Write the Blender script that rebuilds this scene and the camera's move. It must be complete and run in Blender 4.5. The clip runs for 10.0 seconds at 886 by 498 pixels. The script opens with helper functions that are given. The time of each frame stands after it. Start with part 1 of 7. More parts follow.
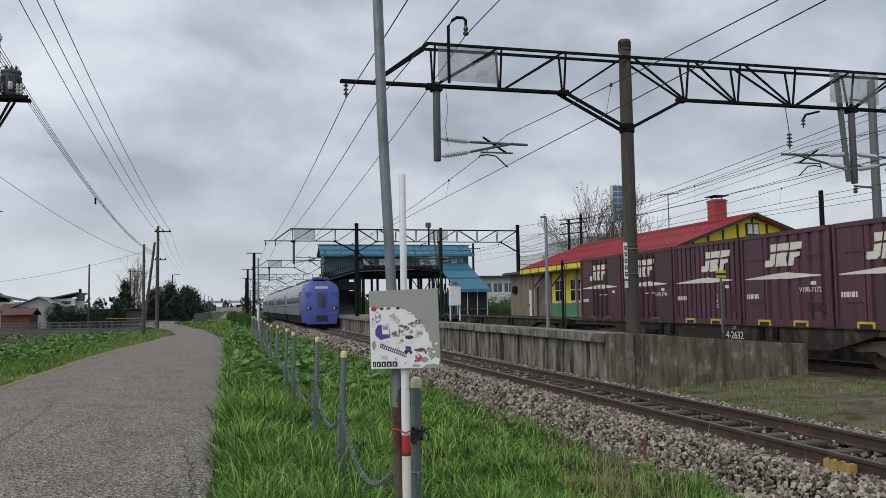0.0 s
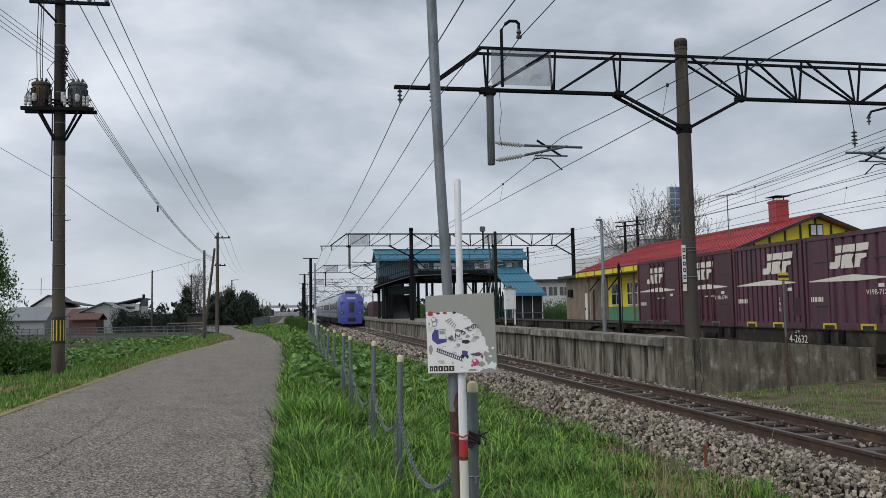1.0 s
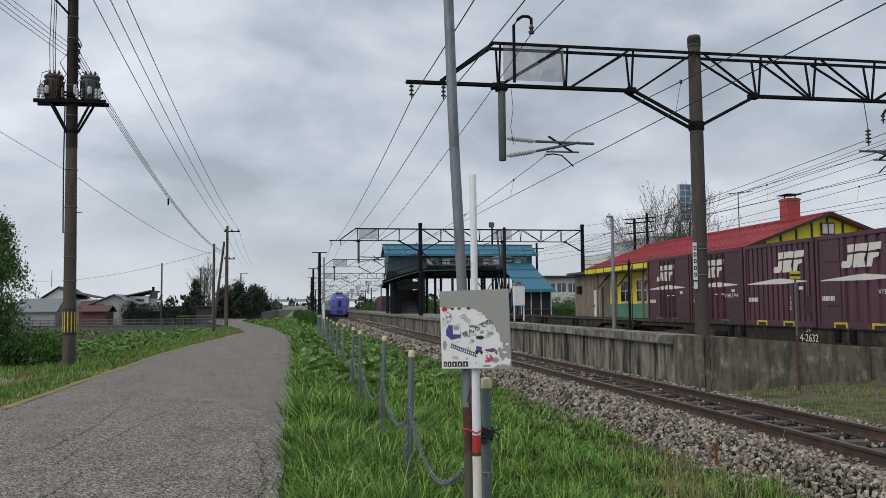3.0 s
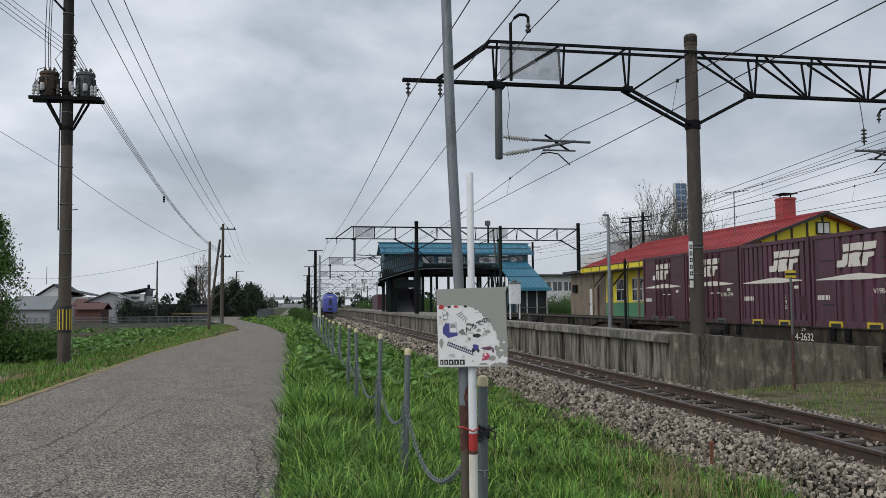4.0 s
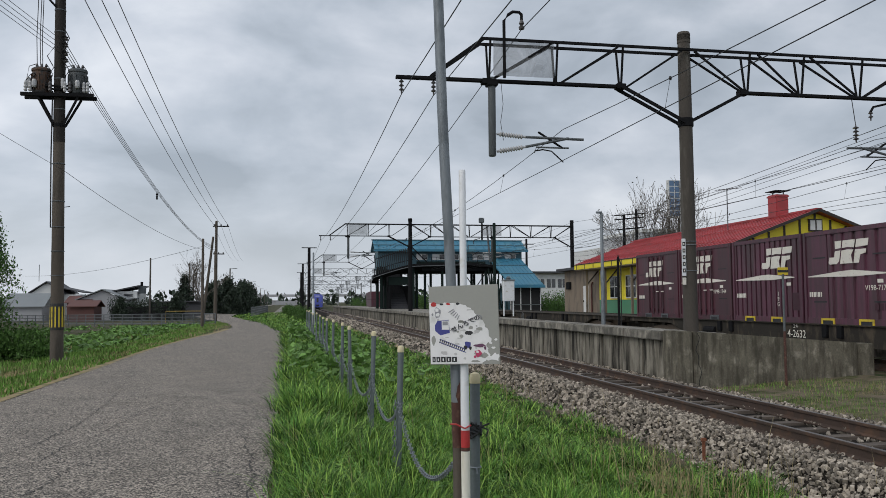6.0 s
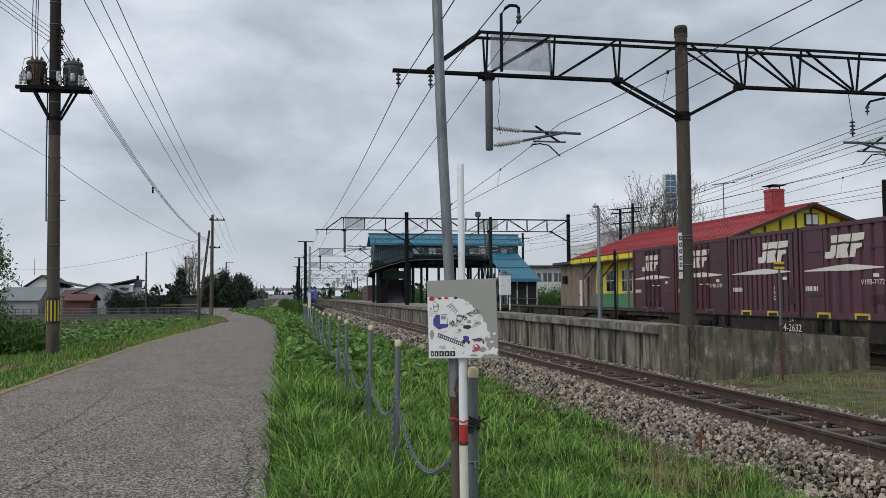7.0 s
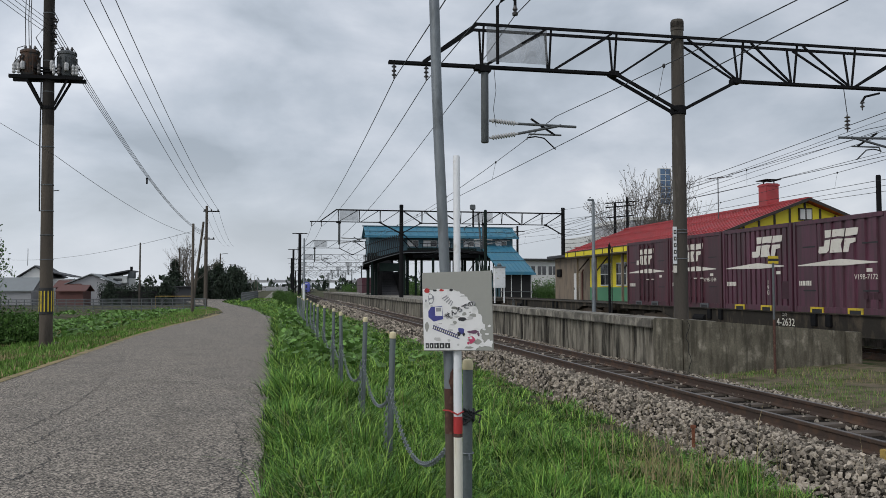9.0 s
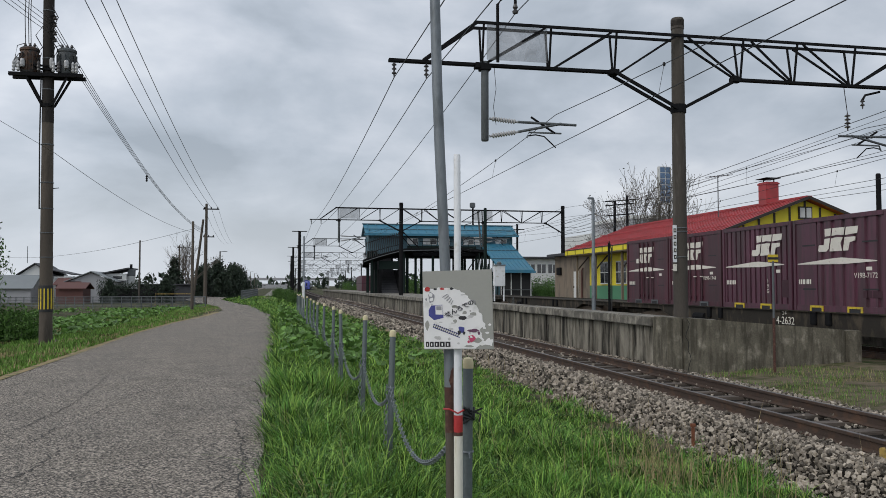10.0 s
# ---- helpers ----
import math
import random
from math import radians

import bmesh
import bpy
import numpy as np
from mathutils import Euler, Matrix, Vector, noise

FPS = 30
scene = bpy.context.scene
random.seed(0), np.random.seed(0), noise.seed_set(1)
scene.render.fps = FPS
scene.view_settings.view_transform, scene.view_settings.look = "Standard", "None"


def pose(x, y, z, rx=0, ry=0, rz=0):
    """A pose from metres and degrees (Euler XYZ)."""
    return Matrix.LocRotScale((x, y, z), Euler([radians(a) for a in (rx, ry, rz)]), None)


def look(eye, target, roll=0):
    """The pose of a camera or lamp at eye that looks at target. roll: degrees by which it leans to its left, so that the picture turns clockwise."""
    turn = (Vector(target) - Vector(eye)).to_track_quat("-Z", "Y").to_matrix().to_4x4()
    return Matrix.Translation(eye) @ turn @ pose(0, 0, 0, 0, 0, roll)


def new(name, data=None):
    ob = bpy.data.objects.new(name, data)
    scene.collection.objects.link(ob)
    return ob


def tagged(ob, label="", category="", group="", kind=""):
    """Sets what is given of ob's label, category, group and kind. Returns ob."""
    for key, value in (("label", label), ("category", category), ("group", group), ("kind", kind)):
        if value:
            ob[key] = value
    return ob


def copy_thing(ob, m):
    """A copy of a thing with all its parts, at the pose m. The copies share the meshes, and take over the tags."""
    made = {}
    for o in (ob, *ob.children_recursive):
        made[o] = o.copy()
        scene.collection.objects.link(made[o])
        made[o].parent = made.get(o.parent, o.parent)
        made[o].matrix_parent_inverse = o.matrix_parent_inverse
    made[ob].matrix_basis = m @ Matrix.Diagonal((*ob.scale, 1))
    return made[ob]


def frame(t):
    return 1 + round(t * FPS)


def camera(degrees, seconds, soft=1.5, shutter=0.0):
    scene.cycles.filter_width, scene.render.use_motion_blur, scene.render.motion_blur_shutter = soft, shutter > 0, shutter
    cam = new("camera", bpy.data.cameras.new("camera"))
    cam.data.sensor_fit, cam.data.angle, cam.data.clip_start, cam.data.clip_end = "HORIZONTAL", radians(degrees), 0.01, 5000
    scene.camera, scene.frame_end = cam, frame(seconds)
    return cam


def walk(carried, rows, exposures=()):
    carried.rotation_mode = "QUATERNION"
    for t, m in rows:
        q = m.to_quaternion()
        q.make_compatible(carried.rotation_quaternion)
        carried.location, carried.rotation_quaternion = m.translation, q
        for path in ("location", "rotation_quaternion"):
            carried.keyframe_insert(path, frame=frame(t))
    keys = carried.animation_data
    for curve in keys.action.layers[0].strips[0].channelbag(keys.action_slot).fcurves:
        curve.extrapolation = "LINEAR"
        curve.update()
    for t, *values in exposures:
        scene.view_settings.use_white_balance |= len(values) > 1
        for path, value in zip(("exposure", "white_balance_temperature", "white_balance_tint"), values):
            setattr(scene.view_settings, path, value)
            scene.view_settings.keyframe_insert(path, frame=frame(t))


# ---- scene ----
cam = camera(56.8, 10.0, soft=0.8)
# path of the hand-held camera: it stands at the road's edge and turns
PATH = (
    (0.0, 0.060, -0.029, 1.595, -14.50, 3.94, 0.86),
    (0.5, 0.046, -0.035, 1.595, -12.07, 4.21, 0.99),
    (1.0, 0.049, -0.039, 1.598, -10.70, 4.28, 1.04),
    (1.5, 0.052, -0.038, 1.596, -10.02, 4.24, 1.00),
    (2.0, 0.043, -0.035, 1.596, -9.84, 4.18, 0.85),
    (2.5, 0.023, -0.029, 1.600, -9.92, 4.07, 0.64),
    (4.0, 0.009, -0.014, 1.597, -10.38, 3.85, 0.36),
    (4.5, 0.013, -0.011, 1.597, -10.50, 3.84, 0.35),
    (5.0, 0.013, -0.020, 1.600, -10.61, 3.82, 0.35),
    (5.5, 0.019, -0.024, 1.598, -10.70, 3.78, 0.38),
    (7.0, 0.008, -0.011, 1.600, -11.06, 3.22, 0.37),
    (7.5, 0.000, -0.005, 1.598, -11.20, 3.02, 0.30),
    (8.0, -0.002, -0.007, 1.598, -11.32, 2.84, 0.20),
    (8.5, 0.005, -0.008, 1.597, -11.38, 2.75, 0.13),
    (9.0, 0.004, -0.001, 1.596, -11.44, 2.71, 0.06),
    (9.5, 0.004, 0.000, 1.599, -11.45, 2.65, 0.05),
    (10.0, 0.000, 0.000, 1.600, -11.46, 2.57, -0.00),
)


def aim(x, y, z, yaw, pitch, roll):
    a, b = radians(yaw), radians(pitch)
    way = Vector((-math.sin(a) * math.cos(b), math.cos(a) * math.cos(b), math.sin(b)))
    eye = Vector((x, y, z))
    return look(eye, eye + way * 10, -roll)


walk(cam, [(t, aim(*row)) for t, *row in PATH])

# ---- sky and light: a bright overcast day ----
SUN_UP, SUN_TURN = radians(42), radians(236)
world = bpy.data.worlds.new("overcast_sky")
scene.world = world
world.use_nodes = True
wn, wl = world.node_tree.nodes, world.node_tree.links
wn.clear()
w_out = wn.new("ShaderNodeOutputWorld")
w_bg = wn.new("ShaderNodeBackground")
w_sky = wn.new("ShaderNodeTexSky")
w_sky.sky_type, w_sky.sun_disc = "NISHITA", False
w_sky.sun_elevation, w_sky.sun_rotation = SUN_UP, SUN_TURN
w_sky.air_density, w_sky.dust_density = 1.0, 3.0
w_geo = wn.new("ShaderNodeTexCoord")
w_sep = wn.new("ShaderNodeSeparateXYZ")
wl.new(w_geo.outputs["Generated"], w_sep.inputs[0])


def wmath(op, a, b=None):
    n = wn.new("ShaderNodeMath")
    n.operation = op
    for i, v in enumerate((a, b)):
        if v is None:
            continue
        if isinstance(v, (int, float)):
            n.inputs[i].default_value = v
        else:
            wl.new(v, n.inputs[i])
    return n.outputs[0]


w_com = wn.new("ShaderNodeCombineXYZ")
wl.new(w_sep.outputs[0], w_com.inputs[0])
wl.new(w_sep.outputs[1], w_com.inputs[1])
wl.new(wmath("MULTIPLY", w_sep.outputs[2], 1.9), w_com.inputs[2])


def cloud(scale, detail, offset, rough=0.55):
    m = wn.new("ShaderNodeMapping")
    m.inputs["Location"].default_value = offset
    wl.new(w_com.outputs[0], m.inputs[0])
    n = wn.new("ShaderNodeTexNoise")
    n.inputs["Scale"].default_value, n.inputs["Detail"].default_value = scale, detail
    n.inputs["Roughness"].default_value = rough
    n.inputs["Distortion"].default_value = 0.25
    wl.new(m.outputs[0], n.inputs["Vector"])
    return n.outputs[0]


w_mix = wmath("ADD", wmath("MULTIPLY", cloud(2.3, 8, (9.1, 4.35, 0.4), 0.5), 0.5), wmath("MULTIPLY", cloud(5.2, 10, (7.9, 2.75, 0.7), 0.52), 0.5))
w_ramp = wn.new("ShaderNodeValToRGB")
e = w_ramp.color_ramp.elements
e[0].position, e[0].color = 0.39, (0.45, 0.51, 0.585, 1)
e[1].position, e[1].color = 0.62, (0.90, 0.945, 1.02, 1)
k = e.new(0.475)
k.color = (0.585, 0.65, 0.74, 1)
k = e.new(0.55)
k.color = (0.73, 0.785, 0.875, 1)
wl.new(w_mix, w_ramp.inputs[0])
w_low = wn.new("ShaderNodeMix")
w_low.data_type = "RGBA"
w_edge = wn.new("ShaderNodeMapRange")
w_edge.inputs["From Min"].default_value, w_edge.inputs["From Max"].default_value = 0.0, 0.16
w_edge.inputs["To Min"].default_value, w_edge.inputs["To Max"].default_value = 0.55, 0.0
wl.new(w_sep.outputs[2], w_edge.inputs[0])
wl.new(w_edge.outputs[0], w_low.inputs[0])
wl.new(w_ramp.outputs[0], w_low.inputs[6])
w_low.inputs[7].default_value = (0.84, 0.885, 0.94, 1)
# the thin blue of the sky over the cloud layer
w_scale = wn.new("ShaderNodeVectorMath")
w_scale.operation = "SCALE"
w_scale.inputs[3].default_value = 0.012
wl.new(w_sky.outputs[0], w_scale.inputs[0])
w_sum = wn.new("ShaderNodeVectorMath")
wl.new(w_scale.outputs[0], w_sum.inputs[0])
wl.new(w_low.outputs[2], w_sum.inputs[1])
# the cloud layer is brighter towards the hidden sun
w_glow = wn.new("ShaderNodeVectorMath")
w_glow.operation = "SCALE"
w_side = wmath("ADD", wmath("MULTIPLY", w_sep.outputs[0], math.sin(SUN_TURN)), wmath("MULTIPLY", w_sep.outputs[1], math.cos(SUN_TURN)))
wl.new(wmath("ADD", wmath("MULTIPLY", w_side, 0.22), 1.12), w_glow.inputs[3])
wl.new(w_sum.outputs[0], w_glow.inputs[0])
wl.new(w_glow.outputs[0], w_bg.inputs[0])
w_bg.inputs[1].default_value = 0.805
wl.new(w_bg.outputs[0], w_out.inputs[0])

sun = new("sun", bpy.data.lights.new("sun", "SUN"))
sun.data.energy, sun.data.angle, sun.data.color = 0.95, radians(35), (1.0, 0.96, 0.9)
sun.matrix_world = look((0, 0, 60), (-40 * math.sin(SUN_TURN), -40 * math.cos(SUN_TURN), 60 - 40 * math.tan(SUN_UP)))


# ---- materials ----
def material(name, color, rough=0.7, metal=0.0, vary=0.18, scale=6.0, fine=60.0, bump=0.15, stain=None, amount=0.4, streak=1.0,
             random=0.0, island=0.0, spec=0.5, coat=0.0, dist=0.01, grain=1.6, chips=0.0, runs=None):
    """Base colour with large and fine variation, an optional second colour in blotches or vertical streaks, and fine relief."""
    m = bpy.data.materials.new(name)
    m.use_nodes = True
    n, l = m.node_tree.nodes, m.node_tree.links
    b = n["Principled BSDF"]
    b.inputs["Roughness"].default_value, b.inputs["Metallic"].default_value = rough, metal
    b.inputs["Specular IOR Level"].default_value, b.inputs["Coat Weight"].default_value = spec, coat
    tc = n.new("ShaderNodeTexCoord")
    mp = n.new("ShaderNodeMapping")
    mp.inputs["Scale"].default_value = (1, 1, 1 / streak)
    if random:
        # alike pieces each take their own stretch of the pattern
        inf, far, add = n.new("ShaderNodeObjectInfo"), n.new("ShaderNodeMath"), n.new("ShaderNodeVectorMath")
        far.operation = "MULTIPLY"
        far.inputs[1].default_value = 90.0
        l.new(inf.outputs["Random"], far.inputs[0])
        l.new(tc.outputs["Object"], add.inputs[0])
        l.new(far.outputs[0], add.inputs[1])
        l.new(add.outputs[0], mp.inputs[0])
    else:
        l.new(tc.outputs["Object"], mp.inputs[0])

    def tex(s, detail):
        t = n.new("ShaderNodeTexNoise")
        t.inputs["Scale"].default_value, t.inputs["Detail"].default_value = s, detail
        l.new(mp.outputs[0], t.inputs["Vector"])
        return t.outputs[0]

    big, small = tex(scale, 5), tex(fine, 3)

    def op(kind, a, c):
        q = n.new("ShaderNodeMath")
        q.operation = kind
        for i, v in enumerate((a, c)):
            if isinstance(v, (int, float)):
                q.inputs[i].default_value = v
            else:
                l.new(v, q.inputs[i])
        return q.outputs[0]

    value = op("ADD", op("MULTIPLY", op("SUBTRACT", big, 0.5), 2.6 * vary), op("MULTIPLY", op("SUBTRACT", small, 0.5), grain * vary))
    if chips:
        # single stones of the surface, each with its own tone
        vo = n.new("ShaderNodeTexVoronoi")
        vo.inputs["Scale"].default_value = 62.0
        l.new(mp.outputs[0], vo.inputs["Vector"])
        tone = n.new("ShaderNodeSeparateColor")
        l.new(vo.outputs["Color"], tone.inputs[0])
        value = op("ADD", value, op("MULTIPLY", op("SUBTRACT", op("POWER", tone.outputs[0], 2.0), 0.36), chips))
        value = op("SUBTRACT", value, op("MULTIPLY", op("GREATER_THAN", vo.outputs["Distance"], 0.55), chips * 0.35))
    if random:
        oi = n.new("ShaderNodeObjectInfo")
        value = op("ADD", value, op("MULTIPLY", op("SUBTRACT", oi.outputs["Random"], 0.5), random))
    if island:
        g = n.new("ShaderNodeNewGeometry")
        value = op("ADD", value, op("MULTIPLY", op("SUBTRACT", g.outputs["Random Per Island"], 0.5), island))
    sc = n.new("ShaderNodeVectorMath")
    sc.operation = "SCALE"
    l.new(op("ADD", value, 1.0), sc.inputs[3])
    if stain:
        r = n.new("ShaderNodeMapRange")
        r.inputs["From Min"].default_value, r.inputs["From Max"].default_value = 0.66 - amount * 0.4, 0.78 - amount * 0.3
        l.new(tex(scale * 1.7, 7), r.inputs[0])
        mix = n.new("ShaderNodeMix")
        mix.data_type = "RGBA"
        l.new(r.outputs[0], mix.inputs[0])
        mix.inputs[6].default_value, mix.inputs[7].default_value = (*color, 1), (*stain, 1)
        l.new(mix.outputs[2], sc.inputs[0])
    else:
        sc.inputs[0].default_value = color
    last = sc.outputs[0]
    if runs:
        # narrow runs of dirt down the face: colour, strength, how many across a metre, how many down
        tone, strength, across, down = runs
        rm = n.new("ShaderNodeMapping")
        rm.inputs["Scale"].default_value = (across, across, down)
        l.new(mp.inputs[0].links[0].from_socket, rm.inputs[0])
        rt = n.new("ShaderNodeTexNoise")
        rt.inputs["Scale"].default_value, rt.inputs["Detail"].default_value, rt.inputs["Roughness"].default_value = 1.0, 6, 0.62
        l.new(rm.outputs[0], rt.inputs["Vector"])
        rr0 = n.new("ShaderNodeMapRange")
        rr0.inputs["From Min"].default_value, rr0.inputs["From Max"].default_value = 0.45, 0.60
        rr0.inputs["To Max"].default_value = strength
        l.new(rt.outputs[0], rr0.inputs[0])
        rx = n.new("ShaderNodeMix")
        rx.data_type = "RGBA"
        l.new(rr0.outputs[0], rx.inputs[0])
        l.new(last, rx.inputs[6])
        rx.inputs[7].default_value = (*tone, 1)
        last = rx.outputs[2]
    l.new(last, b.inputs["Base Color"])
    rr = op("ADD", op("MULTIPLY", op("SUBTRACT", big, 0.5), 0.3), rough)
    l.new(rr, b.inputs["Roughness"])
    if bump:
        bp = n.new("ShaderNodeBump")
        bp.inputs["Strength"].default_value, bp.inputs["Distance"].default_value = bump, dist
        l.new(op("ADD", small, op("MULTIPLY", big, 0.6)), bp.inputs["Height"])
        l.new(bp.outputs[0], b.inputs["Normal"])
    return m


M = {}
M["soil"] = material("soil_with_dry_grass", (0.105, 0.083, 0.056), 0.95, vary=0.3, scale=0.9, fine=25, bump=0.6, stain=(0.03, 0.048, 0.014), amount=0.66, dist=0.04, spec=0.15)
M["asphalt"] = material("worn_asphalt", (0.268, 0.231, 0.190), 0.92, vary=0.13, scale=0.7, fine=32, grain=5, chips=1.6, bump=1.0, stain=(0.228, 0.196, 0.160), amount=0.45, dist=0.008)
M["crack"] = material("asphalt_crack", (0.05, 0.047, 0.043), 0.95, bump=0)
M["edge_dirt"] = material("sandy_road_edge", (0.30, 0.22, 0.11), 0.95, vary=0.25, scale=2, stain=(0.12, 0.13, 0.05), amount=0.5, bump=0.5)
M["grass"] = material("grass_blades", (0.142, 0.300, 0.056), 0.6, vary=0.3, scale=1.6, fine=4, bump=0, island=1.6, stain=(0.034, 0.088, 0.015), amount=0.68, spec=0.2)
M["bright_grass"] = material("yellow_green_blades", (0.29, 0.45, 0.085), 0.6, vary=0.2, scale=1, bump=0, island=0.8, spec=0.25)
M["verge"] = material("olive_verge_grass", (0.145, 0.265, 0.055), 0.7, vary=0.3, scale=0.5, fine=4, bump=0, island=1.0, stain=(0.17, 0.155, 0.07), amount=0.36, spec=0.15)
M["dry"] = material("dry_grass", (0.36, 0.29, 0.15), 0.75, vary=0.2, bump=0, island=0.5)
M["leaf"] = material("broad_leaves", (0.125, 0.235, 0.055), 0.55, vary=0.25, scale=1, fine=8, bump=0, island=0.95, spec=0.3)
M["bush"] = material("bush_leaves", (0.075, 0.150, 0.034), 0.55, vary=0.25, scale=1, bump=0, island=1.0, spec=0.25)
M["fir"] = material("dark_conifer", (0.018, 0.032, 0.016), 0.7, vary=0.25, scale=1, bump=0, island=0.9)
M["bud"] = material("dark_buds", (0.075, 0.065, 0.04), 0.8, vary=0.3, scale=1, bump=0, island=0.8)
M["bark"] = material("bark", (0.14, 0.12, 0.10), 0.9, vary=0.3, scale=8, bump=0.6)
M["ballast"] = material("crushed_stone", (0.275, 0.238, 0.195), 0.92, vary=0.2, scale=5, fine=90, bump=0.3, island=1.6, spec=0.2)
# near-black colour stands in for the shade in gaps between the stones
M["shade_dark_bed"] = material("shade_dark_stone_bed", (0.022, 0.019, 0.016), 0.95, vary=0.4, scale=9, fine=30, bump=1.0, dist=0.05, spec=0.1)
M["rail"] = material("rusty_rail", (0.075, 0.05, 0.038), 0.7, 0.4, vary=0.25, scale=3, stain=(0.12, 0.07, 0.045), amount=0.4)
M["rail_top"] = material("polished_rail_head", (0.20, 0.18, 0.17), 0.38, 0.85, vary=0.1)
M["sleeper"] = material("weathered_sleeper", (0.10, 0.08, 0.065), 0.9, vary=0.3, scale=5, bump=0.5, random=0.4)
M["concrete"] = material("stained_concrete", (0.235, 0.214, 0.173), 0.9, vary=0.36, scale=1.8, fine=45, bump=0.35, stain=(0.13, 0.117, 0.093), amount=0.5, streak=3, random=0.4, spec=0.2, runs=((0.014, 0.012, 0.010), 0.95, 3.4, 0.5))
M["concrete_top"] = material("pale_concrete", (0.29, 0.265, 0.22), 0.9, vary=0.28, scale=1.5, fine=45, bump=0.35, stain=(0.11, 0.10, 0.083), amount=0.55, random=0.3, runs=((0.06, 0.055, 0.045), 0.6, 9.0, 2.5))
M["concrete_end"] = material("mottled_concrete", (0.155, 0.139, 0.106), 0.92, vary=0.5, scale=2.6, fine=30, bump=0.45, stain=(0.30, 0.27, 0.215), amount=0.27, streak=1.2, spec=0.2, runs=((0.055, 0.049, 0.037), 0.75, 6.0, 1.0))
M["dark"] = material("dark_gap", (0.018, 0.018, 0.018), 0.9, bump=0)
M["steel_dark"] = material("weathered_dark_steel", (0.011, 0.011, 0.012), 0.85, 0.0, vary=0.3, scale=4, spec=0.12)
M["steel_green"] = material("dark_green_steel", (0.013, 0.022, 0.019), 0.85, 0.0, vary=0.25, scale=2, spec=0.15)
M["galv"] = material("galvanised_steel", (0.205, 0.225, 0.24), 0.55, 0.5, vary=0.2, scale=9, fine=70, bump=0.05, stain=(0.14, 0.155, 0.165), amount=0.45, streak=3)
M["galv_dark"] = material("dull_galvanised_steel", (0.115, 0.125, 0.13), 0.65, 0.3, vary=0.25, scale=6)
M["pole_concrete"] = material("brown_concrete_pole", (0.062, 0.053, 0.044), 0.9, vary=0.28, scale=2.5, fine=60, bump=0.3, stain=(0.13, 0.12, 0.10), amount=0.25, streak=5)
M["pole_wood"] = material("grey_brown_pole", (0.100, 0.084, 0.068), 0.9, vary=0.3, scale=2, streak=5, stain=(0.058, 0.049, 0.041), amount=0.4, spec=0.25)
M["net"] = None
M["dark_sleeve"] = material("dark_stained_sleeve", (0.030, 0.026, 0.023), 0.85, vary=0.35, scale=3, streak=5, stain=(0.06, 0.053, 0.045), amount=0.3, spec=0.25)
M["old_yellow"] = material("worn_yellow_wood", (0.40, 0.27, 0.07), 0.8, vary=0.25, scale=8, stain=(0.2, 0.14, 0.06), amount=0.4)
M["ceramic"] = material("grey_porcelain", (0.42, 0.42, 0.42), 0.3, vary=0.1, bump=0)
M["ceramic_dark"] = material("brown_porcelain", (0.06, 0.055, 0.055), 0.35, bump=0)
M["wire"] = material("black_wire", (0.03, 0.03, 0.032), 0.6, 0.3, bump=0)
M["maroon"] = material("maroon_container_paint", (0.080, 0.018, 0.030), 0.48, vary=0.22, scale=1.2, fine=30, bump=0.04, stain=(0.062, 0.024, 0.031), amount=0.5, streak=4, random=0.2, runs=((0.036, 0.017, 0.020), 0.6, 6.0, 0.5))
M["plum"] = material("faded_plum_container_paint", (0.100, 0.031, 0.053), 0.5, vary=0.22, scale=1.2, fine=30, bump=0.04, stain=(0.068, 0.032, 0.041), amount=0.45, streak=5, random=0.2, runs=((0.045, 0.025, 0.028), 0.6, 7.0, 0.5))
M["maroon_dark"] = material("dark_maroon_paint", (0.045, 0.012, 0.020), 0.6, bump=0)
M["white_mark"] = material("cream_marking", (0.72, 0.68, 0.60), 0.6, vary=0.08, scale=5, bump=0, stain=(0.5, 0.43, 0.37), amount=0.15)
M["yellow"] = material("yellow_paint", (0.62, 0.46, 0.03), 0.6, vary=0.15, scale=4, stain=(0.36, 0.27, 0.05), amount=0.3)
M["wagon"] = material("dusty_wagon_frame", (0.034, 0.030, 0.025), 0.9, spec=0.2, vary=0.35, scale=2, stain=(0.085, 0.068, 0.050), amount=0.4, streak=2)
M["bogie"] = material("rusty_bogie", (0.10, 0.075, 0.055), 0.85, vary=0.35, scale=5, bump=0.3)
M["red_roof"] = material("red_metal_roof", (0.37, 0.042, 0.046), 0.48, vary=0.22, scale=0.8, stain=(0.27, 0.042, 0.04), amount=0.45, bump=0.05)
M["yellow_wall"] = material("yellow_painted_boards", (0.76, 0.63, 0.03), 0.6, vary=0.10, scale=2, bump=0.05)
M["brown_trim"] = material("dark_brown_trim", (0.03, 0.022, 0.018), 0.6, bump=0)
M["green_wall"] = material("green_painted_boards", (0.07, 0.22, 0.12), 0.65, vary=0.1, scale=2)
M["tan_wall"] = material("weathered_tan_boards", (0.21, 0.165, 0.12), 0.85, vary=0.2, scale=1.5, stain=(0.13, 0.11, 0.09), amount=0.4, streak=3)
M["white_wall"] = material("white_rendered_wall", (0.62, 0.62, 0.60), 0.8, vary=0.08, scale=1)
M["grey_wall"] = material("grey_siding", (0.34, 0.34, 0.35), 0.8, vary=0.1, scale=1)
M["grey_roof"] = material("grey_metal_roof", (0.20, 0.215, 0.22), 0.6, vary=0.15, scale=1)
M["dark_roof"] = material("dark_roof", (0.05, 0.05, 0.055), 0.7, vary=0.2, scale=1)
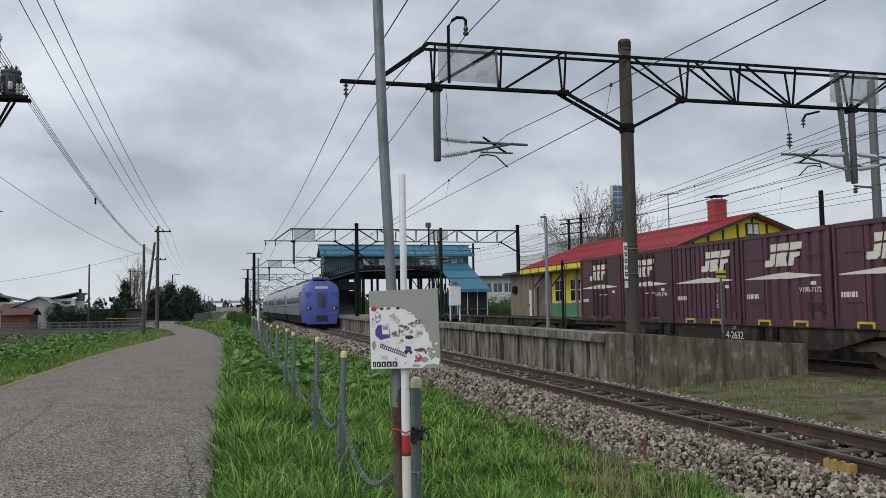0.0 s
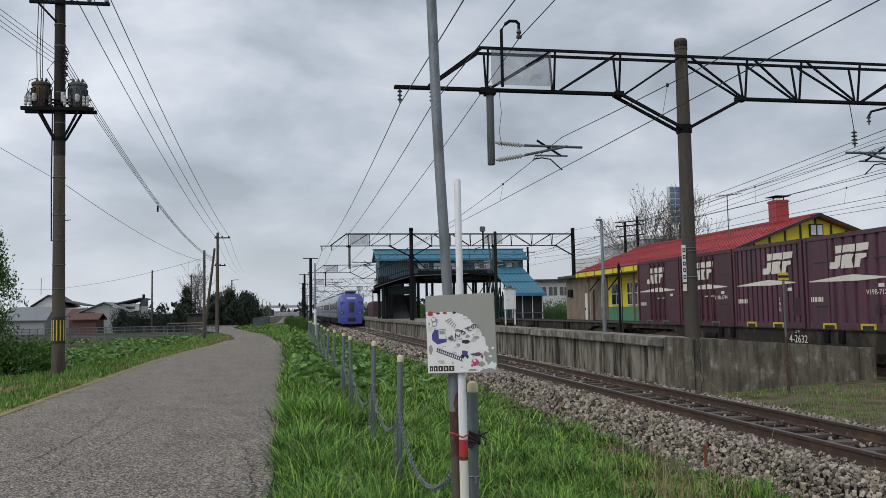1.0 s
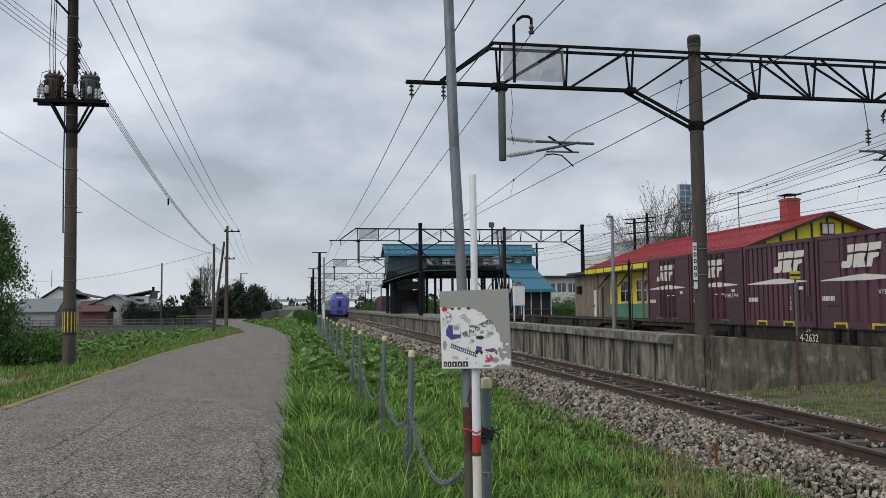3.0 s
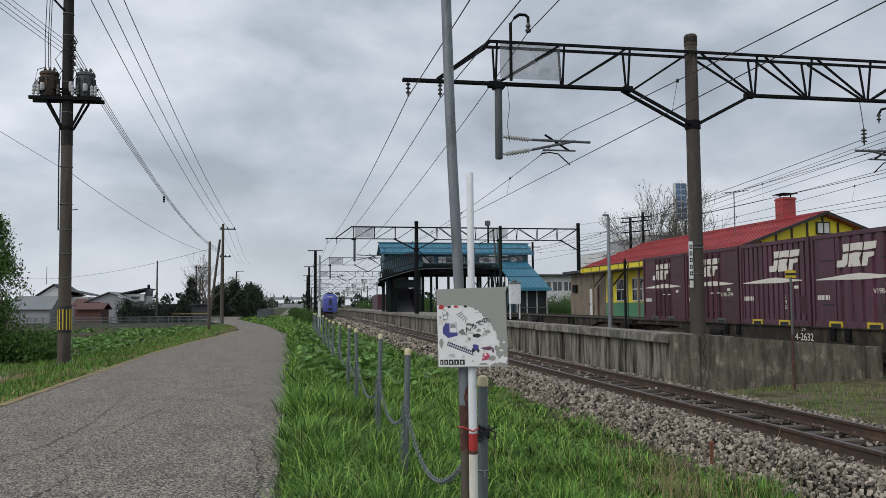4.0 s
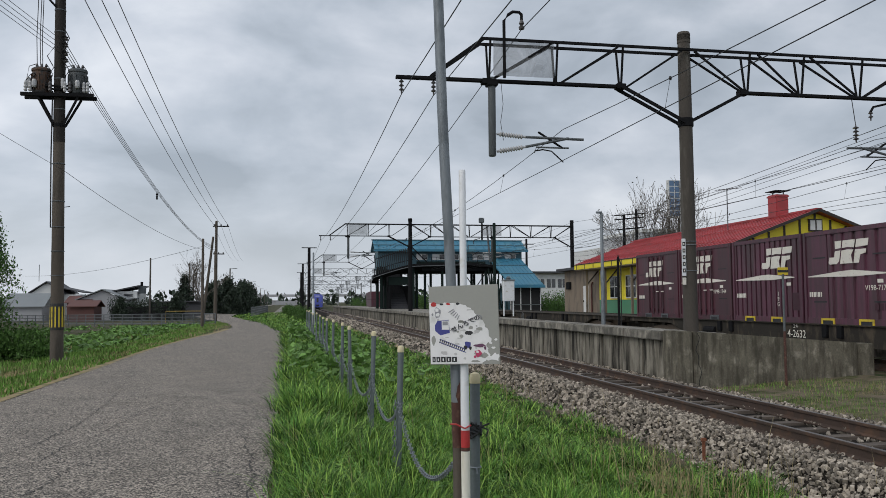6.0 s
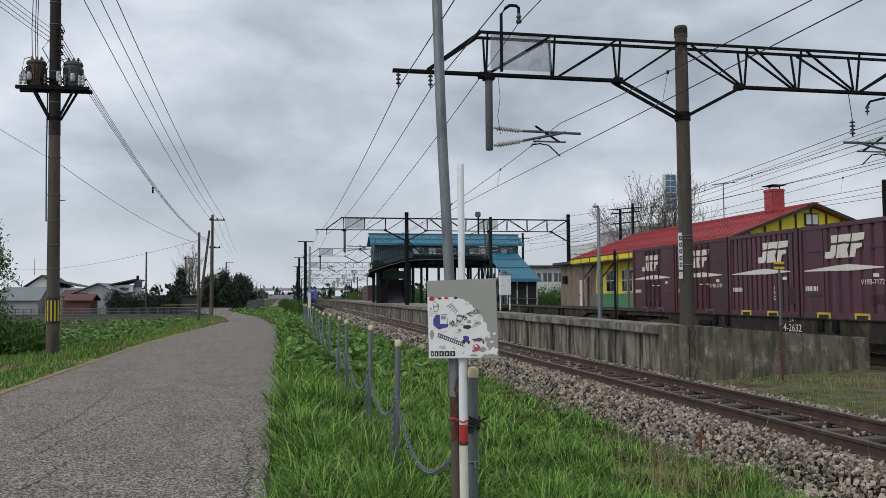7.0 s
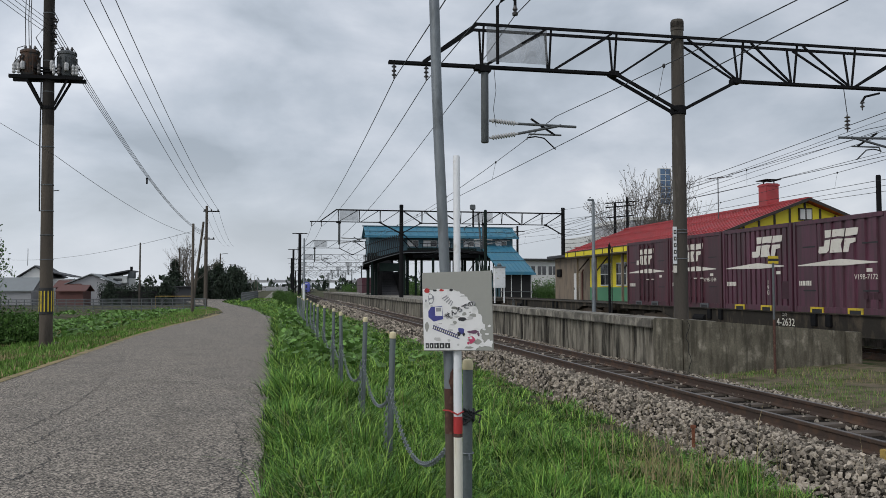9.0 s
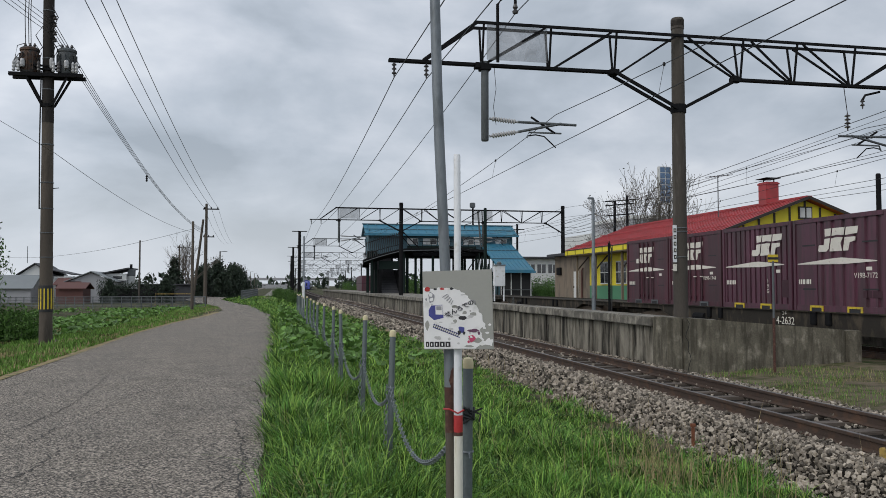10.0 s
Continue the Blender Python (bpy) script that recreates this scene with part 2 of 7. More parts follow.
M["brown_red"] = material("red_brown_siding", (0.115, 0.050, 0.042), 0.8, vary=0.2, scale=1)
M["blue_roof"] = material("blue_metal_roof", (0.036, 0.168, 0.255), 0.5, vary=0.14, scale=0.7, stain=(0.06, 0.19, 0.25), amount=0.4, bump=0.05)
M["blue_wall"] = material("faded_blue_wall", (0.055, 0.115, 0.145), 0.7, vary=0.2, scale=1)
M["white_paint"] = material("white_paint", (0.74, 0.75, 0.76), 0.55, vary=0.07, scale=5, stain=(0.55, 0.53, 0.48), amount=0.2)
M["red_paint"] = material("red_paint", (0.42, 0.03, 0.03), 0.5, vary=0.12, scale=8)
M["rust"] = material("brown_rust", (0.075, 0.034, 0.026), 0.9, vary=0.3, scale=14, bump=0.4, stain=(0.13, 0.065, 0.045), amount=0.4)
M["orange_rust"] = material("orange_rust", (0.19, 0.068, 0.035), 0.85, vary=0.4, scale=14, bump=0.3)
M["yard_earth"] = material("packed_yard_earth", (0.150, 0.122, 0.086), 0.95, vary=0.45, scale=1.6, fine=40, bump=0.8, dist=0.03, stain=(0.065, 0.075, 0.028), amount=0.5, spec=0.15)
M["post"] = material("grey_painted_post", (0.115, 0.135, 0.135), 0.6, 0.2, vary=0.22, scale=9, bump=0.05, spec=0.3)
M["cap"] = material("cream_post_cap", (0.66, 0.57, 0.36), 0.6, vary=0.12, scale=20)
M["plate"] = material("grey_sign_plate", (0.31, 0.31, 0.28), 0.5, 0.1, vary=0.05, scale=5, bump=0.02)
M["stained_white"] = material("yellowed_white_paint", (0.70, 0.67, 0.58), 0.6, vary=0.12, scale=5, stain=(0.5, 0.42, 0.28), amount=0.35, streak=4)
M["sticker"] = material("faded_white_sticker", (0.76, 0.75, 0.74), 0.55, vary=0.05, scale=9, bump=0, stain=(0.6, 0.59, 0.57), amount=0.25)
M["sticker_grey"] = material("worn_grey_paper", (0.52, 0.51, 0.50), 0.6, vary=0.15, scale=30, bump=0)
M["ink"] = material("black_print", (0.02, 0.02, 0.022), 0.6, bump=0)
M["ink_blue"] = material("blue_print", (0.05, 0.055, 0.24), 0.6, bump=0)
M["ink_pink"] = material("faded_red_print", (0.50, 0.05, 0.13), 0.6, bump=0)
M["ink_red"] = material("bright_red_print", (0.45, 0.03, 0.03), 0.6, bump=0)
M["ink_plum"] = material("plum_print", (0.13, 0.05, 0.10), 0.6, bump=0)
M["ink_grey"] = material("grey_print", (0.28, 0.28, 0.30), 0.6, bump=0)
M["rubber"] = material("black_tape", (0.015, 0.015, 0.016), 0.5, bump=0.1)
M["train_blue"] = material("violet_blue_train_paint", (0.068, 0.085, 0.36), 0.42, vary=0.08, scale=1, bump=0, coat=0.1)
M["train_side"] = material("brushed_steel_side", (0.42, 0.44, 0.47), 0.38, 0.6, vary=0.08, scale=1, bump=0)
M["glass_dark"] = material("dark_window_glass", (0.015, 0.017, 0.02), 0.08, vary=0.1, bump=0, spec=0.8)
M["headlight"] = material("lamp_glass", (0.6, 0.6, 0.6), 0.2, bump=0)
M["copper"] = material("rusty_transformer", (0.10, 0.055, 0.034), 0.7, 0.2, vary=0.35, scale=5, stain=(0.05, 0.05, 0.05), amount=0.55)
M["grey_box"] = material("grey_transformer_paint", (0.085, 0.092, 0.095), 0.6, 0.2, vary=0.2, scale=5)
M["truck_red"] = material("red_truck_paint", (0.35, 0.03, 0.03), 0.4, bump=0)


def let_through(m, share):
    """Leaves and blades pass some light on."""
    n, l = m.node_tree.nodes, m.node_tree.links
    b = n["Principled BSDF"]
    t, x = n.new("ShaderNodeBsdfTranslucent"), n.new("ShaderNodeMixShader")
    l.new(b.inputs["Base Color"].links[0].from_socket, t.inputs["Color"])
    x.inputs[0].default_value = share
    l.new(b.outputs[0], x.inputs[1])
    l.new(t.outputs[0], x.inputs[2])
    l.new(x.outputs[0], n["Material Output"].inputs[0])


for _k in ("grass", "bright_grass", "verge", "leaf", "bush", "dry"):
    let_through(M[_k], 0.16)

# fine see-through netting
net = bpy.data.materials.new("plastic_netting")
net.use_nodes = True
_n, _l = net.node_tree.nodes, net.node_tree.links
_n["Principled BSDF"].inputs["Base Color"].default_value = (0.20, 0.205, 0.21, 1)
_n["Principled BSDF"].inputs["Roughness"].default_value = 0.8
_t, _x, _w = _n.new("ShaderNodeBsdfTransparent"), _n.new("ShaderNodeMixShader"), _n.new("ShaderNodeTexNoise")
_w.inputs["Scale"].default_value = 3.0
_r = _n.new("ShaderNodeMapRange")
_r.inputs["To Min"].default_value, _r.inputs["To Max"].default_value = 0.35, 0.8
_l.new(_w.outputs[0], _r.inputs[0])
_l.new(_r.outputs[0], _x.inputs[0])
_l.new(_t.outputs[0], _x.inputs[1])
_l.new(_n["Principled BSDF"].outputs[0], _x.inputs[2])
_l.new(_x.outputs[0], _n["Material Output"].inputs[0])
M["net"] = net


# ---- mesh helpers ----
def mesh_of(name, bm, mat, smooth=False):
    me = bpy.data.meshes.new(name)
    bmesh.ops.recalc_face_normals(bm, faces=bm.faces[:])
    bm.to_mesh(me)
    bm.free()
    me.materials.append(M[mat])
    if smooth:
        for p in me.polygons:
            p.use_smooth = True
        me.set_sharp_from_angle(angle=radians(40))
    return me


def part(name, bm, mat, parent, label="", smooth=False):
    ob = new(name, mesh_of(name, bm, mat, smooth))
    ob.parent = parent
    if label:
        ob["label"] = label
    return ob


def whole(name, bm, mat, label, category="", group="", kind="", smooth=False, at=None):
    ob = new(name, mesh_of(name, bm, mat, smooth))
    if at is not None:
        ob.matrix_basis = at
    return tagged(ob, label, category, group, kind)


def thing(name, at, label, category, group="", kind=""):
    ob = new(name)
    ob.empty_display_size = 0.2
    ob.matrix_basis = at
    return tagged(ob, label, category, group, kind)


def box(x0, x1, y0, y1, z0, z1, bevel=0.0, bm=None):
    own = bm is None or bevel
    b = bmesh.new() if own else bm
    vs = [b.verts.new((x, y, z)) for x in (x0, x1) for y in (y0, y1) for z in (z0, z1)]
    for f in ((0, 1, 3, 2), (4, 6, 7, 5), (0, 4, 5, 1), (2, 3, 7, 6), (0, 2, 6, 4), (1, 5, 7, 3)):
        b.faces.new([vs[i] for i in f])
    if bevel:
        bmesh.ops.bevel(b, geom=b.edges[:], offset=bevel, segments=2, affect="EDGES")
        if bm is not None:
            join(bm, b)
            return bm
    return b


def join(bm, other):
    me = bpy.data.meshes.new("tmp")
    other.to_mesh(me)
    other.free()
    bm.from_mesh(me)
    bpy.data.meshes.remove(me)
    return bm


def tube(points, r, n=8, bm=None, r1=None, cap=True):
    """A round bar along points; r1: radius at the end."""
    b = bm or bmesh.new()
    pts = [Vector(p) for p in points]
    rings = []
    for i, p in enumerate(pts):
        d = (pts[min(i + 1, len(pts) - 1)] - pts[max(i - 1, 0)]).normalized()
        u = d.cross(Vector((0, 0, 1)) if abs(d.z) < 0.9 else Vector((1, 0, 0))).normalized()
        v = d.cross(u)
        q = r if r1 is None else r + (r1 - r) * i / (len(pts) - 1)
        rings.append([b.verts.new(p + (u * math.cos(a) + v * math.sin(a)) * q) for a in (2 * math.pi * k / n for k in range(n))])
    for a, c in zip(rings, rings[1:]):
        for k in range(n):
            b.faces.new((a[k], a[(k + 1) % n], c[(k + 1) % n], c[k]))
    if cap:
        b.faces.new(rings[0][::-1])
        b.faces.new(rings[-1])
    return b


def bar(p, q, w, d, bm=None):
    """A square bar from p to q."""
    b = bm or bmesh.new()
    p, q = Vector(p), Vector(q)
    a = (q - p).normalized()
    u = a.cross(Vector((0, 1, 0)) if abs(a.y) < 0.9 else Vector((0, 0, 1))).normalized() * (w / 2)
    v = a.cross(u).normalized() * (d / 2)
    r0 = [b.verts.new(p + s * u + t * v) for s, t in ((-1, -1), (1, -1), (1, 1), (-1, 1))]
    r1 = [b.verts.new(q + s * u + t * v) for s, t in ((-1, -1), (1, -1), (1, 1), (-1, 1))]
    for k in range(4):
        b.faces.new((r0[k], r0[(k + 1) % 4], r1[(k + 1) % 4], r1[k]))
    b.faces.new(r0[::-1])
    b.faces.new(r1)
    return b


def lathe(profile, n=12, at=(0, 0, 0), bm=None):
    """Turned round z from (radius, height) pairs."""
    b = bm or bmesh.new()
    rings = [[b.verts.new((at[0] + r * math.cos(2 * math.pi * k / n), at[1] + r * math.sin(2 * math.pi * k / n), at[2] + z)) for k in range(n)] for r, z in profile]
    for a, c in zip(rings, rings[1:]):
        for k in range(n):
            b.faces.new((a[k], a[(k + 1) % n], c[(k + 1) % n], c[k]))
    b.faces.new(rings[0][::-1])
    b.faces.new(rings[-1])
    return b


def slab(outline, z0, z1, bm=None):
    """A flat plate with the outline (x, y) between two heights."""
    b = bm or bmesh.new()
    lo = [b.verts.new((x, y, z0)) for x, y in outline]
    hi = [b.verts.new((x, y, z1)) for x, y in outline]
    n = len(lo)
    for k in range(n):
        b.faces.new((lo[k], lo[(k + 1) % n], hi[(k + 1) % n], hi[k]))
    b.faces.new(lo[::-1])
    b.faces.new(hi)
    return b


def raw(name, verts, faces, mat, smooth=False):
    me = bpy.data.meshes.new(name)
    me.from_pydata(verts, [], faces)
    me.materials.append(M[mat])
    if smooth:
        for p in me.polygons:
            p.use_smooth = True
    return me


# turns a plate drawn in x, y (facing z) to stand on a side that faces -x, with its x running towards -y
SIDE = Matrix(((0, 0, -1, 0), (-1, 0, 0, 0), (0, 1, 0, 0), (0, 0, 0, 1)))
# the same for a plate that faces the camera's end, -y
FRONT = Matrix(((1, 0, 0, 0), (0, 0, -1, 0), (0, 1, 0, 0), (0, 0, 0, 1)))


def writing(name, text, size, mat, parent, at, label="", align="CENTER"):
    cu = bpy.data.curves.new("writing", "FONT")
    cu.body, cu.size, cu.extrude, cu.align_x, cu.align_y = text, size, 0.002, align, "CENTER"
    tmp = bpy.data.objects.new("writing", cu)
    me = bpy.data.meshes.new_from_object(tmp)
    bpy.data.objects.remove(tmp)
    me.name = name
    me.materials.clear()
    me.materials.append(M[mat])
    me.transform(at)
    ob = new(name, me)
    ob.parent = parent
    if label:
        ob["label"] = label
    return ob

# ---- ground, road ----
def ground_height(x):
    """The land's cross section: verge, road bed, ditch beside the fence, track bed, station yard."""
    prof = ((-60, -0.55), (-12, -0.45), (-7.5, -0.32), (-5.6, -0.10), (-4.7, -0.03), (-0.2, -0.03), (0.25, -0.08), (1.1, -0.32), (2.6, -0.5),
            (4.6, -0.52), (5.3, -0.48), (6.0, -0.34), (7.9, -0.34), (9.0, -0.26), (11.0, -0.16), (12.6, -0.08), (13.4, -0.24), (18.0, -0.22), (40, -0.2))
    if x <= prof[0][0]:
        return prof[0][1]
    for (a, za), (b, zb) in zip(prof, prof[1:]):
        if x <= b:
            return za + (zb - za) * (x - a) / (b - a)
    return prof[-1][1]


def make_ground():
    xs = [-2500, -900, -300, -120, -60, -40, -25, -16, -12, -9, -7.5, -6.5, -5.6, -5.1, -4.7, -2.4, -0.2, 0.0, 0.25, 0.5, 0.8, 1.1, 1.5, 2.0, 2.6, 3.2, 3.9,
          4.6, 5.0, 5.3, 5.6, 6.0, 7, 7.9, 9, 11, 13, 15, 18, 24, 40, 80, 200, 700, 2500]
    ys = [-400, -60, -20] + [-8 + 1.0 * i for i in range(40)] + [34, 37, 41, 46, 52, 60, 70, 85, 100, 130, 170, 230, 320, 500, 900, 1800, 3500]
    vs, fs = [], []
    for y in ys:
        for x in xs:
            rough = 0.0 if -4.9 < x < 0.1 else min(0.07, 0.02 + abs(x) * 0.004)
            vs.append((x, y, ground_height(x) + rough * noise.noise(Vector((x * 0.9, y * 0.7, 0)))))
    n = len(xs)
    for j in range(len(ys) - 1):
        for i in range(n - 1):
            a = j * n + i
            fs.append((a, a + 1, a + n + 1, a + n))
    tagged(new("ground", raw("ground", vs, fs, "soil", True)), "earthy ground with grass and dry weeds", "ground", kind="structure")


def make_road():
    # the near straight, then it narrows and swings left past the field
    left = [(-4.75, -30), (-4.65, 5), (-4.75, 15), (-4.8, 22), (-4.85, 30), (-4.5, 38), (-3.75, 46), (-3.45, 56), (-4.4, 66), (-7.2, 80), (-10.5, 100), (-12, 140), (-12, 260), (-12, 600)]
    right = [(-0.05, -30), (-0.12, 5), (-0.10, 15), (-0.05, 22), (0.02, 30), (-0.12, 40), (-0.28, 47), (-0.75, 54), (-1.6, 64), (-3.8, 80), (-6.4, 100), (-7.5, 140), (-7.5, 260), (-7.5, 600)]
    vs, fs = [], []
    m = 9
    rows = []
    for (a, ya), (b, yb), (c, _), (d, _) in zip(left, left[1:], right, right[1:]):
        k = max(1, int(min(60, (yb - ya)) / 0.8))
        for i in range(k):
            s = i / k
            rows.append((a + (b - a) * s, c + (d - c) * s, ya + (yb - ya) * s))
    for l, r, y in rows:
        l += 0.06 * noise.noise(Vector((y * 0.9, 3, 0)))
        r += 0.05 * noise.noise(Vector((y * 1.3, 9, 0))) + 0.03 * noise.noise(Vector((y * 5, 2, 0)))
        for i in range(m):
            u = i / (m - 1)
            vs.append((l + (r - l) * u, y, 0.0 + 0.025 * (1 - (2 * u - 1) ** 2) - 0.02 + 0.006 * noise.noise(Vector((u * 6, y * 0.6, 1)))))
    for j in range(len(rows) - 1):
        for i in range(m - 1):
            a = j * m + i
            fs.append((a, a + 1, a + m + 1, a + m))
    tagged(new("road", raw("road", vs, fs, "asphalt", True)), "narrow worn grey asphalt road with patches and cracks", "road", kind="structure")
    # sandy strip along the field side
    vs, fs = [], []
    ys = [4 + 0.7 * i for i in range(70)]
    for y in ys:
        w = 0.22 + 0.14 * noise.noise(Vector((y * 0.6, 5, 0)))
        bow = float(np.interp(y, (30, 38, 46, 56), (0, 0.32, 1.05, 1.35)))
        for x in (-4.62, -4.8, -4.85 - w):
            vs.append((x + bow + 0.04 * noise.noise(Vector((y * 2, x, 0))), y, -0.009 if x > -4.84 else -0.035))
    for j in range(len(ys) - 1):
        for i in range(2):
            a = j * 3 + i
            fs.append((a, a + 1, a + 4, a + 3))
    tagged(new("road_edge", raw("road_edge", vs, fs, "edge_dirt", True)), "sandy yellow-brown strip along the road", "road edge", kind="structure")
    # cracks wander over the asphalt
    bm = bmesh.new()
    rnd = random.Random(5)
    for k in range(54):
        x, y = rnd.uniform(-4.3, -0.3), rnd.uniform(4.0, 26)
        a = rnd.choice((math.pi / 2, math.pi / 2, 0.2)) + rnd.uniform(-0.5, 0.5)
        if k % 3 == 0:
            x, y, a = rnd.uniform(-0.6, -0.25), rnd.uniform(4.0, 16), math.pi / 2 + rnd.uniform(-0.15, 0.15)
        last = None
        for s in range(rnd.randint(6, 18)):
            w = rnd.uniform(0.0018, 0.005)
            u = x / 4.6 * -1
            z = 0.025 * (1 - (2 * u - 1) ** 2) - 0.02 + 0.006 * noise.noise(Vector(((x + 4.7) / 4.6 * 6, y * 0.6, 1))) + 0.007
            v = (bm.verts.new((x - w * math.sin(a), y + w * math.cos(a), z)), bm.verts.new((x + w * math.sin(a), y - w * math.cos(a), z)))
            if last:
                bm.faces.new((last[0], last[1], v[1], v[0]))
            last = v
            a += rnd.uniform(-0.8, 0.8) if s % 2 else rnd.uniform(-0.3, 0.3)
            x, y = max(-4.5, min(-0.16, x + 0.12 * math.cos(a))), y + 0.12 * math.sin(a)
    long_cracks = (((-3.0, 9.3), (-2.76, 10.2), (-2.69, 11.9), (-2.72, 12.7), (-2.93, 15.6)), ((-2.47, 8.8), (-2.39, 9.9), (-2.22, 10.7), (-2.08, 12.5), (-1.91, 13.5), (-1.65, 14.3)),
                   ((-2.15, 7.4), (-2.04, 7.8), (-2.07, 8.7)), ((-0.28, 6.4), (-0.287, 7.1), (-0.27, 7.9), (-0.32, 8.6), (-0.44, 9.85), (-0.53, 10.5)), ((-0.46, 7.1), (-0.41, 7.6), (-0.34, 7.75)),
                   ((-1.87, 17.9), (-1.24, 20.9), (-0.87, 21.8)), ((-3.6, 19.0), (-2.2, 19.6), (-0.9, 19.2)), ((-1.5, 24.5), (-0.8, 27.0), (-0.6, 31.0)))
    for line in long_cracks:
        last = None
        for (xa, ya), (xb, yb) in zip(line, line[1:]):
            k = max(3, int(math.hypot(xb - xa, yb - ya) / 0.09))
            for i in range(k):
                x, y = xa + (xb - xa) * i / k + rnd.uniform(-0.035, 0.035), ya + (yb - ya) * i / k
                w = rnd.uniform(0.003, 0.009)
                z = 0.025 * (1 - (2 * (-x / 4.6) - 1) ** 2) - 0.02 + 0.006 * noise.noise(Vector(((x + 4.7) / 4.6 * 6, y * 0.6, 1))) + 0.007
                v = (bm.verts.new((x - w, y, z)), bm.verts.new((x + w, y, z)))
                if last:
                    bm.faces.new((last[0], last[1], v[1], v[0]))
                last = v
    whole("road_crack", bm, "crack", "thin dark cracks in the asphalt", "crack", kind="stuff")


def make_yard():
    """Packed earth before the platform's end, with a ragged border."""
    vs, fs = [], []
    ys, n = [-12 + 0.8 * i for i in range(37)], 12
    for y in ys:
        l, r = 8.45 + 0.2 * noise.noise(Vector((y * 0.8, 1, 0))), 13.3 + 0.25 * noise.noise(Vector((y * 0.7, 4, 0)))
        for i in range(n):
            x = l + (r - l) * i / (n - 1)
            edge = -0.05 if i in (0, n - 1) else 0.015
            vs.append((x, y, ground_height(x) + edge + 0.03 * noise.noise(Vector((x * 0.9, y * 0.7, 0))) + 0.012 * noise.noise(Vector((x * 4, y * 4, 2)))))
    for j in range(len(ys) - 1):
        for i in range(n - 1):
            a = j * n + i
            fs.append((a, a + 1, a + n + 1, a + n))
    tagged(new("yard", raw("yard", vs, fs, "yard_earth", True)), "packed tan earth yard with thin weeds", "yard", kind="structure")


# ---- tracks ----
def bend(y):
    """The line runs straight through the station, then curves gently to the right."""
    return 0.0 if y < 120 else 1.45 * ((y - 120) / 115) ** 2


def run_track(profile, y0, y1):
    """An (x, z) profile along the line."""
    bm = bmesh.new()
    ys = [y0] + [120 + 15 * i for i in range(int((y1 - 120) / 15) + 1)]
    rings = [[bm.verts.new((x + bend(y), y, z)) for x, z in profile] for y in ys]
    n = len(profile)
    for a, b in zip(rings, rings[1:]):
        for k in range(n):
            bm.faces.new((a[k], a[(k + 1) % n], b[(k + 1) % n], b[k]))
    bm.faces.new(rings[0][::-1])
    bm.faces.new(rings[-1])
    return bm


RAIL = ((-0.065, -0.16), (0.065, -0.16), (0.065, -0.148), (0.012, -0.125), (0.010, -0.045), (0.034, -0.035), (0.034, -0.004), (0.028, 0.0), (-0.028, 0.0), (-0.034, -0.004),
        (-0.034, -0.035), (-0.010, -0.045), (-0.012, -0.125), (-0.065, -0.148))


def make_track(name, x, y0, y1, z, sleepers_to):
    t = thing(name, pose(x, 0, z), "railway track of rusty rails on dark sleepers", "railway track", kind="structure")
    for s in (-0.5675, 0.5675):
        r = part("rail", run_track([(s + a, b) for a, b in RAIL], y0, y1), "rail", t)
        part("rail_head", run_track([(s - 0.026, 0.0005), (s - 0.024, 0.0025), (s + 0.024, 0.0025), (s + 0.026, 0.0005)], y0, y1), "rail_top", r, "polished rail head")
    me = mesh_of("sleeper", box(-1.05, 1.05, -0.11, 0.11, -0.30, -0.158, 0.012), "sleeper")
    plate = mesh_of("tie_plate", join(box(-0.66, -0.47, -0.07, 0.07, -0.158, -0.142), box(0.47, 0.66, -0.07, 0.07, -0.158, -0.142)), "rail")
    y = y0 + 0.3
    while y < sleepers_to:
        o = new("sleeper", me)
        o.parent = t
        o.matrix_basis = pose(random.uniform(-0.03, 0.03), y, random.uniform(-0.008, 0.004), 0, 0, random.uniform(-0.6, 0.6))
        p = new("tie_plate", plate)
        p.parent = o
        y += 0.62
    return t


def make_ballast(name, x, z, y0, y1, lx, rx, low_l, low_r):
    """A bed of stone with sloping shoulders, coloured near-black as shade between stones, and loose stones heaped on
    it.
    """
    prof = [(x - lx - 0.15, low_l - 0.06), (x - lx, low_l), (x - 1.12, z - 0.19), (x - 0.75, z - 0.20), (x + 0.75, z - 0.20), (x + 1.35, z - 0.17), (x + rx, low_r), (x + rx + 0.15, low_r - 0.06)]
    whole(name, run_track(prof, y0, y1), "shade_dark_bed", "crushed stone bed under the track, coloured near-black for shade in its gaps", "ballast", kind="structure")
    return prof


